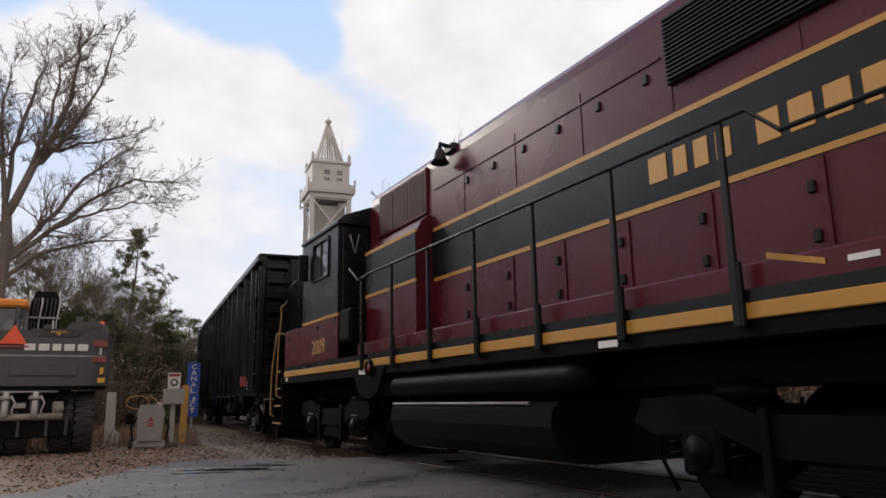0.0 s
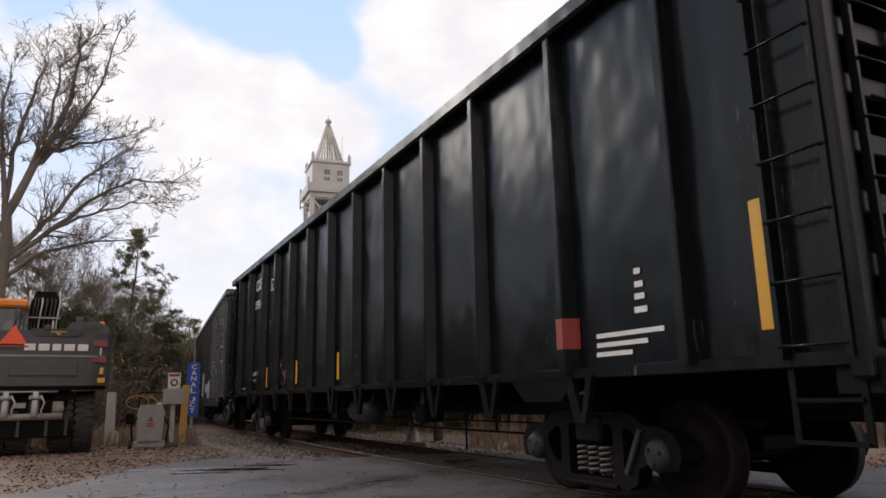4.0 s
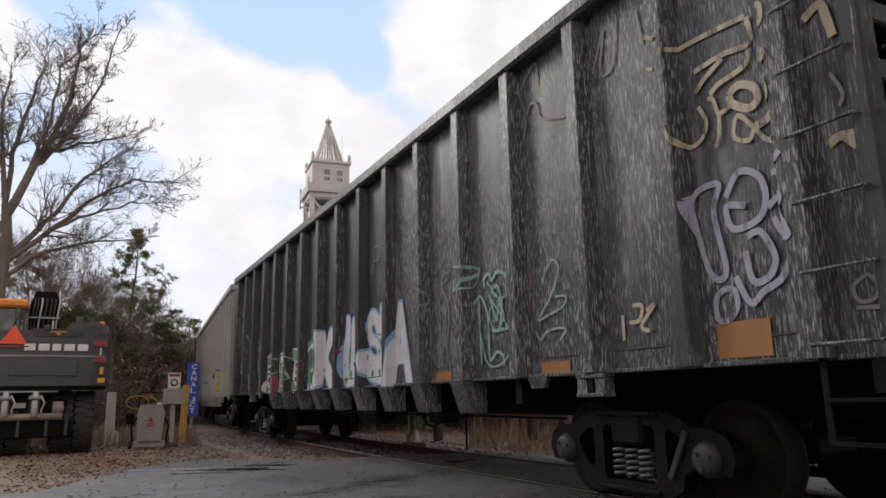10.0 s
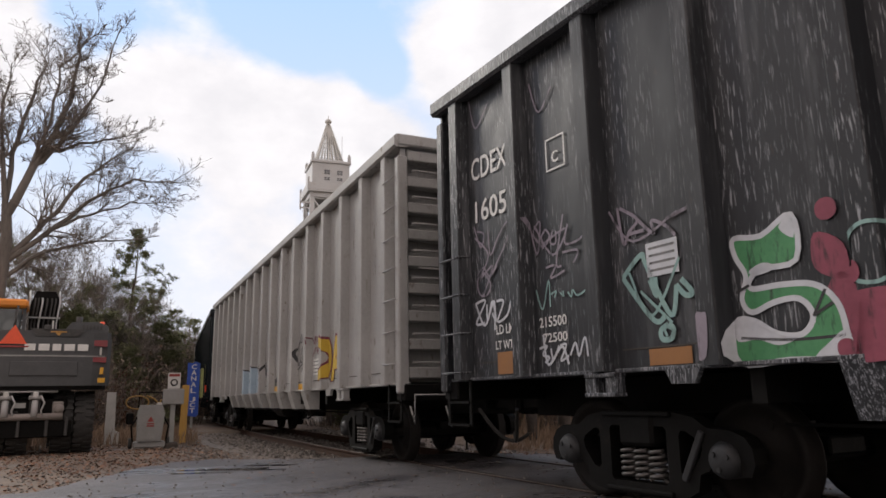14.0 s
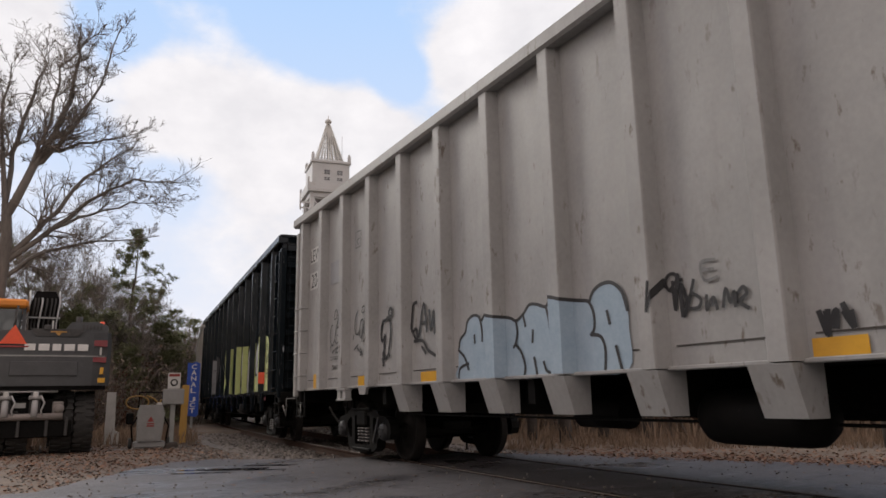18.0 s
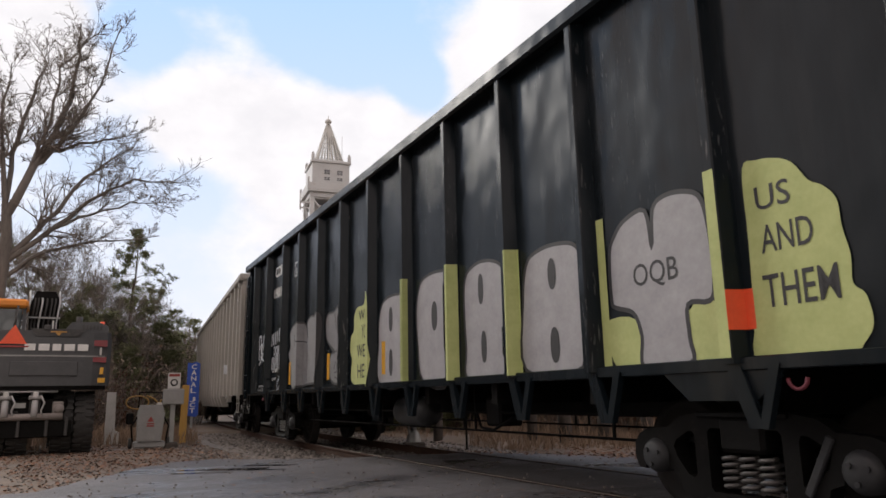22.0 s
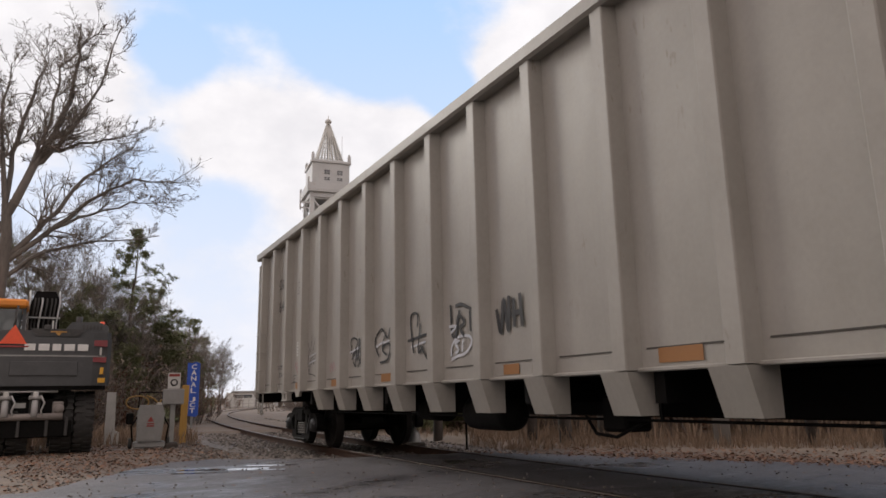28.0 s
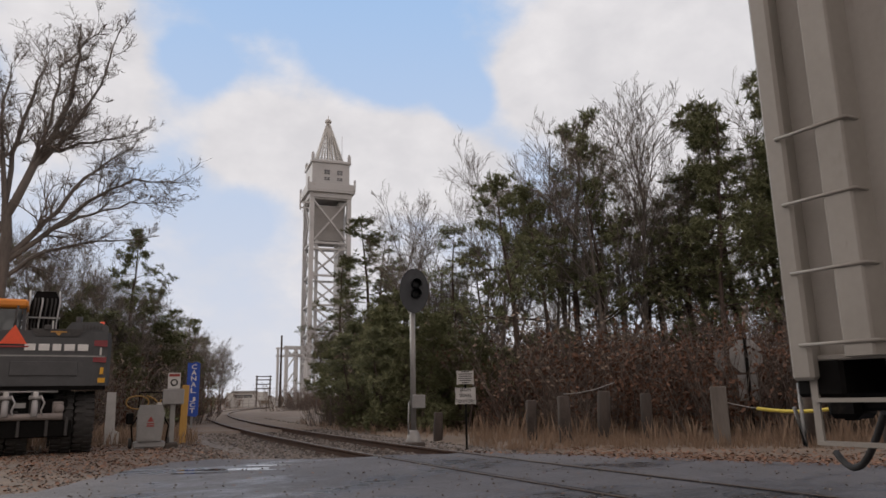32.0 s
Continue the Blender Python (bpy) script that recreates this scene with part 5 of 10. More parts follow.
    P("windscreen", Shape().box(-6.285, -6.275, -1.2, 1.2, 3.24, 3.93), M_GLASS, "dark cab windscreen")
    # short hood
    nose = [(-0.82, 1.5), (-0.82, 3.12), (-0.77, 3.27), (-0.62, 3.37), (0.62, 3.37), (0.77, 3.27), (0.82, 3.12), (0.82, 1.5)]
    P("short_hood", Shape().prism(nose, -7.87, -6.3, "x"), M_MAROON, "low maroon nose")
    for sd in both:
        P("nose_band", Shape().box(-7.875, -6.3, *sorted((0.82 * sd, 0.826 * sd)), 2.4, 3.05), M_LOCOBLACK)
        P("nose_stripe", Shape().box(-7.88, -6.3, *sorted((0.82 * sd, 0.83 * sd)), 3.05, 3.105), M_GOLD)
        P("number_board", Shape().box(-7.80, -7.45, *sorted((0.82 * sd, 0.835 * sd)), 2.93, 3.02), M_WHITE)
        # Flat dark panel stands in for the unlit square opening.
        P("sand_hatch", Shape().box(-7.58, -7.30, *sorted((0.825 * sd, 0.832 * sd)), 2.50, 2.80, 0.002), M_LOCOUNDER, "flat dark panel for the square opening in the nose")
        P("nose_corner", Shape().prism([(-7.60, 1.455 * sd), (-7.60, 1.495 * sd), (-7.84, 1.22 * sd), (-7.82, 1.19 * sd)], 1.66, 2.40, "z"), M_MAROON, "angled maroon corner plate")
    P("nose_front_band", Shape().box(-7.88, -7.872, -0.8, 0.8, 2.4, 3.05), M_LOCOBLACK)
    # ends: platforms, steps, rails, pilots, couplers
    for e in both:
        x0 = 8.0 * e
        P("end_platform", Shape().box(*sorted((x0, x0 + 0.45 * e)), -1.0, 1.0, 1.22, 1.42, 0.01), M_LOCOUNDER)
        P("pilot", Shape().box(*sorted((x0 + 0.38 * e, x0 + 0.45 * e)), -1.0, 1.0, 0.25, 1.22, 0.015), M_LOCOUNDER)
        P("plough", Shape().prism([(x0 + 0.30 * e, 0.14), (x0 + 0.52 * e, 0.14), (x0 + 0.44 * e, 0.52), (x0 + 0.30 * e, 0.52)], -1.42, 1.42), M_LOCOUNDER, "black snow plough plate")
        P("draft_gear_box", Shape().box(*sorted((x0 - 1.1 * e, x0 + 0.36 * e)), -0.95, 0.95, 0.34, 1.02, 0.03), M_LOCOUNDER)
        for sd in both:
            well = P("step_well", Shape().box(*sorted((x0 - 0.28 * e, x0 - 0.24 * e)), *sorted((0.98 * sd, 1.5 * sd)), 0.40, 1.42).box(*sorted((x0 - 0.25 * e, x0 + 0.45 * e)), *sorted((0.96 * sd, 1.0 * sd)), 0.40, 1.42), M_LOCOUNDER)
            for k, (d0, d1) in enumerate(((-0.21, 0.43), (-0.17, 0.29), (-0.14, 0.24), (-0.11, 0.14))):
                z = 0.46 + 0.37 * k
                part("step", Shape().box(*sorted((x0 + d0 * e, x0 + d1 * e)), *sorted((1.0 * sd, 1.50 * sd)), z, z + 0.03, 0.006), M_LOCOUNDER, well)
                part("step_edge", Shape().box(*sorted((x0 + d0 * e, x0 + (d1 + 0.005) * e)), *sorted((1.50 * sd, 1.512 * sd)), z, z + 0.034), M_YELLOW, well, "yellow step edge")
            P("step_side", Shape().box(*sorted((x0 + 0.45 * e, x0 + 0.48 * e)), *sorted((1.05 * sd, 1.5 * sd)), 0.40, 1.55, 0.006), M_LOCOUNDER)
            P("corner_handrail", Shape().tube([(x0 + 0.36 * e, 1.5 * sd, 0.62), (x0 + 0.45 * e, 1.56 * sd, 0.66), (x0 + 0.47 * e, 1.56 * sd, 1.13), (x0 + 0.40 * e, 1.56 * sd, 1.68), (x0 + 0.12 * e, 1.54 * sd, 2.44), (x0 - 0.03 * e, 1.45 * sd, 2.42), (x0 - 0.1 * e, 1.2 * sd, 2.36)], 0.015, 8), M_YELLOW, "bent yellow corner handrail")
            P("corner_handrail", Shape().tube([(x0 - 0.18 * e, 1.5 * sd, 1.02), (x0 - 0.03 * e, 1.56 * sd, 1.06), (x0 - 0.01 * e, 1.56 * sd, 1.25), (x0 - 0.10 * e, 1.56 * sd, 2.24), (x0 - 0.24 * e, 1.55 * sd, 2.84), (x0 - 0.14 * e, 1.54 * sd, 3.0), (x0 - 0.42 * e, 1.52 * sd, 3.04)], 0.015, 8), M_YELLOW, "bent yellow corner handrail")
            P("end_handrail", Shape().tube([(x0 - 0.42 * e, 1.52 * sd, 3.04), (x0 - 0.53 * e, 1.5 * sd, 3.07), (x0 - 0.75 * e, 1.5 * sd, 3.36), (x0 - 0.97 * e, 1.5 * sd, 3.42), (x0 - 1.69 * e, 1.5 * sd, 3.44)], 0.018, 8), M_LOCOBLACK)
        P("end_rail", Shape().tube([(x0 + 0.42 * e, -1.0, 1.4), (x0 + 0.42 * e, -1.0, 2.45), (x0 + 0.42 * e, 1.0, 2.45), (x0 + 0.42 * e, 1.0, 1.4)], 0.02, 8), M_YELLOW)
        P("coupler", coupler_shape(8.2, e), M_UNDER, "grimy knuckle coupler")
        P("cut_lever", Shape().tube([(x0 + 0.5 * e, -1.45, 1.15), (x0 + 0.55 * e, -1.2, 0.98), (x0 + 0.55 * e, 0.0, 1.0)], 0.016, 6), M_YELLOW)
    # tanks
    for sd in both:
        P("air_tank", Shape().lathe([(0.0, -2.25), (0.10, -2.23), (0.155, -2.12), (0.16, -2.0), (0.16, 2.0), (0.155, 2.12), (0.10, 2.23), (0.0, 2.25)], (0.17, 1.30 * sd, 1.13), "x", 24), M_LOCOUNDER, "long black air tank")
    tank = []
    for sd, seq in ((-1, (0, 1, 2, 3, 4, 5)), (1, (5, 4, 3, 2, 1, 0))):
        pts = [(0.95, 0.28), (1.22, 0.31), (1.40, 0.46), (1.46, 0.66), (1.44, 0.82), (1.34, 0.90)]
        tank += [(pts[i][0] * sd, pts[i][1]) for i in seq]
    P("fuel_tank", Shape().prism(tank, -1.93, 1.95, "x"), M_LOCOUNDER, "black dented fuel tank")
    # Pale tube draws the highlight along the black tank's top lip.
    P("fuel_tank_lip", Shape().tube([(-1.94, -1.40, 0.885), (1.5, -1.40, 0.885)], 0.018, 8), M_GALV)
    # Dark block added to close the see-through gap above the fuel tank.
    P("tank_saddle", Shape().box(-1.85, 1.85, -1.05, 1.05, 0.85, 1.3), M_LOCOUNDER)
    # bogies
    for bx in (-5.27, 4.80):
        bog = P("bogie", Shape().box(bx - 1.9, bx + 1.9, -0.5, 0.5, 0.55, 0.85, 0.03).box(bx - 0.25, bx + 0.25, -1.2, 1.2, 0.45, 0.75, 0.03), M_LOCOUNDER, "black four-wheel locomotive bogie")
        for sd in both:
            y0, y1 = sorted((1.06 * sd, 1.22 * sd))
            s = Shape().prism([(bx - 1.95, 0.72), (bx - 1.85, 0.92), (bx - 1.1, 0.95), (bx - 0.7, 0.80), (bx + 0.7, 0.80), (bx + 1.1, 0.95), (bx + 1.85, 0.92), (bx + 1.95, 0.72),
                               (bx + 1.72, 0.62), (bx + 1.05, 0.66), (bx + 0.62, 0.50), (bx - 0.62, 0.50), (bx - 1.05, 0.66), (bx - 1.72, 0.62)], y0, y1)
            part("side_frame", s, M_LOCOUNDER, bog)
            for dx in (-1.24, 1.24):
                s = Shape().box(bx + dx - 0.20, bx + dx + 0.20, *sorted((1.06 * sd, 1.24 * sd)), 0.32, 0.72, 0.04)
                s.lathe([(0.0, 0.045 * sd), (0.045, 0.045 * sd), (0.05, 0.03 * sd), (0.12, 0.025 * sd), (0.135, 0.01 * sd), (0.14, -0.05 * sd)], (bx + dx, 1.25 * sd, 0.508), "y", 18)
                part("axle_box", s, M_LOCOUNDER, bog, "greasy round axle box")
                for o in (-0.3, 0.3):
                    pts = [(bx + dx + o + 0.07 * math.cos(k * 0.8), 1.12 * sd + 0.07 * math.sin(k * 0.8), 0.42 + 0.011 * k) for k in range(32)]
                    part("coil_spring", Shape().tube(pts, 0.016, 5), M_LOCOUNDER, bog)
            s = Shape()
            for k in range(5):
                s.box(bx - 0.55 + 0.05 * k, bx + 0.55 - 0.05 * k, *sorted((1.08 * sd, 1.2 * sd)), 0.30 + 0.035 * k, 0.33 + 0.035 * k)
            part("leaf_spring", s, M_LOCOUNDER, bog)
            for dx in (-0.62, 0.62):
                part("swing_hanger", Shape().box(bx + dx - 0.04, bx + dx + 0.04, *sorted((1.1 * sd, 1.26 * sd)), 0.24, 0.85, 0.01), M_LOCOUNDER, bog)
            for dx in (-0.95, 0.95):
                part("brake_cylinder", Shape().lathe([(0.0, -0.24), (0.075, -0.24), (0.095, -0.22), (0.095, 0.12), (0.05, 0.14), (0.05, 0.26), (0.0, 0.26)], (bx + dx, 1.02 * sd, 0.96), "x", 18), M_LOCOUNDER, bog)
            part("sand_pipe", Shape().tube([(bx - 1.9, 1.0 * sd, 0.9), (bx - 1.98, 0.9 * sd, 0.4), (bx - 1.93, 0.78 * sd, 0.12)], 0.02, 6), M_LOCOUNDER, bog)
        for dx in (-1.24, 1.24):
            w = part("wheelset", WHEELSET_BIG, None, bog, "dark steel wheelset", pose(bx + dx, 0, 0.508))
            WHEELS.append((w, bx + dx, 0.508))
    # lettering
    for sd in (-1,):
        co, fc = fitted("2009", -5.63, -4.86, 1.80, 2.08, 0.01)
        v = [(x, -1.500, z) for x, z in co]
        P("road_number", Shape().add(v, fc), M_BARLETTER, "gold cab numerals")
        x = 2.93
        for wid in (0.27, 0.2, 0.2, 0.2, 0, 0.25, 0.25, 0.25, 0.22, 0.2, 0.22, 0.2):   # the owner's name as plain gold blocks
            if wid:
                P("letter_block", Shape().box(x + 0.02, x + wid - 0.02, -0.914, -0.906, 2.88, 3.14, 0.006), M_BARLETTER)
                x += wid + 0.04
            else:
                x += 0.17
    return loco


def big_wheelset():
    s = Shape()
    for sd in (-1, 1):
        prof = [(0.11, -0.06), (0.18, -0.07), (0.22, -0.03), (0.41, -0.02), (0.44, -0.065), (0.508, -0.07), (0.508, 0.035), (0.536, 0.05), (0.536, 0.07), (0.44, 0.075), (0.2, 0.025), (0.09, 0.07)]
        s.lathe([(r, -o * sd) for r, o in prof], (0, 0.7525 * sd, 0), "y", 32)
    s.cyl((0, -1.15, 0), (0, 1.15, 0), 0.09, 14)
    return fixed(s.mesh("wheelset", M_LOCOUNDER))


M_SCREEN = material("dusty_mesh_screen", (0.035, 0.012, 0.013), (0.07, 0.03, 0.03), 0.8, scale=4, fine=220, bump=0.6)
WHEELSET_BIG = big_wheelset()
engine = locomotive()
TRAIN.append((engine, -7.47, 5.18))


# ---------------------------------------------------------------- markings and graffiti on the wagons' near side
M_FAINTRED = material("faint_red_marker", (0.045, 0.012, 0.012), (0.075, 0.02, 0.018), 0.7, scale=4, fine=26, bump=0.02)
M_GREYTAG = worn_spray("faded_grey_spray", (0.13, 0.13, 0.13), (0.22, 0.22, 0.22), 0.5)
M_LILACTAG = worn_spray("faded_lilac_marker", (0.19, 0.165, 0.20), (0.28, 0.245, 0.29), 0.6)
M_PINKTAG = material("faded_pink_marker", (0.30, 0.17, 0.18), (0.40, 0.25, 0.25), 0.7, scale=4, fine=26, bump=0.02)
M_BLUELINE = material("light_blue_spray_outline", (0.13, 0.26, 0.45), (0.22, 0.38, 0.58), 0.7, scale=4, fine=26, bump=0.02)
SIDES = [(car, *side_depth(posts, kind)) for car, kind, posts in WAGONS]


def coat(w, name, co, faces, mat, layer=0, label=""):
    car, depth, cuts = SIDES[w]
    return paint(car, name, co, faces, mat, depth, cuts, layer, label)


def words(w, text, x0, x1, z0, z1, mat, bold=0.0):
    co, fc = fitted(text, x0, x1, z0, z1, bold)
    coat(w, "lettering", co, fc, mat, 4)


def tape(w, x0, x1, z0, z1, mat, layer=1):
    coat(w, "painted_strip", [(x0, z0), (x1, z0), (x1, z1), (x0, z1)], [(0, 1, 2, 3)], mat, layer)


def frame_of(x0, x1, z0, z1, t):
    co = [(x0, z0), (x1, z0), (x1, z1), (x0, z1), (x0 + t, z0 + t), (x1 - t, z0 + t), (x1 - t, z1 - t), (x0 + t, z1 - t)]
    return co, [(0, 1, 5, 4), (1, 2, 6, 5), (2, 3, 7, 6), (3, 0, 4, 7)]


def plate_box(w, x0, x1, z0, z1, mat):
    co, fc = frame_of(x0, x1, z0, z1, 0.018)
    coat(w, "stencil_box", co, fc, mat, 2)
    m, c = (x0 + x1) / 2, (z0 + z1) / 2
    words(w, "C", m - 0.05, m + 0.05, c - 0.10, c + 0.02, mat, 0.02)


def label_sheet(w, x0, x1, z0, z1, mat):
    tape(w, x0, x1, z0, z1, mat, 3)
    for i in range(4):
        z = z0 + (z1 - z0) * (0.14 + 0.22 * i)
        tape(w, x0 + 0.03, x1 - 0.03, z, z + 0.02, M_GREYTAG, 4)


def stroke_mesh(pts, wd):
    """A ribbon of even width along 2D points."""
    co, fc = [], []
    for i, q in enumerate(pts):
        a, b = pts[max(0, i - 1)], pts[min(len(pts) - 1, i + 1)]
        d = math.hypot(b[0] - a[0], b[1] - a[1]) or 1
        nx, nz = -(b[1] - a[1]) / d * wd / 2, (b[0] - a[0]) / d * wd / 2
        co += [(q[0] + nx, q[1] + nz), (q[0] - nx, q[1] - nz)]
    fc = [(2 * i, 2 * i + 1, 2 * i + 3, 2 * i + 2) for i in range(len(pts) - 1)]
    return co, fc


def scribble(w, x0, x1, z0, z1, mat, seed, wd):
    """A looping, unreadable tag of sprayed strokes filling a rectangle."""
    rng = random.Random(seed * 7 + 1)
    lx, lz = x1 - x0, z1 - z0
    n = 2 + rng.randrange(2)
    for s in range(n):
        u0, u1 = s / n, (s + 1.15) / n
        k = rng.randrange(3, 6)
        knots = [(x0 + lx * min(1, max(0, u0 + (u1 - u0) * (rng.random() if i % 2 else rng.choice((0.1, 0.5, 0.9))))), z0 + lz * (rng.uniform(0.0, 0.3) if (i + s) % 2 else rng.uniform(0.65, 1.0))) for i in range(k)]
        pts = []
        for i in range(k - 1):
            p0, p1, p2, p3 = knots[max(0, i - 1)], knots[i], knots[i + 1], knots[min(k - 1, i + 2)]
            for j in range(9):
                t = j / 9
                pts.append(tuple(0.5 * (2 * p1[c] + (p2[c] - p0[c]) * t + (2 * p0[c] - 5 * p1[c] + 4 * p2[c] - p3[c]) * t * t + (3 * p1[c] - p0[c] - 3 * p2[c] + p3[c]) * t ** 3) for c in (0, 1)))
        co, fc = stroke_mesh(pts + [knots[-1]], wd)
        coat(w, "graffiti", co, fc, mat, 3 + s)
    if rng.random() < 0.6:
        r = min(lx, lz) * rng.uniform(0.14, 0.22)
        cx, cz = x0 + lx * rng.uniform(0.3, 0.7), z0 + lz * rng.uniform(0.7, 0.85)
        pts = [(cx + r * math.cos(a * 0.42), cz + r * math.sin(a * 0.42)) for a in range(16)]
        co, fc = stroke_mesh(pts, wd)
        coat(w, "graffiti", co, fc, mat, 6)


def sprayed_bars(w, x0, x1, z0, z1, rise, count, mat, seed):
    """A sprayed name as a row of plain slanting bars that climbs by rise."""
    rng = random.Random(seed)
    step = (x1 - x0) / count
    for i in range(count):
        x, lift = x0 + step * (i + 0.3), rise * i / count
        a, b = z0 + lift + rng.uniform(-0.02, 0.02), z1 + lift + rng.uniform(-0.02, 0.02)
        lean = rng.uniform(-0.02, 0.03)
        co, fc = stroke_mesh([(x, a), (x + lean * 0.6, (a + b) / 2), (x + lean, b)], min(0.05, step * 0.45))
        coat(w, "graffiti", co, fc, mat, 3)


def bubble(w, x0, x1, z0, z1, mat, ch, edge):
    """One fat painted letter with an outline."""
    for grow, bold, m, layer in ((0.045, 0.07, edge, 2), (0.0, 0.045, mat, 3)):
        co, fc = fitted(ch, x0 - grow, x1 + grow, z0 - grow * 0.4, z1 + grow, bold)
        coat(w, "graffiti_letter", co, fc, m, layer)


def round_shape(x0, x1, z0, z1, seed, lobes=0.10, n=44, power=3.0):
    rng = random.Random(seed)
    ph, cnt = rng.uniform(0, 6), rng.choice((3, 4, 5))
    co = []
    for k in range(n):
        a = 2 * math.pi * k / n
        r = 1 - lobes + lobes * math.sin(cnt * a + ph)
        c, s = math.cos(a), math.sin(a)
        c, s = math.copysign(abs(c) ** (2 / power), c), math.copysign(abs(s) ** (2 / power), s)
        co.append(((x0 + x1) / 2 + (x1 - x0) / 2 * c * r, (z0 + z1) / 2 + (z1 - z0) / 2 * s * r))
    return co


def fan(co):
    cx, cz = sum(c[0] for c in co) / len(co), sum(c[1] for c in co) / len(co)
    n = len(co)
    return co + [(cx, cz)], [(i, (i + 1) % n, n) for i in range(n)]





def heart(w, x0, x1, z0, z1, mat):
    pts = []
    for k in range(33):
        a = 2 * math.pi * k / 32
        pts.append(((x0 + x1) / 2 + (x1 - x0) / 2 * math.sin(a) ** 3, (z0 + z1) / 2 + (z1 - z0) / 34 * (13 * math.cos(a) - 5 * math.cos(2 * a) - 2 * math.cos(3 * a) - math.cos(4 * a))))
    co, fc = stroke_mesh(pts, 0.035)
    coat(w, "graffiti", co, fc, mat, 3)


def tag(w, mat, wd, strokes):
    """Hand-sprayed strokes, smoothed between their turning points."""
    for n, knots in enumerate(strokes):
        k, pts = len(knots), []
        for i in range(k - 1):
            p0, p1, p2, p3 = knots[max(0, i - 1)], knots[i], knots[i + 1], knots[min(k - 1, i + 2)]
            for j in range(6):
                t = j / 6
                pts.append(tuple(0.5 * (2 * p1[c] + (p2[c] - p0[c]) * t + (2 * p0[c] - 5 * p1[c] + 4 * p2[c] - p3[c]) * t * t + (3 * p1[c] - p0[c] - 3 * p2[c] + p3[c]) * t ** 3) for c in (0, 1)))
        co, fc = stroke_mesh(pts + [knots[-1]], wd)
        coat(w, "graffiti", co, fc, mat, 3 + n % 5)


def patch(w, mat, outline, edge, layer=2):
    """A filled, softly rounded shape with a sprayed outline."""
    k, pts = len(outline), []
    for i in range(k):
        p0, p1, p2, p3 = outline[i - 1], outline[i], outline[(i + 1) % k], outline[(i + 2) % k]
        for j in range(4):
            t = j / 4
            pts.append(tuple(0.5 * (2 * p1[c] + (p2[c] - p0[c]) * t + (2 * p0[c] - 5 * p1[c] + 4 * p2[c] - p3[c]) * t * t + (3 * p1[c] - p0[c] - 3 * p2[c] + p3[c]) * t ** 3) for c in (0, 1)))
    tris = tessellate_polygon([[Vector((x, z, 0)) for x, z in pts]])
    coat(w, "graffiti_fill", pts, tris, mat, layer)
    if edge:
        co, fc = stroke_mesh(pts + pts[:2], 0.04)
        coat(w, "graffiti_outline", co, fc, edge, layer + 1)


def spot(w, x, z, rx, rz, mat):
    co, fc = fan(round_shape(x - rx, x + rx, z - rz, z + rz, 2, 0.0, 24, 2.2))
    coat(w, "graffiti", co, fc, mat, 5)


words(0, "CDEX", -6.89, -6.01, 3.90, 4.19, M_WHITE, 0.01)
words(0, "19348", -6.90, -5.91, 3.39, 3.63, M_WHITE, 0.01)
words(0, "LD LMT", -6.93, -6.54, 1.62, 1.72, M_WHITE, 0.015)
words(0, "213600", -6.33, -5.90, 1.62, 1.71, M_WHITE, 0.015)
words(0, "LT WT", -6.94, -6.59, 1.43, 1.52, M_WHITE, 0.015)
words(0, "72400", -6.23, -5.88, 1.43, 1.51, M_WHITE, 0.015)
words(0, "2 INCH HF COMP SHOES", -8.39, -7.48, 1.28, 1.33, M_WHITE, 0.02)
plate_box(0, -5.11, -4.80, 3.68, 3.96, M_WHITE)
tape(0, -9.04, -8.92, 1.37, 2.25, M_AMBER)
tape(0, -5.38, -5.25, 1.29, 1.77, M_AMBER)
tape(0, 0.27, 0.40, 1.31, 1.79, M_AMBER)
tape(0, 2.52, 2.65, 1.32, 1.81, M_AMBER)
tape(0, -2.57, -2.43, 1.31, 1.80, M_AMBER)
tape(0, 9.31, 9.41, 1.36, 2.25, M_AMBER)
words(0, "V", -3.95, -3.78, 1.66, 1.80, M_BRICKRED, 0.02)
words(0, "L", -3.71, -3.59, 1.54, 1.67, M_BRICKRED, 0.02)
words(0, "F", -3.53, -3.40, 1.37, 1.62, M_BRICKRED, 0.02)
tape(0, 7.11, 7.36, 1.37, 1.65, M_RED)
tape(0, 7.59, 8.42, 1.44, 1.48, M_WHITE)
tape(0, 7.59, 8.23, 1.36, 1.40, M_WHITE)
tape(0, 7.58, 8.04, 1.28, 1.32, M_WHITE)
tape(0, 8.12, 8.20, 1.93, 1.98, M_WHITE)
tape(0, 8.12, 8.22, 1.82, 1.87, M_WHITE)
tape(0, 8.11, 8.23, 1.72, 1.77, M_WHITE)
tape(0, 8.10, 8.25, 1.61, 1.66, M_WHITE)
scribble(0, -9.51, -9.32, 1.36, 2.02, M_GREYTAG, 4, 0.012)
scribble(0, -8.15, -7.60, 1.55, 1.78, M_FAINTRED, 5, 0.008)
tag(0, M_GREYTAG, 0.010, [[(-5.12, 2.95), (-5.18, 2.85), (-5.10, 2.78), (-5.04, 2.88), (-5.12, 2.95)], [(-5.16, 2.70), (-5.08, 2.60), (-5.02, 2.68)]])
words(1, "CDEX", -9.15, -8.44, 3.43, 3.70, M_WHITE, 0.01)
words(1, "1605", -9.09, -8.47, 2.92, 3.18, M_WHITE, 0.01)
words(1, "LD LM", -8.74, -8.43, 1.61, 1.71, M_WHITE, 0.015)
words(1, "LT WT", -8.76, -8.44, 1.45, 1.54, M_WHITE, 0.015)
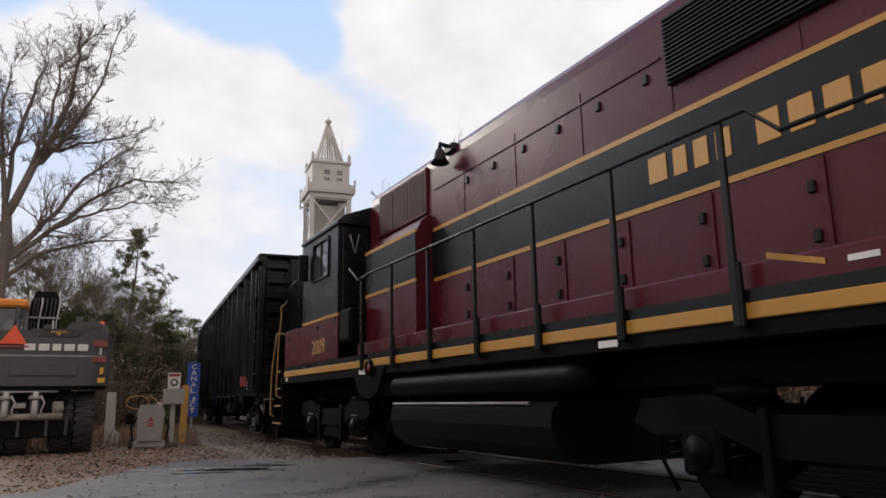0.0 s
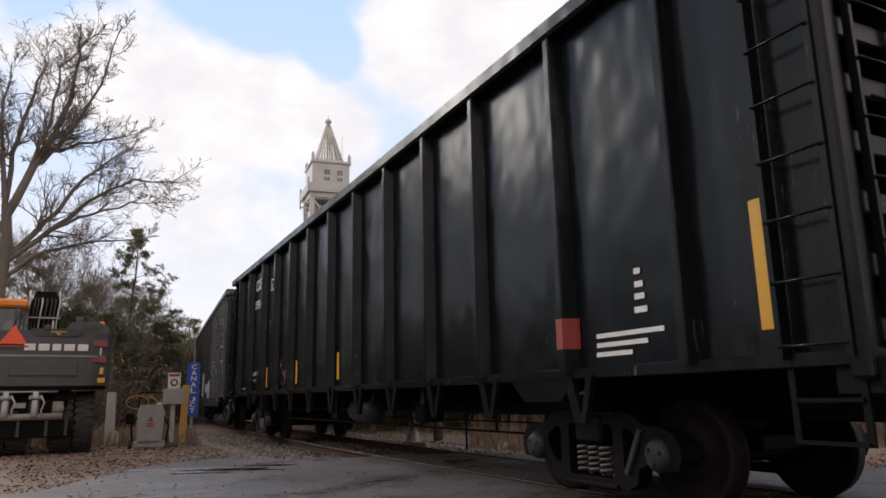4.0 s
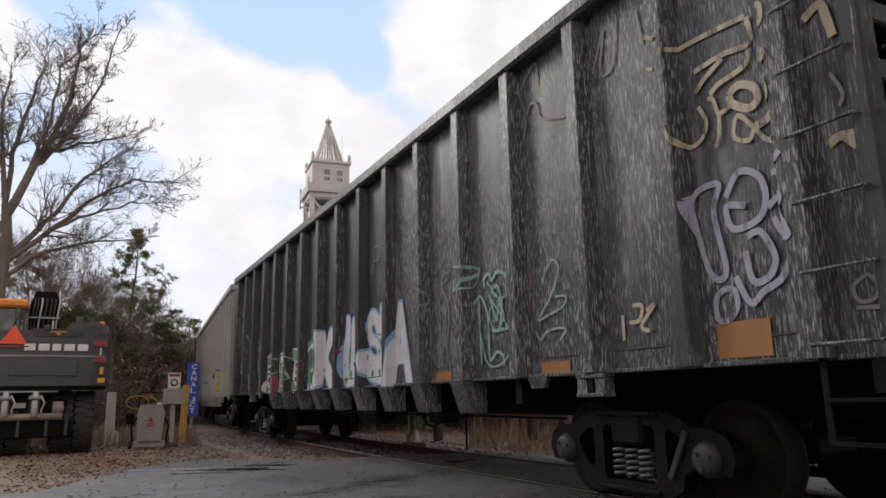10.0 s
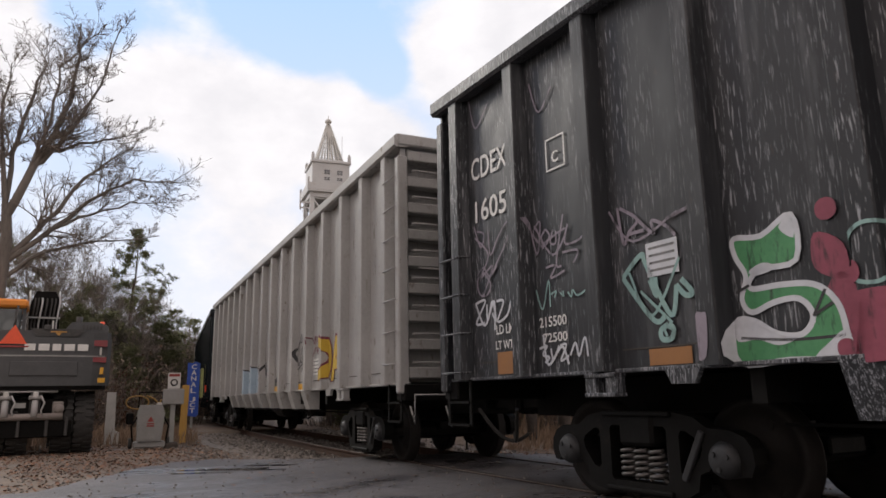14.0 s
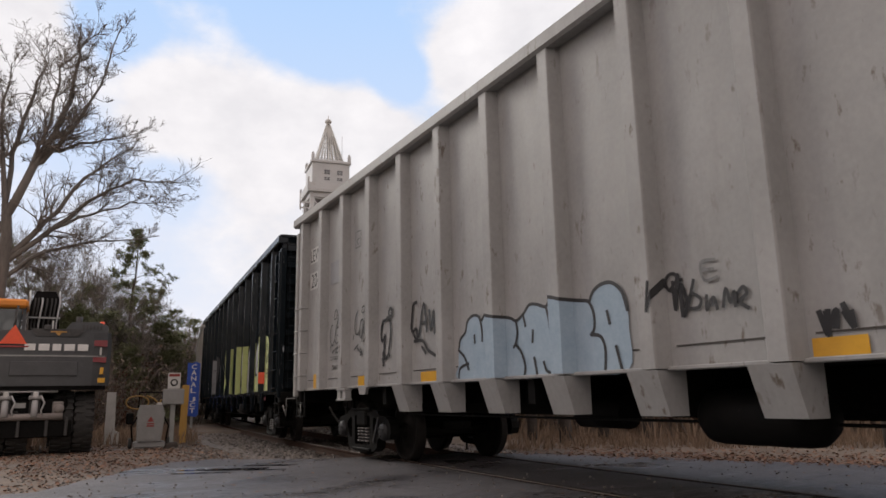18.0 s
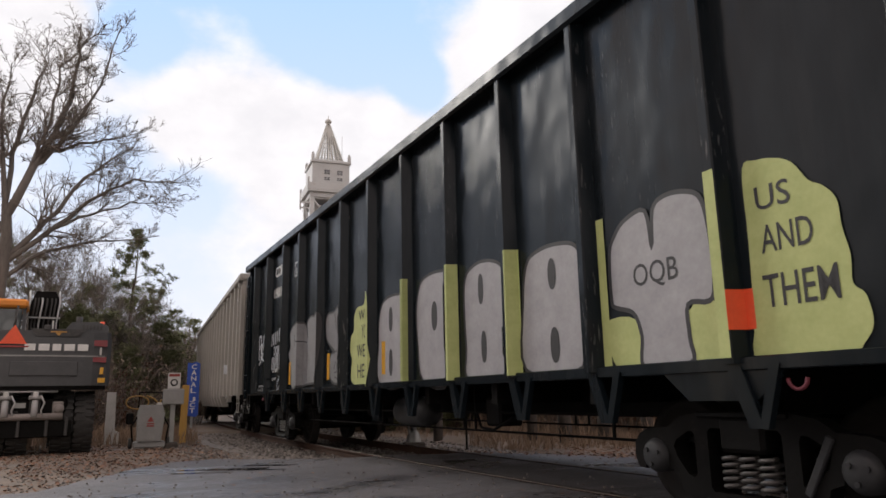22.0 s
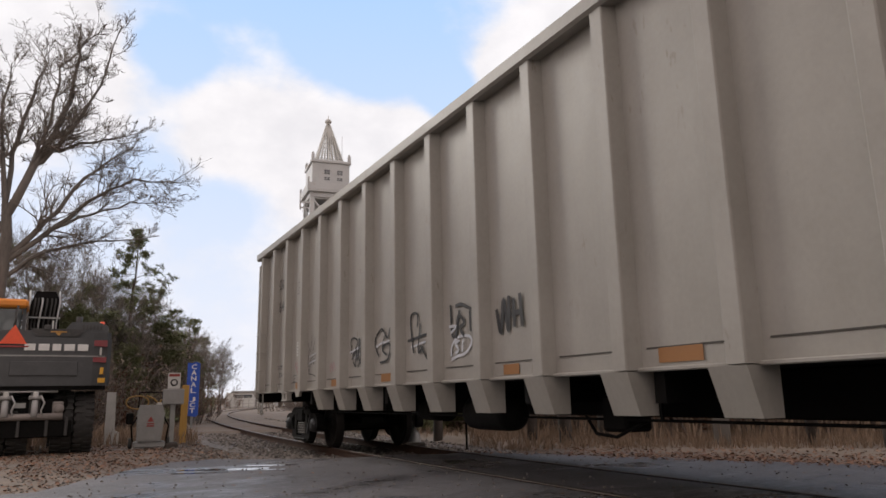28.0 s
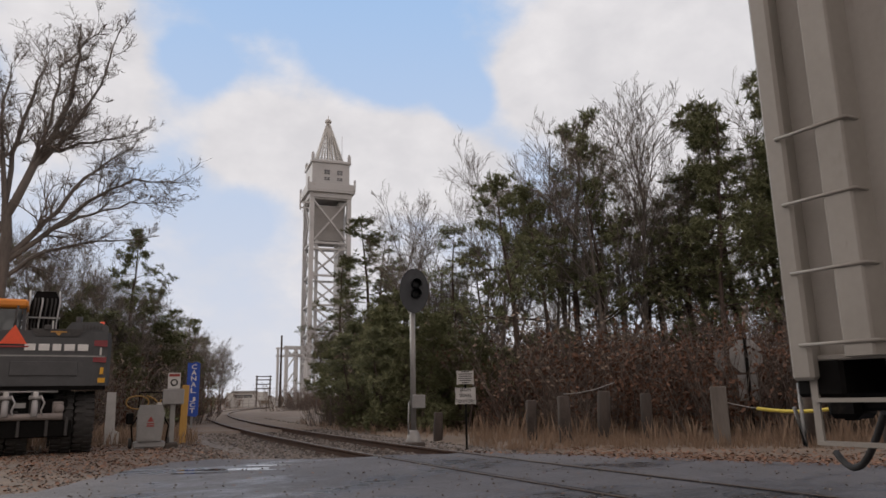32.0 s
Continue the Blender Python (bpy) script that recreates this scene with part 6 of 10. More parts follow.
words(1, "215500", -7.99, -7.58, 1.61, 1.71, M_WHITE, 0.015)
words(1, "72500", -7.94, -7.58, 1.46, 1.55, M_WHITE, 0.015)
plate_box(1, -7.77, -7.48, 3.15, 3.49, M_WHITE)
tape(1, -8.74, -8.43, 1.19, 1.42, M_OCHRE)
tape(1, -6.59, -6.16, 1.18, 1.31, M_OCHRE)
tape(1, 8.43, 8.88, 1.19, 1.44, M_OCHRE)
tape(1, 6.22, 6.68, 1.16, 1.28, M_OCHRE)
tape(1, 3.83, 4.27, 1.15, 1.28, M_OCHRE)
label_sheet(1, -6.54, -6.21, 1.89, 2.17, M_CHALK)
bubble(1, 2.30, 3.10, 1.14, 2.33, M_CHALK, "A", M_BLUELINE)
tape(2, -9.11, -8.31, 3.59, 3.90, M_SIGNWHITE)
tape(2, -9.10, -8.31, 3.07, 3.41, M_SIGNWHITE)
words(2, "LEWX", -9.09, -8.33, 3.62, 3.86, M_GREYLETTER, 0.005)
words(2, "2048", -9.02, -8.34, 3.10, 3.38, M_GREYLETTER, 0.005)
words(2, "LD LM", -8.64, -8.29, 1.64, 1.71, M_GREYLETTER, 0.01)
words(2, "LT WT", -8.62, -8.30, 1.47, 1.55, M_GREYLETTER, 0.01)
words(2, "213600", -7.86, -7.45, 1.64, 1.71, M_GREYLETTER, 0.01)
words(2, "72400", -7.80, -7.47, 1.47, 1.55, M_GREYLETTER, 0.01)
tape(2, -8.81, -8.37, 1.17, 1.43, M_AMBER)
tape(2, -6.55, -6.09, 1.17, 1.32, M_AMBER)
tape(2, -4.30, -3.84, 1.17, 1.30, M_AMBER)
tape(2, 3.76, 4.20, 1.15, 1.29, M_AMBER)
tape(2, 1.34, 1.71, 1.15, 1.29, M_AMBER)
tape(2, -7.92, -7.34, 3.01, 3.42, M_PALEPATCH)
plate_box(2, -6.69, -6.45, 3.45, 3.74, M_GREYTAG)
scribble(2, -0.01, 0.43, 1.54, 1.94, M_BLACKSPRAY, 60, 0.03)
scribble(2, 1.35, 1.67, 1.29, 1.50, M_BLACKSPRAY, 61, 0.04)
patch(2, M_SKYBLUE, [(-3.26, 1.17), (-3.27, 1.34), (-3.26, 1.5), (-3.21, 1.65), (-3.09, 1.72), (-3.04, 1.84), (-2.93, 1.9), (-2.8, 1.89), (-2.72, 1.83), (-2.61, 1.89), (-2.38, 1.84), (-2.12, 1.79), (-2.01, 1.75), (-1.87, 1.81), (-1.76, 1.89), (-1.63, 1.88), (-1.48, 1.84), (-1.4, 1.9), (-1.25, 1.9), (-1.05, 1.85), (-0.86, 1.82), (-0.81, 1.81), (-0.75, 1.89), (-0.64, 1.94), (-0.51, 1.94), (-0.4, 1.87), (-0.35, 1.78), (-0.32, 1.66), (-0.32, 1.52), (-0.37, 1.15), (-1.11, 1.16), (-2.05, 1.16)], None, 1)
tag(2, M_BLACKSPRAY, 0.035, [[(-3.26, 1.5), (-3.21, 1.65), (-3.09, 1.72), (-3.04, 1.84), (-2.93, 1.9), (-2.8, 1.89), (-2.72, 1.83), (-2.61, 1.89), (-2.38, 1.84), (-2.12, 1.79), (-2.01, 1.75), (-1.87, 1.81), (-1.76, 1.89), (-1.63, 1.88), (-1.48, 1.84), (-1.4, 1.9), (-1.25, 1.9), (-1.05, 1.85), (-0.86, 1.82), (-0.81, 1.81), (-0.75, 1.89), (-0.64, 1.94), (-0.51, 1.94), (-0.4, 1.87), (-0.35, 1.78), (-0.32, 1.66)], [(-2.76, 1.88), (-2.71, 1.72), (-2.71, 1.58)], [(-2.88, 1.68), (-2.87, 1.57)], [(-2.01, 1.75), (-1.99, 1.62), (-2.03, 1.51), (-2.08, 1.47)], [(-2.03, 1.5), (-1.93, 1.41), (-1.87, 1.27), (-1.89, 1.17)], [(-1.88, 1.81), (-1.84, 1.67)], [(-1.71, 1.63), (-1.73, 1.49)], [(-1.71, 1.35), (-1.67, 1.17)], [(-1.55, 1.3), (-1.5, 1.2), (-1.38, 1.19), (-1.34, 1.3), (-1.3, 1.42)], [(-1.47, 1.84), (-1.43, 1.7), (-1.42, 1.6)], [(-0.81, 1.8), (-0.76, 1.7), (-0.76, 1.56), (-0.82, 1.49)], [(-0.81, 1.5), (-0.68, 1.47), (-0.63, 1.35), (-0.65, 1.17)], [(-0.58, 1.7), (-0.55, 1.57)], [(-0.49, 1.38), (-0.43, 1.16)], [(-3.24, 1.51), (-3.11, 1.42), (-3.03, 1.27)], [(-3.27, 1.18), (-3.23, 1.3), (-3.02, 1.35)]])
bubble(2, 5.54, 6.22, 1.31, 2.09, M_MUSTARD, "D", M_BRICKRED)
bubble(2, 6.19, 6.79, 1.29, 2.07, M_MUSTARD, "A", M_BRICKRED)
label_sheet(2, 4.94, 5.35, 1.43, 1.74, M_SIGNWHITE)
scribble(2, 4.76, 5.46, 2.00, 2.18, M_BRICKRED, 90, 0.02)
scribble(2, 4.76, 5.44, 1.80, 1.97, M_BRICKRED, 91, 0.02)
words(3, "CDEX", -6.51, -5.60, 3.88, 4.13, M_WHITE, 0.01)
words(3, "19019", -6.58, -5.66, 3.37, 3.61, M_WHITE, 0.01)
words(3, "LD LMT", -6.58, -6.05, 1.62, 1.70, M_WHITE, 0.015)
words(3, "LT WT", -6.59, -6.23, 1.42, 1.49, M_WHITE, 0.015)
words(3, "213800", -5.84, -5.43, 1.63, 1.72, M_WHITE, 0.015)
words(3, "72200", -5.77, -5.43, 1.44, 1.52, M_WHITE, 0.015)
plate_box(3, -4.77, -4.50, 3.64, 3.95, M_WHITE)
scribble(3, 8.93, 9.36, 2.19, 2.54, M_CHALK, 106, 0.05)
scribble(3, 9.03, 9.48, 2.02, 2.16, M_CHALK, 107, 0.04)
sprayed_bars(3, -6.77, -5.90, 2.24, 2.52, 0.10, 5, M_CHALK, 11)
words(3, "OQB", -6.48, -5.99, 1.98, 2.22, M_CHALK, 0.0)
sprayed_bars(3, -6.68, -5.58, 1.68, 1.98, 0.08, 8, M_CHALK, 12)
words(3, "12", -6.09, -5.86, 1.19, 1.46, M_CHALK, 0.01)
tag(3, M_CHALK, 0.05, [[(-8.02, 1.98), (-8.05, 2.52), (-7.86, 2.56), (-7.83, 2.38), (-8.00, 2.26)], [(-7.80, 2.02), (-7.80, 2.34), (-7.69, 2.32), (-7.78, 2.18), (-7.64, 2.10), (-7.80, 2.02)], [(-7.56, 2.60), (-7.58, 2.22)], [(-7.95, 1.86), (-7.70, 2.00), (-7.48, 1.92)]])
spot(3, -7.58, 2.10, 0.03, 0.035, M_CHALK)
tag(3, M_CHALK, 0.04, [[(-7.35, 1.90), (-7.45, 1.80), (-7.36, 1.69), (-7.30, 1.80), (-7.35, 1.90)], [(-7.17, 1.90), (-7.26, 1.78), (-7.18, 1.69), (-7.14, 1.78), (-7.20, 1.79)]])
tag(3, M_CHALK, 0.045, [[(-9.28, 1.66), (-9.30, 2.10), (-9.12, 2.08), (-9.16, 1.90), (-9.28, 1.86)], [(-9.0, 2.10), (-8.96, 1.72), (-8.86, 2.10), (-8.78, 1.74)], [(-8.62, 2.14), (-8.74, 1.90), (-8.60, 1.72)], [(-9.24, 1.24), (-9.22, 1.54), (-9.10, 1.40), (-9.0, 1.56), (-8.98, 1.24)], [(-8.86, 1.56), (-8.88, 1.26)]])
words(3, "1 INCH HF COMP SHOE", -7.99, -7.19, 1.29, 1.34, M_WHITE, 0.01)
sprayed_bars(3, -8.08, -7.22, 1.18, 1.26, 0.03, 7, M_GREYTAG, 13)
tape(3, 8.69, 8.85, 1.31, 2.25, M_AMBER, 3)
tape(3, 0.32, 0.46, 1.32, 1.81, M_AMBER, 3)
tape(3, -5.08, -4.93, 1.30, 1.78, M_AMBER, 3)
tape(3, -2.38, -2.22, 1.32, 1.80, M_AMBER, 3)
tape(3, 6.84, 7.08, 1.38, 1.66, M_SAFETY, 2)
tape(3, 6.86, 6.96, 1.19, 2.54, M_LIME, 2)
tape(3, 5.48, 5.58, 1.16, 2.51, M_LIME, 2)
tape(3, 4.09, 4.19, 1.17, 2.50, M_LIME, 2)
tape(3, 2.71, 2.81, 1.16, 2.58, M_LIME, 2)
tape(3, 1.33, 1.43, 1.19, 2.61, M_LIME, 2)
tape(3, 1.33, 1.43, 1.21, 2.60, M_LIME, 2)
words(4, "OI", -8.77, -8.49, 3.48, 3.76, M_GREYLETTER, 0.005)
words(4, "OX", -8.08, -7.70, 3.47, 3.73, M_GREYLETTER, 0.005)
words(4, "17", -8.76, -8.44, 2.97, 3.22, M_GREYLETTER, 0.005)
words(4, "64", -8.06, -7.66, 2.95, 3.20, M_GREYLETTER, 0.005)
words(4, "LD LI", -8.71, -8.35, 1.63, 1.73, M_GREYLETTER, 0.01)
words(4, "LT WT", -8.71, -8.37, 1.46, 1.56, M_GREYLETTER, 0.01)
words(4, "213700", -8.02, -7.61, 1.64, 1.74, M_GREYLETTER, 0.01)
words(4, "72300", -7.94, -7.60, 1.47, 1.57, M_GREYLETTER, 0.01)
plate_box(4, -6.57, -6.32, 3.18, 3.45, M_GREYTAG)
label_sheet(4, -6.53, -6.23, 1.87, 2.16, M_SIGNWHITE)
plate_box(4, -6.75, -6.52, 1.33, 1.48, M_GREYTAG)
tape(4, -8.72, -8.45, 1.17, 1.41, M_OCHRE)
tape(4, -6.58, -6.14, 1.19, 1.32, M_OCHRE)
tape(4, -4.27, -3.88, 1.19, 1.31, M_OCHRE)
tape(4, -1.93, -1.49, 1.21, 1.33, M_OCHRE)
tape(4, 1.54, 1.85, 1.19, 1.30, M_OCHRE)
tape(4, 3.87, 4.33, 1.20, 1.32, M_OCHRE)
tape(4, 6.12, 6.56, 1.20, 1.32, M_OCHRE)
scribble(4, -6.66, -6.22, 1.43, 1.78, M_PINKTAG, 140, 0.02)
scribble(4, -4.36, -3.90, 1.43, 1.64, M_PINKTAG, 141, 0.02)
words(4, "I", 5.95, 6.18, 1.87, 2.17, M_CHALK)
words(4, "ur", 6.19, 6.47, 1.71, 1.87, M_CHALK)
words(4, "MOM", 6.07, 6.69, 1.50, 1.72, M_CHALK)
heart(4, 6.26, 6.58, 1.90, 2.21, M_CHALK)
tape(4, 6.30, 6.53, 1.33, 1.43, M_GREYTAG)
tag(4, M_BLACKSPRAY, 0.045, [[(0.35, 2.10), (0.38, 1.73), (0.48, 1.74), (0.58, 2.01)], [(0.48, 2.07), (0.62, 2.08), (0.80, 2.02), (0.93, 1.97)], [(0.84, 1.98), (0.85, 1.73)], [(0.49, 1.67), (0.54, 1.93), (0.65, 1.91), (0.69, 1.84), (0.58, 1.79), (0.69, 1.69)]])
tag(4, M_CHALK, 0.035, [[(0.35, 1.46), (0.36, 1.57), (0.49, 1.67), (0.68, 1.69), (0.84, 1.66), (0.85, 1.58), (0.71, 1.48), (0.49, 1.45), (0.35, 1.42)], [(0.57, 1.64), (0.46, 1.61), (0.54, 1.53), (0.45, 1.49)], [(0.66, 1.65), (0.63, 1.50)], [(0.31, 1.83), (0.50, 1.82), (0.35, 1.75)]])
tag(4, M_BLACKSPRAY, 0.06, [[(1.44, 1.92), (1.52, 1.65), (1.59, 2.01), (1.67, 1.66), (1.70, 2.04)], [(1.74, 1.83), (1.96, 1.85)], [(1.79, 2.00), (1.80, 1.69)], [(1.92, 2.04), (1.95, 1.68)]])
tag(4, M_BLACKSPRAY, 0.035, [[(-0.95, 1.75), (-0.66, 1.77), (-0.32, 1.80)], [(-0.76, 1.57), (-0.84, 2.06), (-0.63, 2.10), (-0.63, 1.92)], [(-0.53, 1.96), (-0.60, 1.58), (-0.45, 1.64)], [(-0.52, 1.65), (-0.29, 1.43)]])
tag(4, M_BLACKSPRAY, 0.035, [[(-2.02, 1.60), (-2.17, 1.83), (-1.91, 2.01), (-1.68, 1.86), (-1.57, 2.00)], [(-1.97, 1.50), (-1.66, 1.54), (-1.59, 1.76), (-1.90, 1.74)], [(-1.78, 1.90), (-1.87, 1.70), (-1.70, 1.60)]])
tag(4, M_CHALK, 0.025, [[(-0.84, 1.65), (-0.59, 1.68), (-0.37, 1.70)], [(-2.12, 1.76), (-1.84, 1.79), (-1.59, 1.81)], [(-3.30, 1.74), (-2.80, 1.79)]])
tag(2, M_BLACKSPRAY, 0.028, [[(0.18, 1.77), (0.25, 1.83), (0.32, 1.84)], [(0.27, 1.82), (0.31, 1.61)], [(0.34, 1.65), (0.40, 1.71), (0.48, 1.66), (0.45, 1.60), (0.35, 1.61), (0.34, 1.68)], [(0.54, 1.69), (0.53, 1.57), (0.60, 1.66), (0.63, 1.56)], [(0.68, 1.57), (0.72, 1.71), (0.75, 1.60), (0.79, 1.68), (0.79, 1.56)], [(0.81, 1.60), (0.89, 1.65), (0.86, 1.70), (0.80, 1.62), (0.90, 1.54)]])
tag(2, M_GREYTAG, 0.025, [[(0.65, 1.94), (0.51, 1.94), (0.53, 1.80), (0.66, 1.81)], [(0.52, 1.88), (0.63, 1.87)]])
tag(2, M_BLACKSPRAY, 0.022, [[(-7.77, 2.27), (-7.86, 2.21), (-7.88, 2.01), (-7.8, 1.9), (-7.68, 1.98), (-7.58, 2.19)], [(-7.65, 2.05), (-7.55, 2.26), (-7.44, 2.28), (-7.43, 2.09), (-7.53, 1.92), (-7.66, 1.98)], [(-7.48, 1.91), (-7.4, 2.2), (-7.35, 2.41)], [(-7.4, 2.2), (-7.32, 2.25), (-7.39, 2.01), (-7.21, 2.14), (-7.24, 2.0), (-7.31, 2.1)], [(-7.11, 2.39), (-7.15, 2.15)], [(-7.16, 2.04), (-7.15, 2.01)], [(-7.66, 2.48), (-7.58, 2.52), (-7.53, 2.45), (-7.59, 2.37), (-7.7, 2.37), (-7.66, 2.48)], [(-7.87, 1.9), (-7.83, 1.81)], [(-7.79, 1.77), (-7.48, 1.86), (-7.6, 1.76), (-7.27, 1.81), (-7.38, 1.88)], [(-7.27, 1.81), (-7.39, 1.74)]])
tag(2, M_BLACKSPRAY, 0.024, [[(-6.56, 2.38), (-6.66, 2.29), (-6.7, 2.13), (-6.63, 2.0), (-6.5, 2.05), (-6.43, 2.23)], [(-6.52, 1.96), (-6.44, 2.17), (-6.35, 2.22), (-6.35, 2.06), (-6.42, 1.93), (-6.49, 1.99)], [(-6.39, 1.87), (-6.28, 2.2), (-6.25, 2.21), (-6.3, 2.01), (-6.19, 1.96), (-6.32, 1.86), (-6.19, 1.9), (-6.2, 1.72)], [(-6.3, 2.01), (-6.18, 2.25)], [(-6.37, 2.41), (-6.29, 2.43), (-6.26, 2.37), (-6.32, 2.32), (-6.38, 2.35), (-6.37, 2.41)], [(-6.16, 1.89), (-6.01, 2.04)], [(-6.19, 1.69), (-6.1, 1.82), (-6.01, 1.87)], [(-6.04, 1.77), (-6.03, 1.72)], [(-6.73, 2.0), (-6.76, 1.92)], [(-6.72, 1.75), (-6.53, 1.83), (-6.58, 1.78), (-6.38, 1.68), (-6.44, 1.76)], [(-6.38, 1.68), (-6.46, 1.65)]])
tag(2, M_BLACKSPRAY, 0.05, [[(-5.44, 2.11), (-5.55, 2.1), (-5.61, 1.96), (-5.59, 1.82), (-5.52, 1.83), (-5.47, 1.9), (-5.5, 1.75), (-5.49, 1.57), (-5.37, 1.59), (-5.29, 1.79), (-5.27, 2.02), (-5.35, 2.14), (-5.44, 2.11)], [(-5.54, 1.65), (-5.53, 1.43)], [(-5.58, 1.53), (-5.37, 1.57)], [(-5.33, 2.22), (-5.27, 2.27), (-5.21, 2.24), (-5.22, 2.16), (-5.3, 2.16), (-5.33, 2.22)], [(-5.31, 1.56), (-5.28, 1.6)]])
tag(2, M_BLACKSPRAY, 0.045, [[(-4.38, 2.25), (-4.51, 2.21), (-4.55, 1.87), (-4.41, 1.89), (-4.39, 1.73), (-4.51, 1.83)], [(-4.34, 1.76), (-4.18, 2.21), (-4.10, 1.81)], [(-4.29, 1.95), (-4.12, 1.95)], [(-4.02, 2.11), (-3.99, 1.83), (-3.89, 2.08), (-3.88, 1.78), (-3.78, 2.08)], [(-4.49, 1.72), (-4.22, 1.71), (-4.07, 1.58), (-3.85, 1.49)], [(-4.26, 1.64), (-4.13, 1.53)]])
tag(1, M_MINT, 0.045, [[(4.55, 2.57), (4.55, 2.33), (4.69, 2.24), (4.86, 2.35), (4.99, 2.36), (5.05, 2.43)], [(5.15, 2.19), (5.13, 2.28), (5.24, 2.33), (5.32, 2.25), (5.42, 2.32), (5.62, 2.25), (5.63, 2.06), (5.78, 1.93), (5.79, 1.82), (5.72, 1.74), (5.78, 1.64)], [(5.42, 2.05), (5.32, 2.11), (5.35, 2.16), (5.45, 2.14), (5.51, 1.95), (5.47, 1.73)]])
tag(1, M_MINT, 0.035, [[(4.87, 2.02), (4.96, 2.07), (5.06, 2.09), (5.20, 1.85), (5.22, 1.38), (5.38, 1.44), (5.50, 1.39), (5.52, 1.28)], [(5.01, 2.06), (5.03, 1.32)], [(5.25, 2.09), (5.37, 1.82), (5.41, 1.82), (5.46, 2.04)], [(5.29, 1.68), (5.41, 1.67), (5.64, 1.68)]])
tag(1, M_GREYTAG, 0.022, [[(2.89, 2.33), (3.04, 2.45), (3.16, 2.34)], [(3.11, 2.29), (3.18, 1.58), (3.38, 1.61), (3.32, 1.82)], [(3.30, 2.42), (3.46, 2.43), (3.65, 2.34), (3.67, 2.18), (3.52, 2.16), (3.40, 2.18)], [(3.41, 1.50), (3.29, 1.46), (3.27, 1.31), (3.35, 1.30), (3.39, 1.45)], [(3.73, 2.72), (3.82, 2.56), (3.98, 2.63)]])
tag(1, M_GREYTAG, 0.025, [[(4.02, 2.39), (4.10, 2.49), (4.20, 2.52), (4.23, 2.44), (4.05, 2.36), (4.22, 2.13), (4.22, 1.84), (4.16, 1.57)], [(3.91, 2.39), (3.98, 2.03), (3.93, 1.89), (3.85, 2.15), (3.72, 1.92), (3.73, 1.65), (3.68, 1.53), (3.78, 1.45), (3.89, 1.53), (4.09, 1.54)], [(4.15, 2.05), (4.14, 1.62), (4.21, 1.43), (4.25, 1.30)]])
tag(1, M_GREYTAG, 0.028, [[(1.52, 3.31), (1.44, 3.09), (1.54, 2.96), (1.60, 3.12), (1.83, 3.13), (1.84, 3.33), (1.61, 3.32), (1.63, 2.94)]])
tag(1, M_MINT, 0.025, [[(-4.54, 1.90), (-4.72, 1.93), (-4.82, 1.84), (-4.82, 1.62), (-4.67, 1.57), (-4.54, 1.64)], [(-3.36, 1.82), (-3.51, 1.94), (-3.58, 1.89), (-3.55, 1.74), (-3.48, 1.65), (-3.42, 1.44), (-3.50, 1.43), (-3.57, 1.55)], [(-6.74, 1.96), (-6.53, 1.57), (-6.20, 2.00)], [(-6.63, 1.79), (-6.32, 1.50)], [(-6.38, 1.40), (-6.41, 1.48), (-6.32, 1.45)]])
tag(1, M_LILACTAG, 0.022, [[(-9.17, 4.46), (-9.04, 4.07), (-8.78, 4.28)], [(-7.99, 4.20), (-7.85, 3.83), (-7.63, 4.03)], [(-9.11, 2.75), (-8.85, 2.51), (-9.02, 2.27), (-8.77, 2.37), (-8.97, 2.06)], [(-8.00, 2.65), (-7.73, 2.30), (-7.52, 2.52), (-7.86, 2.44)], [(-6.93, 2.54), (-6.67, 2.22), (-6.18, 2.37)]])
tag(1, M_CHALK, 0.028, [[(-9.13, 1.98), (-8.96, 1.73), (-8.77, 1.98), (-8.77, 1.66)], [(-7.94, 1.54), (-7.88, 1.25), (-7.67, 1.41), (-7.58, 1.24)]])
patch(3, M_LIME, [(7.10, 2.51), (7.22, 2.54), (7.37, 2.51), (7.49, 2.44), (7.59, 2.29), (7.68, 2.23), (7.76, 2.12), (7.77, 1.94), (7.80, 1.76), (7.79, 1.59), (7.86, 1.51), (7.88, 1.34), (7.81, 1.23), (7.70, 1.18), (7.08, 1.16), (7.07, 1.46), (7.09, 2.02)], None, 1)
patch(3, M_SILVER, [(5.63, 1.77), (5.64, 2.17), (5.73, 2.33), (5.87, 2.43), (6.11, 2.45), (6.16, 2.12), (6.20, 2.44), (6.35, 2.52), (6.58, 2.49), (6.71, 2.39), (6.76, 2.09), (6.76, 1.75), (6.70, 1.62), (6.49, 1.62), (6.48, 1.36), (6.47, 1.18), (5.98, 1.17), (5.97, 1.42), (5.89, 1.62), (5.68, 1.69)], M_BLACKSPRAY, 2)
patch(3, M_LIME, [(5.53, 1.56), (5.92, 1.56), (6.01, 1.18), (5.66, 1.16)], None, 1)
patch(3, M_LIME, [(6.49, 1.57), (6.77, 1.60), (6.79, 1.18), (6.50, 1.18)], None, 1)
patch(3, M_SILVER, [(4.25, 1.22), (4.24, 1.89), (4.33, 2.30), (4.54, 2.41), (4.88, 2.42), (5.17, 2.34), (5.22, 2.09), (5.18, 1.21)], M_BLACKSPRAY, 2)
spot(3, 4.77, 2.14, 0.065, 0.157, M_BLACKSPRAY)
spot(3, 4.77, 1.44, 0.073, 0.174, M_BLACKSPRAY)
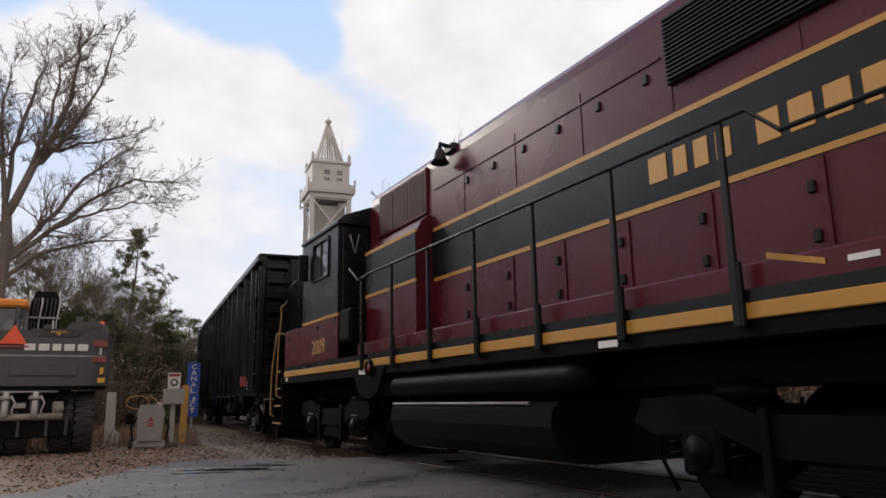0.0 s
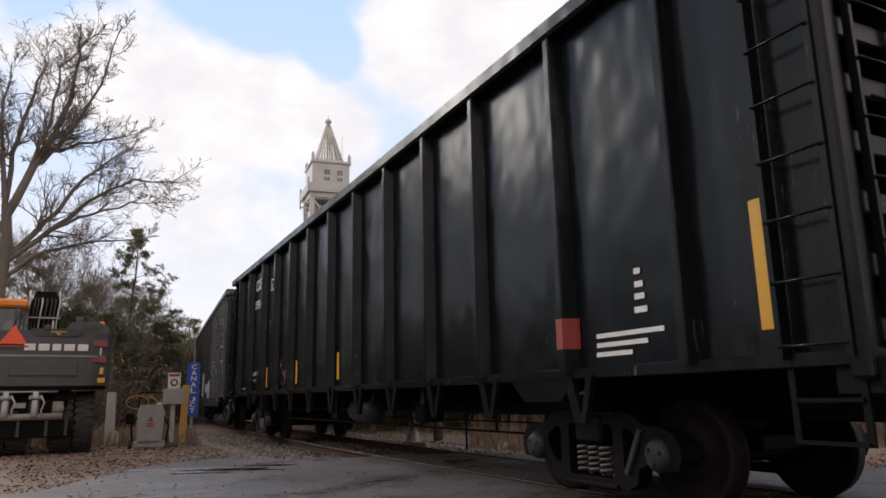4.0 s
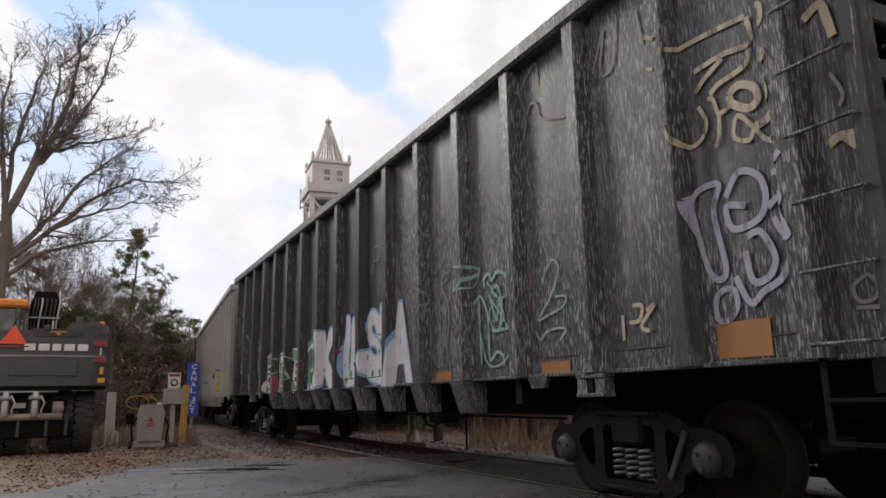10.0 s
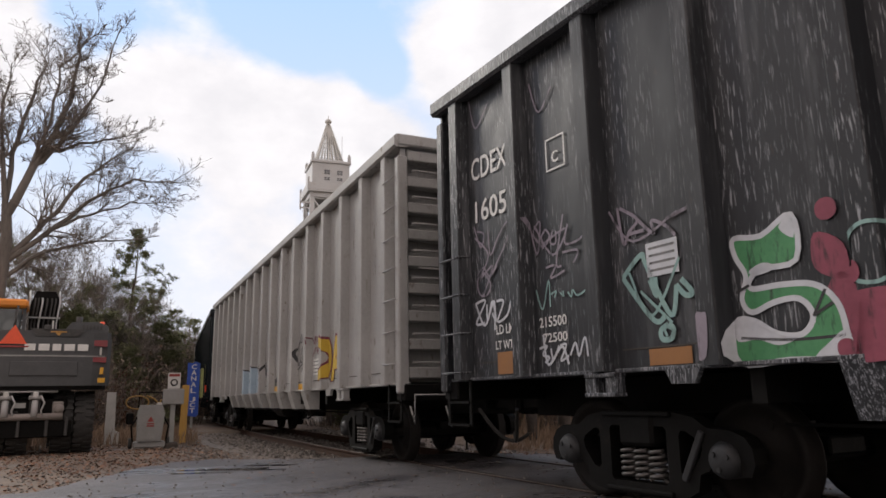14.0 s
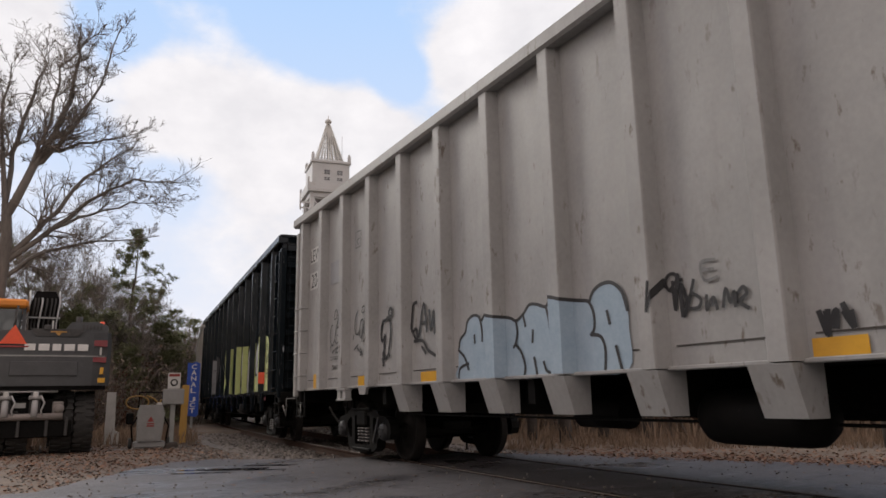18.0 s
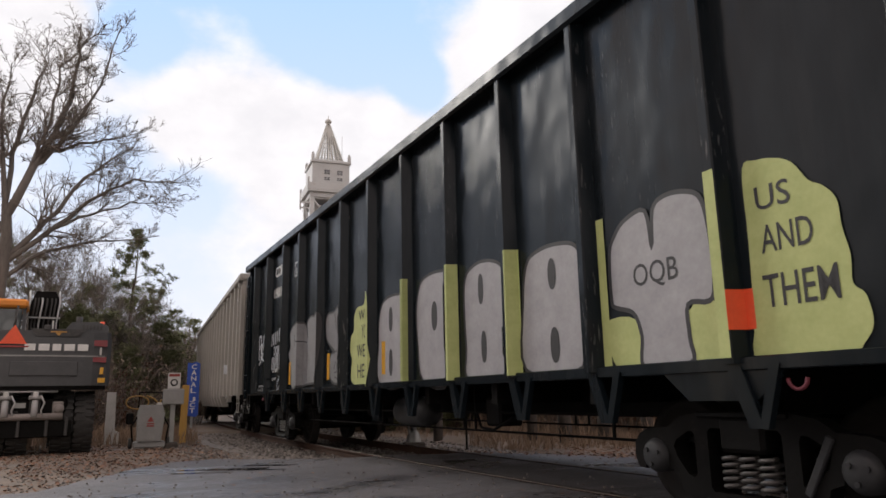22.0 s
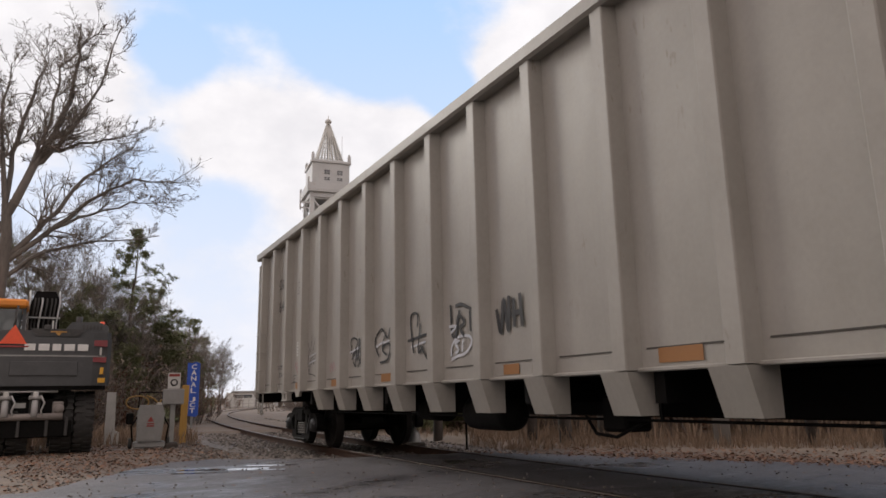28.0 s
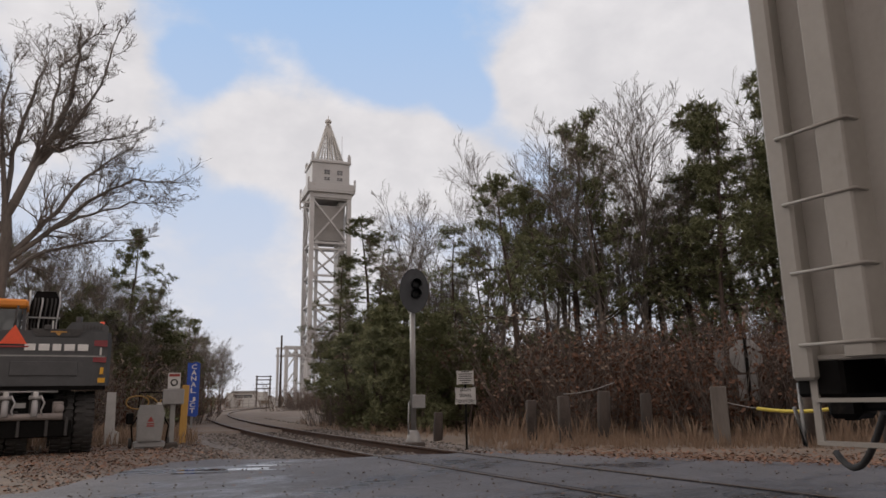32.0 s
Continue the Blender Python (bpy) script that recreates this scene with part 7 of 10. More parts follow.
patch(3, M_SILVER, [(3.01, 1.18), (2.99, 1.51), (2.96, 2.11), (3.00, 2.36), (3.12, 2.46), (3.37, 2.51), (3.66, 2.47), (3.85, 2.37), (3.96, 2.19), (3.98, 2.00), (3.93, 1.86), (3.86, 1.82), (3.96, 1.74), (4.02, 1.60), (4.00, 1.40), (3.92, 1.24), (3.72, 1.17)], M_BLACKSPRAY, 2)
spot(3, 3.37, 2.19, 0.059, 0.181, M_BLACKSPRAY)
spot(3, 3.41, 1.52, 0.060, 0.184, M_BLACKSPRAY)
patch(3, M_SILVER, [(1.77, 1.19), (1.63, 1.65), (1.59, 2.13), (1.71, 2.48), (1.99, 2.58), (2.39, 2.57), (2.63, 2.49), (2.56, 1.18)], M_BLACKSPRAY, 2)
spot(3, 2.15, 2.01, 0.086, 0.193, M_BLACKSPRAY)
patch(3, M_SILVER, [(0.20, 1.21), (0.20, 1.81), (0.21, 2.12), (0.32, 2.36), (0.55, 2.46), (0.97, 2.46), (1.19, 2.36), (1.13, 1.20)], M_BLACKSPRAY, 2)
spot(3, 0.68, 2.12, 0.069, 0.188, M_BLACKSPRAY)
spot(3, 0.68, 1.48, 0.068, 0.200, M_BLACKSPRAY)
patch(3, M_LIME, [(-0.94, 1.21), (-1.05, 1.43), (-1.01, 1.60), (-1.10, 1.76), (-1.07, 1.99), (-0.92, 2.11), (-0.92, 2.32), (-0.77, 2.47), (-0.50, 2.48), (-0.38, 2.61), (-0.19, 2.66), (-0.03, 2.63), (0.03, 2.40), (0.04, 2.01), (-0.03, 1.16)], None, 1)
patch(3, M_THINSILVER, [(-2.44, 2.12), (-2.47, 2.43), (-2.32, 2.54), (-2.02, 2.54), (-1.82, 2.61), (-1.61, 2.63), (-1.45, 2.52), (-1.41, 2.24), (-1.35, 1.99), (-1.38, 1.71), (-1.51, 1.56), (-1.52, 1.30), (-1.79, 1.23), (-2.12, 1.30), (-2.22, 1.51), (-2.17, 1.76), (-1.94, 1.81), (-2.23, 1.95)], M_BLACKSPRAY, 2)
patch(3, M_THINSILVER, [(-5.13, 1.94), (-4.98, 2.11), (-5.03, 2.40), (-4.72, 2.57), (-4.34, 2.54), (-4.05, 2.55), (-3.78, 2.46), (-3.67, 2.20), (-3.71, 2.51), (-3.47, 2.61), (-3.17, 2.58), (-3.08, 2.48), (-2.76, 2.59), (-2.65, 2.51), (-2.67, 1.71), (-2.71, 1.47), (-2.85, 1.31), (-3.58, 1.27), (-4.78, 1.22), (-4.90, 1.64)], M_BLACKSPRAY, 2)
tag(3, M_BLACKSPRAY, 0.025, [[(-3.08, 2.47), (-3.08, 1.76), (-3.05, 1.30)], [(-3.69, 2.07), (-3.68, 1.33)], [(-1.94, 2.51), (-1.86, 2.23)], [(-2.38, 2.06), (-2.08, 1.85), (-1.87, 1.81), (-1.65, 1.89), (-1.48, 1.97)], [(-4.29, 2.19), (-3.69, 2.11)], [(-4.69, 2.35), (-4.66, 2.10)]])
tag(3, M_BLACKSPRAY, 0.022, [[(-1.98, 1.49), (-1.87, 1.62), (-1.80, 1.46), (-1.94, 1.44)], [(-1.83, 1.57), (-1.67, 1.60), (-1.65, 1.41)], [(-1.91, 1.37), (-1.78, 1.32), (-1.70, 1.37)], [(-1.73, 1.64), (-1.68, 1.73)]])
words(3, "US", 7.18, 7.45, 2.18, 2.35, M_BLACKSPRAY, 0.004)
words(3, "AND", 7.19, 7.58, 1.88, 2.07, M_BLACKSPRAY, 0.004)
words(3, "THEM", 7.17, 7.71, 1.51, 1.73, M_BLACKSPRAY, 0.004)
words(3, "OQB", 5.92, 6.42, 1.80, 2.02, M_BLACKSPRAY, 0.004)
words(3, "WISH", -0.69, -0.06, 2.24, 2.41, M_BLACKSPRAY, 0.004)
words(3, "YOU", -0.56, -0.24, 1.93, 2.16, M_BLACKSPRAY, 0.004)
words(3, "WERE", -0.77, -0.12, 1.63, 1.84, M_BLACKSPRAY, 0.004)
words(3, "HERE", -0.74, -0.12, 1.30, 1.52, M_BLACKSPRAY, 0.004)
tag(1, M_LILAC, 0.05, [[(8.31, 2.38), (8.40, 2.45), (8.58, 2.44), (8.51, 2.25), (8.57, 1.80), (8.43, 1.81), (8.32, 2.26), (8.31, 2.38)], [(8.63, 2.33), (8.76, 2.48), (8.92, 2.41), (8.96, 2.24), (8.88, 2.11), (8.67, 2.09), (8.63, 2.26), (8.79, 2.23)], [(8.77, 2.01), (8.89, 2.02), (8.98, 1.83), (8.92, 1.71), (8.79, 1.70), (8.75, 1.91)], [(8.65, 1.75), (8.71, 1.61), (8.77, 1.55), (8.87, 1.62), (9.02, 1.69), (9.11, 1.87), (9.09, 2.08)]])
tag(1, M_LILAC, 0.045, [[(9.02, 2.40), (9.11, 2.41), (9.20, 2.48)], [(8.97, 2.17), (9.05, 2.22), (9.16, 2.19), (9.13, 2.10), (9.19, 1.92), (9.06, 1.98), (9.00, 2.10)], [(8.55, 1.68), (8.46, 1.62), (8.46, 1.48), (8.54, 1.45), (8.63, 1.53), (8.63, 1.65), (8.55, 1.68)]])
tag(1, M_CREAM, 0.042, [[(8.24, 3.63), (8.52, 3.63), (8.96, 3.59)], [(8.97, 3.58), (8.97, 3.38), (8.72, 3.40), (8.46, 3.38)], [(8.45, 3.21), (8.56, 3.29), (8.73, 3.37)], [(8.96, 3.34), (8.91, 3.23), (8.68, 3.19), (8.59, 3.14)], [(9.02, 3.21), (9.10, 3.23), (9.17, 3.18), (9.12, 3.12), (9.04, 3.07)], [(9.11, 3.53), (9.18, 3.53), (9.17, 3.41), (9.09, 3.39)]])
tag(1, M_CREAM, 0.06, [[(8.75, 3.07), (8.84, 3.11), (8.96, 3.05), (8.99, 2.95), (8.91, 2.91), (8.78, 2.99), (8.75, 3.07)], [(9.10, 3.05), (9.14, 2.89), (9.04, 2.78), (8.93, 2.76)], [(9.39, 3.33), (9.51, 3.38), (9.55, 3.26), (9.57, 3.13)], [(9.45, 2.45), (9.54, 2.48), (9.63, 2.39)], [(9.54, 2.48), (9.71, 2.45)]])
tag(1, M_CREAM, 0.035, [[(8.78, 2.99), (8.65, 2.97), (8.61, 3.09), (8.56, 3.12)], [(8.65, 2.97), (8.64, 2.83), (8.60, 2.72)], [(8.93, 2.76), (8.81, 2.89), (8.76, 2.75), (8.88, 2.68), (8.94, 2.74), (9.02, 2.64), (9.16, 2.58)], [(8.47, 3.09), (8.53, 2.94), (8.46, 2.82), (8.32, 2.82), (8.21, 3.02)], [(8.04, 3.62), (8.04, 3.81), (8.07, 3.84), (8.20, 3.76)], [(8.02, 3.43), (8.06, 3.54), (8.17, 3.51)], [(7.45, 1.61), (7.45, 1.40)], [(7.58, 1.68), (7.69, 1.66), (7.65, 1.55), (7.53, 1.54)], [(7.74, 1.62), (7.83, 1.65), (7.67, 1.50), (7.78, 1.45)]])
tag(1, M_LILACTAG, 0.03, [[(7.28, 3.89), (7.46, 4.25), (7.38, 3.85), (7.55, 3.86), (7.64, 4.31)], [(7.89, 4.22), (7.94, 3.87)], [(6.02, 4.21), (6.23, 4.36), (6.38, 4.40), (6.36, 4.16)], [(6.08, 3.62), (6.20, 3.97), (6.34, 3.97), (6.42, 3.78), (6.83, 3.64)]])
tag(1, M_MINT, 0.022, [[(4.86, 2.46), (4.61, 2.50), (4.38, 2.38), (4.53, 2.23), (4.91, 2.24), (5.03, 2.40), (4.80, 2.50)], [(5.20, 2.25), (5.35, 2.06), (5.23, 1.85), (5.38, 1.67), (5.55, 1.82), (5.45, 1.99), (5.61, 2.03)], [(4.96, 2.06), (5.14, 1.36), (5.51, 1.32), (5.68, 1.59), (5.24, 2.08)], [(6.27, 2.04), (6.46, 2.26), (6.58, 2.19), (6.53, 2.05), (6.39, 1.87), (6.20, 1.70), (6.37, 1.73), (6.62, 1.79), (6.67, 1.88), (6.51, 1.90)], [(6.15, 1.60), (6.23, 1.50), (6.36, 1.58), (6.64, 1.58), (6.55, 1.47)]])
tag(1, M_GREYTAG, 0.025, [[(9.57, 1.62), (9.48, 1.56), (9.50, 1.47), (9.59, 1.47), (9.63, 1.55), (9.57, 1.62)], [(9.52, 2.90), (9.58, 2.75), (9.55, 2.67)], [(9.48, 1.43), (9.64, 1.42)]])
tag(1, M_LILACTAG, 0.022, [[(-9.13, 2.89), (-9.00, 2.62), (-8.93, 2.76), (-9.07, 2.82)], [(-8.84, 2.78), (-8.81, 2.50), (-8.66, 2.66), (-8.49, 2.80), (-8.42, 2.74), (-8.51, 2.58), (-8.80, 2.28)], [(-9.08, 2.31), (-8.96, 2.38), (-8.83, 2.26), (-8.69, 2.36)], [(-8.94, 2.32), (-9.08, 2.25), (-9.04, 2.09), (-8.90, 2.06), (-8.82, 2.17), (-8.94, 2.32)]])
tag(1, M_CHALK, 0.028, [[(-9.14, 1.99), (-8.94, 2.00), (-9.13, 1.77), (-8.96, 1.76)], [(-8.91, 1.96), (-8.90, 1.78), (-8.80, 1.98), (-8.74, 1.76), (-8.81, 1.85)], [(-8.72, 1.97), (-8.59, 1.95), (-8.71, 1.75), (-8.53, 1.80), (-8.44, 1.96), (-8.43, 1.79)]])
tag(1, M_LILACTAG, 0.022, [[(-8.10, 2.76), (-7.98, 2.35), (-7.91, 2.67), (-8.03, 2.57), (-7.87, 2.39)], [(-7.83, 2.58), (-7.90, 2.50), (-7.85, 2.41), (-7.77, 2.50), (-7.83, 2.58)], [(-7.71, 2.55), (-7.76, 2.43), (-7.68, 2.41), (-7.67, 2.53)], [(-7.55, 2.67), (-7.68, 2.22), (-7.61, 2.17)], [(-7.49, 2.56), (-7.54, 2.38), (-7.36, 2.37), (-7.28, 2.41)], [(-7.59, 2.30), (-7.37, 2.28), (-7.44, 2.17)], [(-7.85, 2.19), (-7.70, 2.19), (-7.78, 2.08), (-7.57, 2.12)]])
tag(1, M_MINT, 0.018, [[(-8.02, 1.99), (-7.93, 1.79), (-7.82, 2.06), (-7.81, 1.80)], [(-7.79, 1.92), (-7.71, 1.94), (-7.74, 1.88)], [(-7.65, 1.92), (-7.60, 1.88), (-7.61, 1.93)], [(-7.54, 1.91), (-7.49, 1.86), (-7.47, 1.92), (-7.40, 1.86), (-7.23, 1.92)]])
tag(1, M_CHALK, 0.022, [[(-8.01, 1.41), (-7.89, 1.43), (-7.96, 1.35), (-7.86, 1.32), (-7.93, 1.27)], [(-7.83, 1.40), (-7.80, 1.29), (-7.71, 1.42)], [(-7.69, 1.42), (-7.60, 1.42), (-7.69, 1.28), (-7.57, 1.32)], [(-7.55, 1.32), (-7.47, 1.43), (-7.43, 1.31), (-7.34, 1.47), (-7.31, 1.30)]])
tag(1, M_LILACTAG, 0.03, [[(-6.83, 2.55), (-6.78, 2.22), (-6.71, 2.31), (-6.61, 2.40), (-6.80, 2.54)], [(-6.61, 2.40), (-6.44, 2.24), (-6.45, 2.35), (-6.31, 2.28), (-6.22, 2.18)], [(-6.30, 2.33), (-6.05, 2.38)], [(-6.71, 2.29), (-6.54, 2.29)]])
tag(1, M_MINT, 0.045, [[(-6.82, 1.93), (-6.60, 2.09), (-6.55, 2.00), (-6.33, 1.56), (-6.25, 1.79)], [(-6.82, 1.93), (-6.51, 1.54), (-6.38, 1.57)], [(-6.52, 1.87), (-6.46, 1.73), (-6.46, 1.88)], [(-6.25, 1.79), (-6.17, 1.70), (-6.10, 1.71), (-6.20, 1.83)], [(-6.36, 1.49), (-6.44, 1.45), (-6.43, 1.38), (-6.34, 1.38), (-6.31, 1.45), (-6.36, 1.49)]])
tag(0, M_GREYTAG, 0.012, [[(-8.80, 2.87), (-8.81, 2.64), (-8.80, 2.43), (-8.80, 2.26), (-8.78, 2.14)], [(-8.78, 2.14), (-8.84, 2.08), (-8.80, 2.02), (-8.74, 2.08), (-8.78, 2.14)], [(-9.45, 2.05), (-9.48, 1.99), (-9.42, 1.99), (-9.45, 2.05)], [(-9.55, 1.74), (-9.43, 1.98), (-9.40, 1.68), (-9.52, 1.77), (-9.32, 1.71)], [(-9.32, 1.99), (-9.38, 1.89), (-9.31, 1.74)]])
tag(0, M_GREYTAG, 0.015, [[(-8.88, 1.61), (-8.73, 1.61)], [(-8.73, 1.61), (-8.74, 1.30)], [(-8.74, 1.30), (-8.91, 1.31)], [(-8.91, 1.31), (-8.88, 1.61)], [(-8.90, 1.47), (-8.73, 1.46)], [(-8.80, 1.61), (-8.82, 1.30)], [(-9.60, 1.53), (-9.57, 1.38), (-9.44, 1.40), (-9.51, 1.55)]])
tag(2, M_BLACKSPRAY, 0.03, [[(3.83, 2.17), (3.64, 1.98), (3.72, 1.69), (3.93, 1.79)], [(4.01, 2.02), (3.93, 1.77), (4.07, 1.75), (4.06, 2.01), (4.01, 2.02)], [(4.18, 2.01), (4.18, 1.67), (4.32, 1.81), (4.17, 1.89)], [(3.96, 2.32), (3.88, 2.18), (4.02, 2.15), (3.98, 2.32)], [(3.67, 1.59), (4.15, 1.69), (4.03, 1.53)]])
tag(3, M_CHALK, 0.035, [[(8.97, 2.16), (8.98, 2.50), (9.14, 2.51), (9.19, 2.35), (8.99, 2.32)], [(9.17, 2.16), (9.20, 2.45), (9.31, 2.40), (9.20, 2.30), (9.30, 2.18), (9.17, 2.16)]])
tag(0, M_FAINTRED, 0.014, [[(-3.60, 1.90), (-3.90, 1.83), (-4.00, 1.62), (-3.92, 1.46)], [(-3.45, 1.88), (-3.31, 1.75), (-3.29, 1.58)], [(-3.80, 1.36), (-3.62, 1.32), (-3.42, 1.38)]])
patch(1, M_GREEN, [(-5.70, 2.04), (-5.48, 2.02), (-5.24, 2.12), (-5.24, 1.81), (-5.51, 1.79), (-5.61, 1.71), (-5.58, 1.66), (-5.37, 1.66), (-5.14, 1.63), (-5.01, 1.51), (-4.97, 1.33), (-4.99, 1.16), (-5.36, 1.16), (-5.75, 1.16), (-5.75, 1.44), (-5.60, 1.44), (-5.44, 1.34), (-5.26, 1.32), (-5.17, 1.43), (-5.25, 1.55), (-5.43, 1.55), (-5.61, 1.50), (-5.68, 1.60), (-5.63, 1.76), (-5.70, 1.91)], M_CHALK, 2)
patch(1, M_CHALK, [(-5.74, 1.45), (-5.59, 1.42), (-5.43, 1.33), (-5.30, 1.30), (-5.43, 1.26), (-5.59, 1.31), (-5.75, 1.31)], None, 3)
patch(1, M_CHALK, [(-5.19, 1.16), (-5.08, 1.26), (-4.98, 1.32), (-5.00, 1.16)], None, 3)
patch(1, M_CHALK, [(-5.34, 2.05), (-5.24, 2.11), (-5.24, 1.96)], None, 3)
patch(1, M_CHALK, [(-5.60, 1.79), (-5.50, 1.83), (-5.42, 1.81), (-5.42, 1.77), (-5.56, 1.75)], None, 3)
tag(1, M_BLACKSPRAY, 0.02, [[(-5.72, 1.33), (-5.34, 1.29), (-4.98, 1.29)], [(-5.16, 1.44), (-5.07, 1.59)], [(-5.17, 1.43), (-5.03, 1.50)], [(-5.72, 1.65), (-5.61, 1.69)]])
patch(1, M_PINK, [(-5.10, 1.96), (-4.92, 1.86), (-4.92, 1.64), (-5.12, 1.73)], None, 1)
spot(1, -5.00, 2.10, 0.072, 0.073, M_PINK)
spot(1, -4.84, 1.65, 0.072, 0.075, M_PINK)
spot(1, -4.98, 1.21, 0.061, 0.061, M_PINK)
patch(1, M_PINK, [(-4.93, 1.26), (-4.86, 1.41), (-4.75, 1.51), (-4.72, 1.44), (-4.76, 1.18), (-4.93, 1.19)], None, 1)
patch(1, M_LILACTAG, [(-5.99, 1.51), (-5.93, 1.53), (-5.89, 1.50), (-5.92, 1.22), (-6.02, 1.22)], None, 1)
patch(1, M_GREEN, [(-4.41, 2.00), (-4.12, 2.03), (-3.80, 2.13), (-3.82, 1.74), (-4.21, 1.74), (-4.24, 1.60), (-4.01, 1.61), (-4.04, 1.45), (-4.26, 1.43), (-4.25, 1.28), (-3.84, 1.37), (-3.84, 1.18), (-4.44, 1.16), (-4.36, 1.45), (-4.46, 1.73)], M_CHALK, 2)
patch(1, M_CHALK, [(-4.35, 1.92), (-4.26, 1.96), (-4.08, 1.96), (-4.14, 1.86), (-4.31, 1.80)], None, 3)
patch(1, M_CHALK, [(-4.19, 1.25), (-3.86, 1.35), (-3.85, 1.19), (-4.07, 1.17)], None, 3)
patch(1, M_BLACKSPRAY, [(-4.18, 1.71), (-3.82, 1.73), (-3.83, 1.40), (-4.22, 1.30), (-4.22, 1.43), (-4.00, 1.45), (-3.99, 1.61)], None, 1)
patch(1, M_GREEN, [(-3.26, 2.06), (-3.01, 2.04), (-2.58, 2.14), (-2.71, 1.75), (-3.03, 1.77), (-3.06, 1.63), (-2.87, 1.62), (-2.88, 1.47), (-3.07, 1.47), (-3.10, 1.35), (-2.91, 1.34), (-2.64, 1.43), (-2.65, 1.16), (-3.29, 1.16), (-3.21, 1.51), (-3.12, 1.78), (-3.28, 1.86)], M_CHALK, 2)
patch(1, M_CHALK, [(-2.73, 2.09), (-2.59, 2.14), (-2.69, 1.81), (-2.74, 1.78), (-2.69, 1.99)], None, 3)
patch(1, M_CHALK, [(-3.20, 1.60), (-3.04, 1.75), (-3.09, 1.45), (-3.20, 1.41)], None, 3)
patch(1, M_CHALK, [(-3.09, 1.31), (-2.88, 1.33), (-2.65, 1.42), (-2.65, 1.36), (-2.91, 1.27)], None, 3)
patch(1, M_GREEN, [(-2.12, 2.14), (-1.84, 2.14), (-1.38, 2.26), (-1.42, 2.06), (-1.54, 2.03), (-1.59, 1.95), (-1.45, 1.77), (-1.46, 1.68), (-1.63, 1.56), (-1.88, 1.49), (-1.82, 1.30), (-1.68, 1.20), (-1.69, 1.16), (-2.04, 1.17), (-2.09, 1.40), (-2.07, 1.56), (-2.01, 1.71), (-2.07, 1.92), (-2.13, 1.95)], None, 2)
patch(1, M_CHALK, [(-2.13, 1.95), (-2.01, 2.01), (-1.87, 2.06), (-1.72, 2.07), (-1.72, 1.93), (-1.86, 1.97), (-2.03, 1.91)], None, 3)
patch(1, M_CHALK, [(-1.71, 1.93), (-1.59, 1.97), (-1.53, 1.84), (-1.45, 1.76), (-1.47, 1.69), (-1.58, 1.75), (-1.67, 1.80)], None, 3)
patch(1, M_CHALK, [(-1.86, 1.51), (-1.68, 1.61), (-1.56, 1.60), (-1.67, 1.53)], None, 3)
patch(1, M_CHALK, [(-1.82, 1.28), (-1.68, 1.20), (-1.69, 1.16), (-1.82, 1.17), (-1.87, 1.23)], None, 3)
patch(1, M_CHALK, [(-2.04, 1.18), (-2.07, 1.30), (-2.00, 1.26), (-1.99, 1.17)], None, 3)
patch(1, M_BLACKSPRAY, [(-1.93, 1.94), (-1.76, 1.94), (-1.74, 1.78), (-1.79, 1.68), (-1.88, 1.60), (-1.92, 1.77)], M_BLACKSPRAY, 4)
tag(1, M_BLACKSPRAY, 0.02, [[(-1.87, 2.15), (-1.96, 2.06), (-1.95, 2.00), (-1.84, 2.08)], [(-1.83, 2.14), (-1.83, 1.92)], [(-1.65, 1.79), (-1.48, 1.85)], [(-1.59, 1.81), (-1.66, 1.73)]])
patch(1, M_PINK, [(-5.06, 1.56), (-4.98, 1.68), (-4.88, 1.65), (-4.85, 1.54), (-4.57, 1.51), (-4.48, 1.16), (-5.09, 1.16)], None, 1)
patch(1, M_PINK, [(-3.82, 1.51), (-3.63, 1.67), (-3.57, 1.64), (-3.61, 1.44), (-3.57, 1.18), (-3.83, 1.16)], None, 1)
patch(1, M_BRICKRED, [(-2.59, 1.64), (-2.40, 1.73), (-2.31, 1.59), (-2.36, 1.18), (-2.63, 1.17)], None, 1)
patch(1, M_PINK, [(-2.75, 1.57), (-2.60, 1.62), (-2.60, 1.53), (-2.74, 1.50)], None, 1)
patch(1, M_PINK, [(-1.71, 1.38), (-1.52, 1.49), (-1.36, 1.63), (-1.23, 1.63), (-1.21, 1.48), (-1.24, 1.19), (-1.53, 1.18), (-1.59, 1.28)], None, 1)
patch(1, M_CHALK, [(-1.41, 2.25), (-0.93, 2.23), (-0.86, 2.01), (-0.65, 2.26), (-0.39, 2.25), (-0.45, 2.01), (-0.72, 1.72), (-0.46, 1.48), (-0.46, 1.16), (-0.69, 1.17), (-0.94, 1.41), (-1.09, 1.18), (-1.37, 1.31), (-1.15, 1.53), (-1.19, 2.01)], M_BLUELINE, 2)
patch(1, M_CHALK, [(0.30, 2.39), (0.51, 2.33), (0.51, 1.96), (0.45, 1.69), (0.45, 1.43), (0.54, 1.67), (0.60, 2.29), (0.82, 2.26), (0.76, 1.92), (0.82, 1.82), (0.74, 1.25), (0.56, 1.16), (0.28, 1.17), (0.13, 1.38), (0.14, 1.87), (0.25, 2.06)], M_BLUELINE, 2)
patch(1, M_CHALK, [(1.34, 2.23), (1.52, 2.36), (1.73, 2.33), (1.87, 2.24), (1.89, 2.39), (2.06, 2.37), (2.00, 1.88), (1.90, 1.85), (1.99, 1.61), (2.01, 1.42), (1.98, 1.16), (1.81, 1.17), (1.47, 1.23), (1.25, 1.38), (1.16, 1.62), (1.30, 1.73), (1.47, 1.74), (1.35, 1.93)], M_BLUELINE, 2)
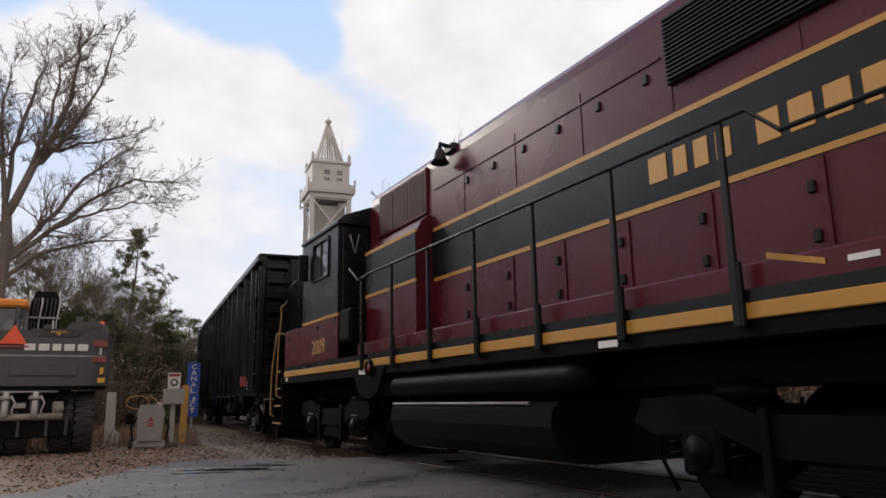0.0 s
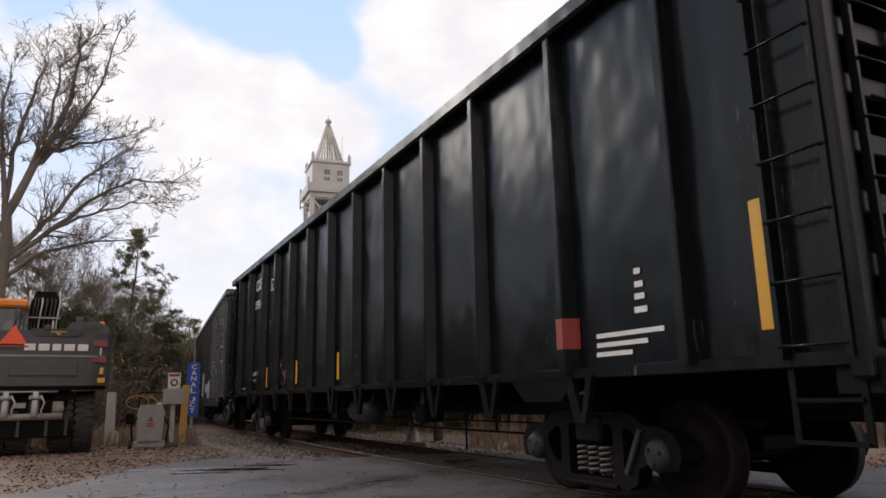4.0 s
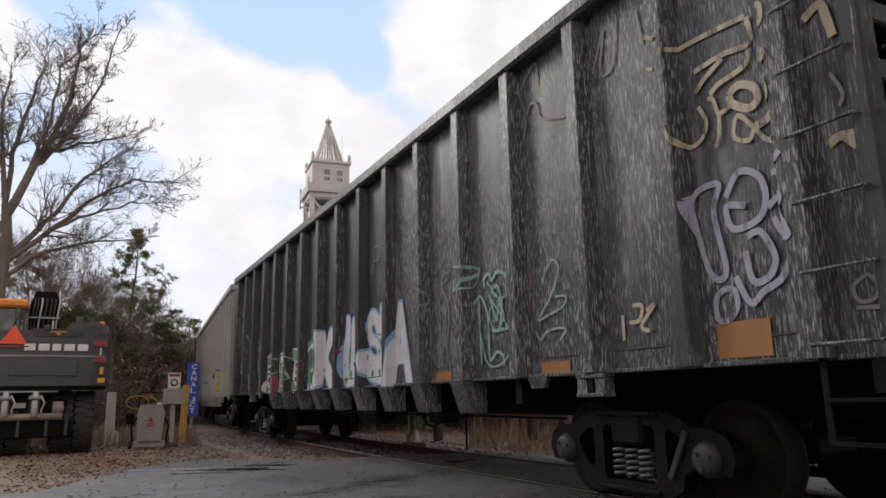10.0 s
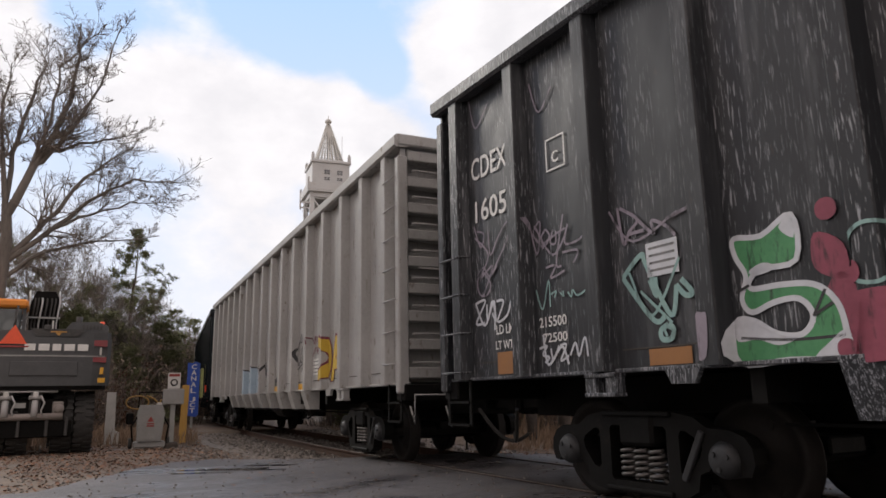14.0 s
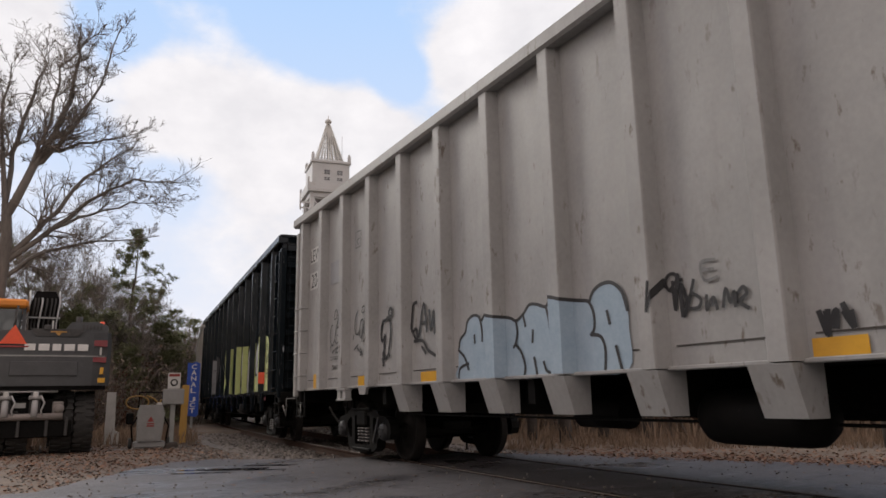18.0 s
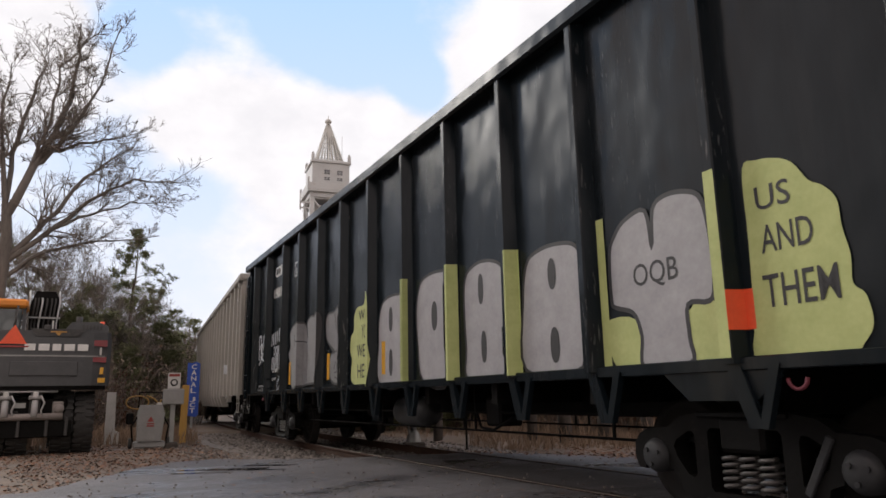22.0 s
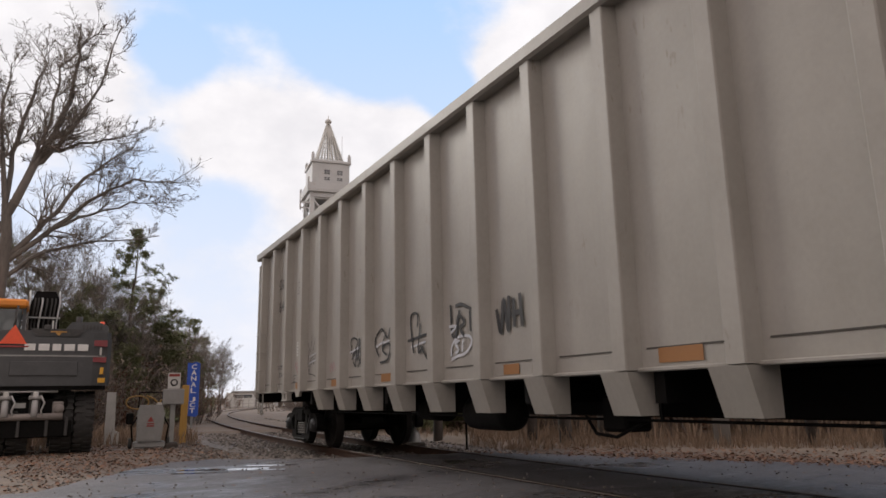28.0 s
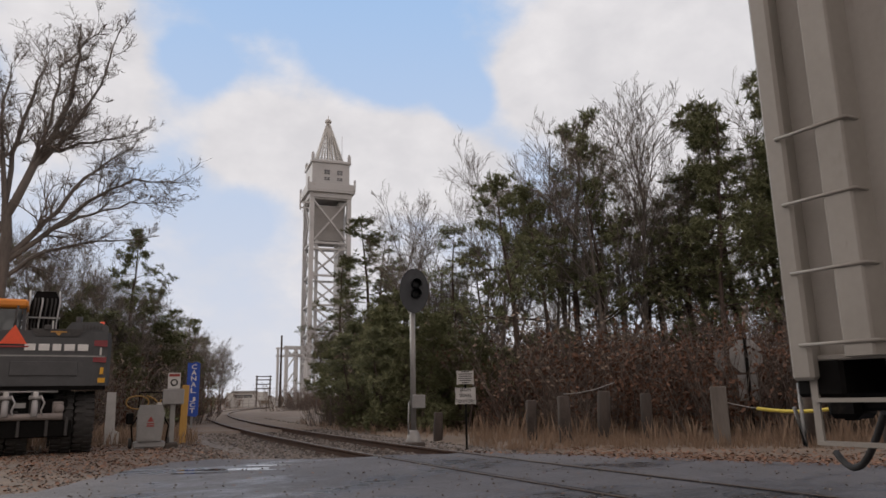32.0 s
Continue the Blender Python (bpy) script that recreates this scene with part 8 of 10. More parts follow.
patch(1, M_BLACKSPRAY, [(1.55, 2.08), (1.64, 2.10), (1.73, 1.98), (1.68, 1.95), (1.60, 1.98)], M_BLUELINE, 4)
patch(1, M_BLACKSPRAY, [(1.51, 1.76), (1.64, 1.77), (1.77, 1.70), (1.76, 1.63), (1.66, 1.63), (1.56, 1.68)], M_BLUELINE, 4)
tag(1, M_BLUELINE, 0.035, [[(1.72, 1.97), (1.85, 1.93), (2.00, 1.94)], [(1.35, 1.74), (1.52, 1.76)], [(1.68, 1.93), (1.82, 1.88), (1.91, 1.81)]])
spot(1, 1.37, 1.61, 0.033, 0.048, M_GREEN)
spot(1, 1.58, 1.35, 0.057, 0.061, M_GREEN)
spot(1, 1.87, 1.68, 0.032, 0.037, M_GREEN)
spot(1, 1.88, 1.36, 0.047, 0.058, M_GREEN)
spot(1, 1.66, 1.48, 0.017, 0.019, M_GREEN)
spot(1, 1.52, 1.47, 0.014, 0.016, M_GREEN)
spot(1, 0.56, 1.37, 0.061, 0.073, M_GREEN)
spot(1, 0.32, 1.28, 0.052, 0.061, M_GREEN)
spot(1, 0.25, 1.54, 0.034, 0.038, M_GREEN)
spot(1, 0.50, 1.45, 0.019, 0.018, M_GREEN)
spot(1, -0.92, 1.51, 0.037, 0.050, M_GREEN)
spot(1, -0.85, 1.23, 0.045, 0.044, M_GREEN)
tag(1, M_BLACKSPRAY, 0.014, [[(1.29, 1.29), (1.66, 1.29), (1.98, 1.30)], [(0.15, 1.29), (0.75, 1.30)]])
spot(1, 0.90, 1.72, 0.045, 0.042, M_BRICKRED)
spot(1, 0.93, 1.54, 0.049, 0.047, M_BRICKRED)
spot(1, 0.87, 1.37, 0.055, 0.052, M_BRICKRED)
spot(1, 1.02, 1.83, 0.038, 0.036, M_BRICKRED)
spot(1, 0.93, 1.28, 0.043, 0.041, M_BRICKRED)
spot(1, 1.15, 2.23, 0.042, 0.042, M_BRICKRED)
spot(1, 1.17, 1.77, 0.036, 0.035, M_BRICKRED)
spot(1, 2.13, 2.21, 0.051, 0.061, M_BRICKRED)
spot(1, 2.12, 1.84, 0.065, 0.077, M_BRICKRED)
spot(1, 2.18, 2.03, 0.032, 0.039, M_BRICKRED)
spot(1, 2.03, 1.75, 0.030, 0.035, M_BRICKRED)
spot(1, 0.01, 2.05, 0.059, 0.049, M_BRICKRED)
spot(1, 0.06, 1.78, 0.065, 0.054, M_BRICKRED)
spot(1, -0.14, 1.63, 0.053, 0.043, M_BRICKRED)
spot(1, -0.02, 1.39, 0.058, 0.047, M_BRICKRED)
spot(1, -0.21, 1.30, 0.053, 0.042, M_BRICKRED)
spot(1, 1.07, 1.52, 0.032, 0.030, M_BRICKRED)
spot(1, 2.08, 1.41, 0.033, 0.038, M_BRICKRED)
patch(1, M_PINK, [(2.12, 1.46), (2.24, 1.46), (2.26, 1.36), (2.14, 1.34)], None, 1)
tag(4, M_BLACKSPRAY, 0.03, [[(-3.25, 1.94), (-3.15, 1.97), (-3.01, 1.95), (-2.94, 1.90), (-2.97, 1.82), (-3.12, 1.72), (-3.20, 1.61)], [(-3.25, 1.94), (-3.21, 1.71)], [(-3.20, 1.61), (-3.07, 1.68), (-2.98, 1.79), (-3.02, 1.56), (-3.02, 1.49), (-3.14, 1.58)], [(-2.98, 1.82), (-2.94, 1.58), (-2.85, 1.94), (-2.84, 1.80), (-2.88, 1.64), (-2.79, 1.58), (-2.77, 1.85)], [(-2.77, 1.85), (-2.72, 2.10), (-2.71, 1.87)], [(-2.72, 1.84), (-2.72, 1.58)], [(-2.91, 1.48), (-2.83, 1.54), (-2.68, 1.53), (-2.58, 1.49)]])
tag(4, M_CHALK, 0.025, [[(-3.23, 1.71), (-3.00, 1.79), (-2.59, 1.81)], [(-3.10, 1.62), (-2.84, 1.68), (-2.56, 1.68)], [(-2.10, 1.74), (-1.95, 1.79), (-1.79, 1.81)], [(-5.64, 1.80), (-5.11, 1.86)], [(-5.65, 1.67), (-5.04, 1.74)]])
tag(4, M_BLACKSPRAY, 0.02, [[(-5.66, 1.91), (-5.70, 1.67), (-5.63, 1.50), (-5.52, 1.76), (-5.48, 1.65), (-5.38, 1.87), (-5.34, 1.64), (-5.21, 1.85), (-5.13, 1.62), (-5.06, 1.49)], [(-5.71, 2.08), (-5.57, 1.90), (-5.46, 2.22)], [(-5.27, 2.15), (-5.37, 1.90)], [(-5.04, 2.07), (-5.16, 1.85)], [(-5.63, 1.47), (-5.30, 1.43), (-5.05, 1.35)]])

def end_lettering(w, half, rows):
    """Stencils on the front end of a wagon."""
    car = WAGONS[w][0]
    for text, y0, y1, z0, z1 in rows:
        co, fc = fitted(text, y0, y1, z0, z1, 0.01)
        me = Shape().add([(half - 0.030, y, z) for y, z in co], fc).mesh("lettering", M_WHITE)
        part("lettering", me, M_WHITE, car)


end_lettering(0, 10.10, [("CDEX 19348", -0.40, 0.50, 4.27, 4.40)])
end_lettering(1, 9.825, [("CDEX", 0.02, 0.36, 3.95, 4.08), ("16055", 0.02, 0.40, 3.70, 3.83)])
for z_, n_ in ((4.10, 0.14), (4.03, 0.40), (3.96, 0.40), (3.78, 0.34), (3.70, 0.44)):
    for k_ in range(round(n_ / 0.06)):
        part("stencil_mark", Shape().box(10.072, 10.075, -0.14 + 0.095 * k_, -0.14 + 0.095 * k_ + (0.07 if (k_ * 7 + round(z_ * 100)) % 3 else 0.045), z_, z_ + 0.024), M_CHALK, WAGONS[0][0])


# ---------------------------------------------------------------- trees and brush
def bough(big, small, p, d, length, r, level, rng, depth, droop, counts=(9, 7, 5, 4), wander=1.0, least=0.008):
    """One branch and, by recursion, its side branches; big is a list that takes one shape for the trunk and for each limb."""
    n = 5 if level < 2 else (4 if level == 2 else 3)
    pts, radii = [p.copy()], [r]
    q, w = p.copy(), d.copy()
    for i in range(n):
        k = wander * (0.15 + 0.045 * level)
        w = (w + Vector((rng.uniform(-k, k), rng.uniform(-k, k), rng.uniform(-k, k) + droop))).normalized()
        q = q + w * (length / n)
        pts.append(q.copy())
        radii.append(max(least, r * (1 - 0.72 * (i + 1) / n)))
    if level < 2:
        big.append(Shape().tube(pts, radii, 7 if level == 0 else 5, True, False))
    else:
        small.tube(pts, radii, 3, False, False)
    if level >= depth:
        return
    count = counts[level]
    for c in range(count):
        u = rng.uniform(0.34 if level == 0 else 0.12, 1.0)
        j = min(n - 1, int(u * n))
        f = u * n - j
        base = pts[j].lerp(pts[j + 1], f)
        along = (pts[j + 1] - pts[j]).normalized()
        side = along.orthogonal().normalized()
        side = Matrix.Rotation(rng.uniform(0, 6.283), 3, along) @ side
        a = radians(rng.uniform(24, 50))
        dd = (along * math.cos(a) + side * math.sin(a) + Vector((0, 0, 0.22))).normalized()
        rr = max(least, radii[j] * rng.uniform(0.42, 0.66))
        bough(big, small, base, dd, length * (rng.uniform(0.42, 0.66) if level < 2 else rng.uniform(0.36, 0.58)) * (1.15 - 0.4 * u), rr, level + 1, rng, depth, droop * 0.6, counts, wander, least)


def grown(shapes, height):
    """Scales the shapes of one tree so that its top stands at the given height."""
    top = max(v[2] for s in shapes for v in s.v)
    k = height / top
    for s in shapes:
        s.v = [(x * k, y * k, z * k) for x, y, z in s.v]


def bare_tree_meshes(seed, height, r, depth=4, spread=0.0, counts=(8, 8, 6, 4)):
    """Meshes of a leafless tree: trunk, crown of twigs, then its limbs."""
    rng = random.Random(seed)
    big, small = [], Shape()
    bough(big, small, Vector((0, 0, -0.3)), Vector((spread, 0, 1)).normalized(), height * 0.85, r, 0, rng, depth, 0.06, counts, 0.5)
    grown(big + [small], height)
    return [big[0].mesh("trunk", M_BARK), small.mesh("crown", M_TWIG)] + [b.mesh("limb", M_BARK) for b in big[1:]]


def tree_parts(meshes):
    return ["trunk", "crown"] + ["limb"] * (len(meshes) - 2)


def old_oak_meshes(seed):
    """A leaning oak whose long crooked leaders sweep to one side (+x)."""
    rng = random.Random(seed)
    small = Shape()
    trunk = Shape().tube([(-0.25, 0, -0.3), (-0.05, 0.03, 1.6), (0.15, 0, 3.6), (0.20, 0, 5.0), (0.12, 0, 5.9)], [0.28, 0.21, 0.155, 0.135, 0.11], 9, True, False)
    limbs = []
    leaders = (([(0.12, 5.6), (0.65, 7.07), (1.01, 7.95), (1.28, 9.03), (1.36, 10.1), (1.33, 11.0)], 0.125), ([(0.58, 6.95), (1.14, 7.65), (1.50, 8.40), (1.95, 9.26), (2.25, 10.9)], 0.075),
               ([(1.03, 7.46), (1.63, 7.82), (2.41, 8.15), (3.25, 8.57)], 0.05), ([(0.19, 4.55), (0.99, 5.52), (1.59, 6.56), (2.18, 7.28), (2.85, 7.8)], 0.085),
               ([(0.2, 4.40), (1.2, 5.44), (2.16, 6.49), (3.03, 7.03), (4.15, 7.15)], 0.08), ([(0.10, 5.9), (0.10, 7.28), (0.36, 8.74), (0.61, 9.9), (0.66, 10.5)], 0.08),
               ([(0.11, 5.8), (-0.17, 8.05), (-0.12, 9.6)], 0.08), ([(0.14, 4.05), (0.99, 4.85), (2.24, 5.25), (3.8, 5.6)], 0.065), ([(0.1, 5.2), (-0.9, 7.2), (-1.5, 9.2)], 0.09),
               ([(0.15, 4.6), (-1.2, 6.0), (-2.6, 7.2)], 0.08), ([(0.3, 6.3), (0.9, 8.2), (0.95, 9.6), (1.75, 10.7)], 0.06), ([(1.2, 5.5), (2.0, 5.9), (2.9, 6.3), (3.7, 6.4)], 0.045))
    for line, r in leaders:
        away = rng.uniform(-0.28, 0.28)
        pts = []
        for i in range(len(line) - 1):
            for j in range(3):
                u = j / 3
                x, z = line[i][0] * (1 - u) + line[i + 1][0] * u, line[i][1] * (1 - u) + line[i + 1][1] * u
                pts.append(Vector((x + rng.uniform(-.05, .05), away * (z - line[0][1]) + rng.uniform(-.06, .06), z + rng.uniform(-.05, .05))))
        pts.append(Vector((line[-1][0], away * (line[-1][1] - line[0][1]), line[-1][1])))
        n = len(pts) - 1
        radii = [max(0.012, r * (1 - 0.86 * i / n)) for i in range(n + 1)]
        limbs.append(Shape().tube(pts, radii, 6, True, False).mesh("limb", M_BARK))
        span = sum((pts[i + 1] - pts[i]).length for i in range(n))
        for k in range(int(span * 6.4)):
            u = rng.uniform(0.12, 1.0) ** 0.85
            j = min(n - 1, int(u * n))
            base = pts[j].lerp(pts[j + 1], u * n - j)
            along = (pts[j + 1] - pts[j]).normalized()
            side = Matrix.Rotation(rng.uniform(0, 6.283), 3, along) @ along.orthogonal().normalized()
            a = radians(rng.uniform(25, 65))
            dd = (along * math.cos(a) + side * math.sin(a) + Vector((0.12, 0, 0.16))).normalized()
            bough([], small, base, dd, rng.uniform(0.45, 1.4) * (1.15 - 0.45 * u), max(0.009, radii[j] * 0.36), 2, rng, 4, 0.02, (0, 0, 6, 5), 1.5, 0.0045)
    return [trunk.mesh("trunk", M_BARK), small.mesh("crown", M_TWIG)] + limbs


def pine_meshes(seed, height, r, first=0.32, reach=0.30, tufts=9, density=2.8):
    rng = random.Random(seed)
    wood, needles = Shape(), Shape()
    pts, radii = [], []
    q, w = Vector((0, 0, -0.3)), Vector((rng.uniform(-.05, .05), rng.uniform(-.05, .05), 1))
    n = 9
    for i in range(n + 1):
        pts.append(q.copy())
        radii.append(r * (1 - 0.88 * i / n))
        w = (w + Vector((rng.uniform(-.10, .10), rng.uniform(-.10, .10), 0.2))).normalized()
        q = q + w * ((height + 0.3) / n)
    wood.tube(pts, radii, 7, True, False)

    def tuft(c, size):
        up = Vector((rng.uniform(-.6, .6), rng.uniform(-.6, .6), 0.6)).normalized()
        v, f = [], []
        for k in range(13):
            d = (up * rng.uniform(-0.1, 1.0) + Vector((rng.gauss(0, 1), rng.gauss(0, 1), rng.gauss(0, 0.8))).normalized()).normalized()
            s = d.orthogonal().normalized() * size * 0.085
            o = len(v)
            v += [c - s, c + s, c + d * size * rng.uniform(0.7, 1.2)]
            f.append((o, o + 1, o + 2))
        needles.add(v, f)

    limbs = int(height * density)
    for i in range(limbs):
        u = first + (1 - first) * (i + rng.random()) / limbs
        j = min(n - 1, int(u * n))
        base = pts[j].lerp(pts[j + 1], u * n - j)
        a = rng.uniform(0, 6.283)
        ln = height * reach * (1.0 - 0.72 * (u - first) / (1 - first)) * rng.uniform(0.55, 1.15)
        d = Vector((math.cos(a), math.sin(a), rng.uniform(-0.15, 0.45))).normalized()
        b = [base]
        for k in range(4):
            d = (d + Vector((rng.uniform(-.22, .22), rng.uniform(-.22, .22), rng.uniform(-.1, .25)))).normalized()
            b.append(b[-1] + d * ln / 4)
        r0 = max(0.012, radii[j] * 0.35)
        wood.tube(b, [r0, r0 * .8, r0 * .6, r0 * .4, 0.008], 4, True, False)
        for k in range(tufts):
            t = (1 - 0.6 * rng.random() ** 1.6) * 4
            m = min(3, int(t))
            c = b[m].lerp(b[m + 1], t - m)
            off = Vector((rng.gauss(0, 1), rng.gauss(0, 1), rng.gauss(0.25, 0.6))) * ln * 0.16
            e = c + off
            wood.tube([c, e], [0.012, 0.006], 3, False, False)
            for z in range(3):
                tuft(e + Vector((rng.gauss(0, .14), rng.gauss(0, .14), rng.gauss(0, .07))), rng.uniform(0.17, 0.32))
    for k in range(8):
        tuft(pts[-1] + Vector((rng.gauss(0, .15), rng.gauss(0, .15), rng.gauss(0, .15))), 0.28)
    grown((wood, needles), height)
    return wood.mesh("trunk", M_PINEBARK), needles.mesh("crown", M_NEEDLE)


def brush_meshes(seed, height, stems, leaves, leaf_mat):
    rng = random.Random(seed)
    wood, lf = Shape(), Shape()
    for i in range(stems):
        a, rad = rng.uniform(0, 6.283), height * 0.45 * math.sqrt(rng.random())
        p = Vector((math.cos(a) * rad, math.sin(a) * rad, -0.15))
        d = Vector((math.cos(a) * 0.35 + rng.uniform(-.3, .3), math.sin(a) * 0.35 + rng.uniform(-.3, .3), 1)).normalized()
        ln = height * rng.uniform(0.5, 1.1)
        pts = [p]
        for k in range(4):
            d = (d + Vector((rng.uniform(-.2, .2), rng.uniform(-.2, .2), 0.05))).normalized()
            pts.append(pts[-1] + d * ln / 4)
        wood.tube(pts, [0.014, 0.012, 0.010, 0.007, 0.004], 3, False, False)
        for k in range(6):
            t = rng.uniform(0.8, 4)
            m = min(3, int(t))
            c = pts[m].lerp(pts[m + 1], t - m)
            e = c + (d + Vector((rng.gauss(0, .7), rng.gauss(0, .7), rng.gauss(0.1, .4)))).normalized() * ln * rng.uniform(0.12, 0.3)
            wood.tube([c, c.lerp(e, 0.5) + Vector((0, 0, .02)), e], [0.007, 0.005, 0.004], 3, False, False)
            for z in range(leaves):
                g = c.lerp(e, rng.uniform(0.3, 1.1)) + Vector((rng.gauss(0, .06), rng.gauss(0, .06), rng.gauss(0, .06)))
                u = Vector((rng.gauss(0, 1), rng.gauss(0, 1), rng.gauss(0, 1))).normalized() * rng.uniform(0.035, 0.065)
                w = u.orthogonal().normalized() * u.length * 0.55
                lf.add([g - u, g + w, g + u, g - w], [(0, 1, 2, 3)])
    return wood.mesh("stem_clump", M_BRUSHWOOD), (lf.mesh("foliage", leaf_mat) if leaves else None)


def plant(name, label, category, meshes, names, x, y, turn=0.0, size=1.0, group="", stretch=1.0):
    t = thing(name, label, category, group=group)
    t.matrix_basis = pose(x, y, ground_height(x, y), 0, 0, turn) @ Matrix.Diagonal((size, size, size * stretch, 1))
    for n, me in zip(names or tree_parts(meshes), meshes):
        if me:
            part(n, me, None, t)
    return t


def at_column(x):
    """Bearing of a picture column, in degrees."""
    return math.degrees(math.atan((x - 784) / 1269))


OAKS = [bare_tree_meshes(11, 12.0, 0.20), bare_tree_meshes(12, 12.0, 0.17), bare_tree_meshes(13, 12.0, 0.16), bare_tree_meshes(17, 12.0, 0.15, 4, 0.1)]
PINES = [pine_meshes(21, 11.0, 0.17, 0.28, 0.27, 10, 2.6), pine_meshes(22, 11.0, 0.16, 0.38, 0.25, 9, 2.0), pine_meshes(23, 11.0, 0.15, 0.42, 0.26, 9, 2.0), pine_meshes(24, 4.0, 0.08, 0.06, 0.38, 9, 4.0)]
SHRUBS = [brush_meshes(31, 2.4, 38, 5, M_RUSSET), brush_meshes(32, 2.2, 56, 0, M_RUSSET), brush_meshes(33, 2.6, 46, 2, M_BRUSH)]
OLD_OAK = old_oak_meshes(47)

WOODS = [  # bearing column, distance, kind, height
    (555, 52, "o", 6.5), (600, 42, "p", 9.6), (640, 38, "p", 11.2), (662, 38, "q", 10.3), (735, 33, "o", 11.4), (755, 36, "o", 11.0), (778, 34, "o", 11.2), (850, 33, "o", 11.4), (845, 34, "q", 8.6), (880, 29, "o", 12.4), (918, 31, "o", 12.4),
    (985, 33, "o", 11.5), (1008, 29, "o", 12.8), (1035, 30, "q", 13.4), (1060, 31, "o", 13.4), (1085, 27, "o", 13.6), (1112, 34, "o", 13.6), (1145, 28, "o", 13.9), (1180, 31, "o", 12.6), (1205, 30, "o", 12.8), (1228, 29, "q", 10.2), (1255, 32, "o", 12.8), (1292, 28, "p", 12.6), (1335, 30, "q", 13.0),
    (1385, 29, "o", 13.2), (1430, 27, "p", 13.0), (1475, 29, "o", 12.4), (1530, 27, "q", 12.8), (1600, 28, "o", 13.0), (1680, 27, "q", 12.5), (1790, 27, "p", 12.0),
    (960, 44, "o", 9.5), (1060, 42, "p", 9.5), (1210, 42, "o", 11.5), (700, 46, "p", 10.0), (820, 44, "o", 9.5), (1320, 42, "o", 11.0),
    (598, 30, "s", 3.6), (625, 26, "s", 3.6), (650, 25, "s", 3.4), (678, 24, "s", 3.6), (702, 24, "s", 3.2), (738, 23, "s", 3.6), (770, 23, "s", 3.0), (800, 23, "s", 3.4), (845, 23, "s", 2.8), (612, 32, "s", 4.6), (640, 29, "s", 4.4), (668, 27, "s", 4.4), (690, 28, "s", 4.9), (715, 26, "s", 4.4), (752, 25, "s", 4.3), (785, 25, "s", 3.8), (822, 22, "s", 3.0), (575, 36, "s", 4.2), (905, 24, "s", 2.8), (655, 33, "s", 6.2), (725, 30, "s", 6.0),
    # beside the machine and the signs
    (222, 38, "q", 9.8), (262, 42, "q", 7.6), (150, 40, "p", 7.2), (100, 38, "q", 7.0), (190, 44, "p", 7.2), (300, 52, "p", 7.6), (330, 58, "p", 7.6), (352, 70, "p", 7.2), (60, 42, "p", 7.5),
    (285, 46, "s", 5.0), (240, 44, "s", 5.2), (170, 36, "s", 5.0), (318, 60, "s", 5.6), (120, 34, "s", 5.0), (30, 36, "p", 8.0), (-40, 38, "p", 9.0), (-120, 36, "q", 9.0), (130, 46, "o", 8.6), (175, 42, "o", 8.4), (255, 48, "o", 8.2), (210, 50, "o", 8.5), (310, 64, "o", 8.5), (95, 34, "s", 5.4), (205, 36, "s", 5.6), (250, 37, "s", 5.2), (300, 47, "s", 5.6), (60, 36, "s", 5.5), (335, 62, "s", 5.8),
]


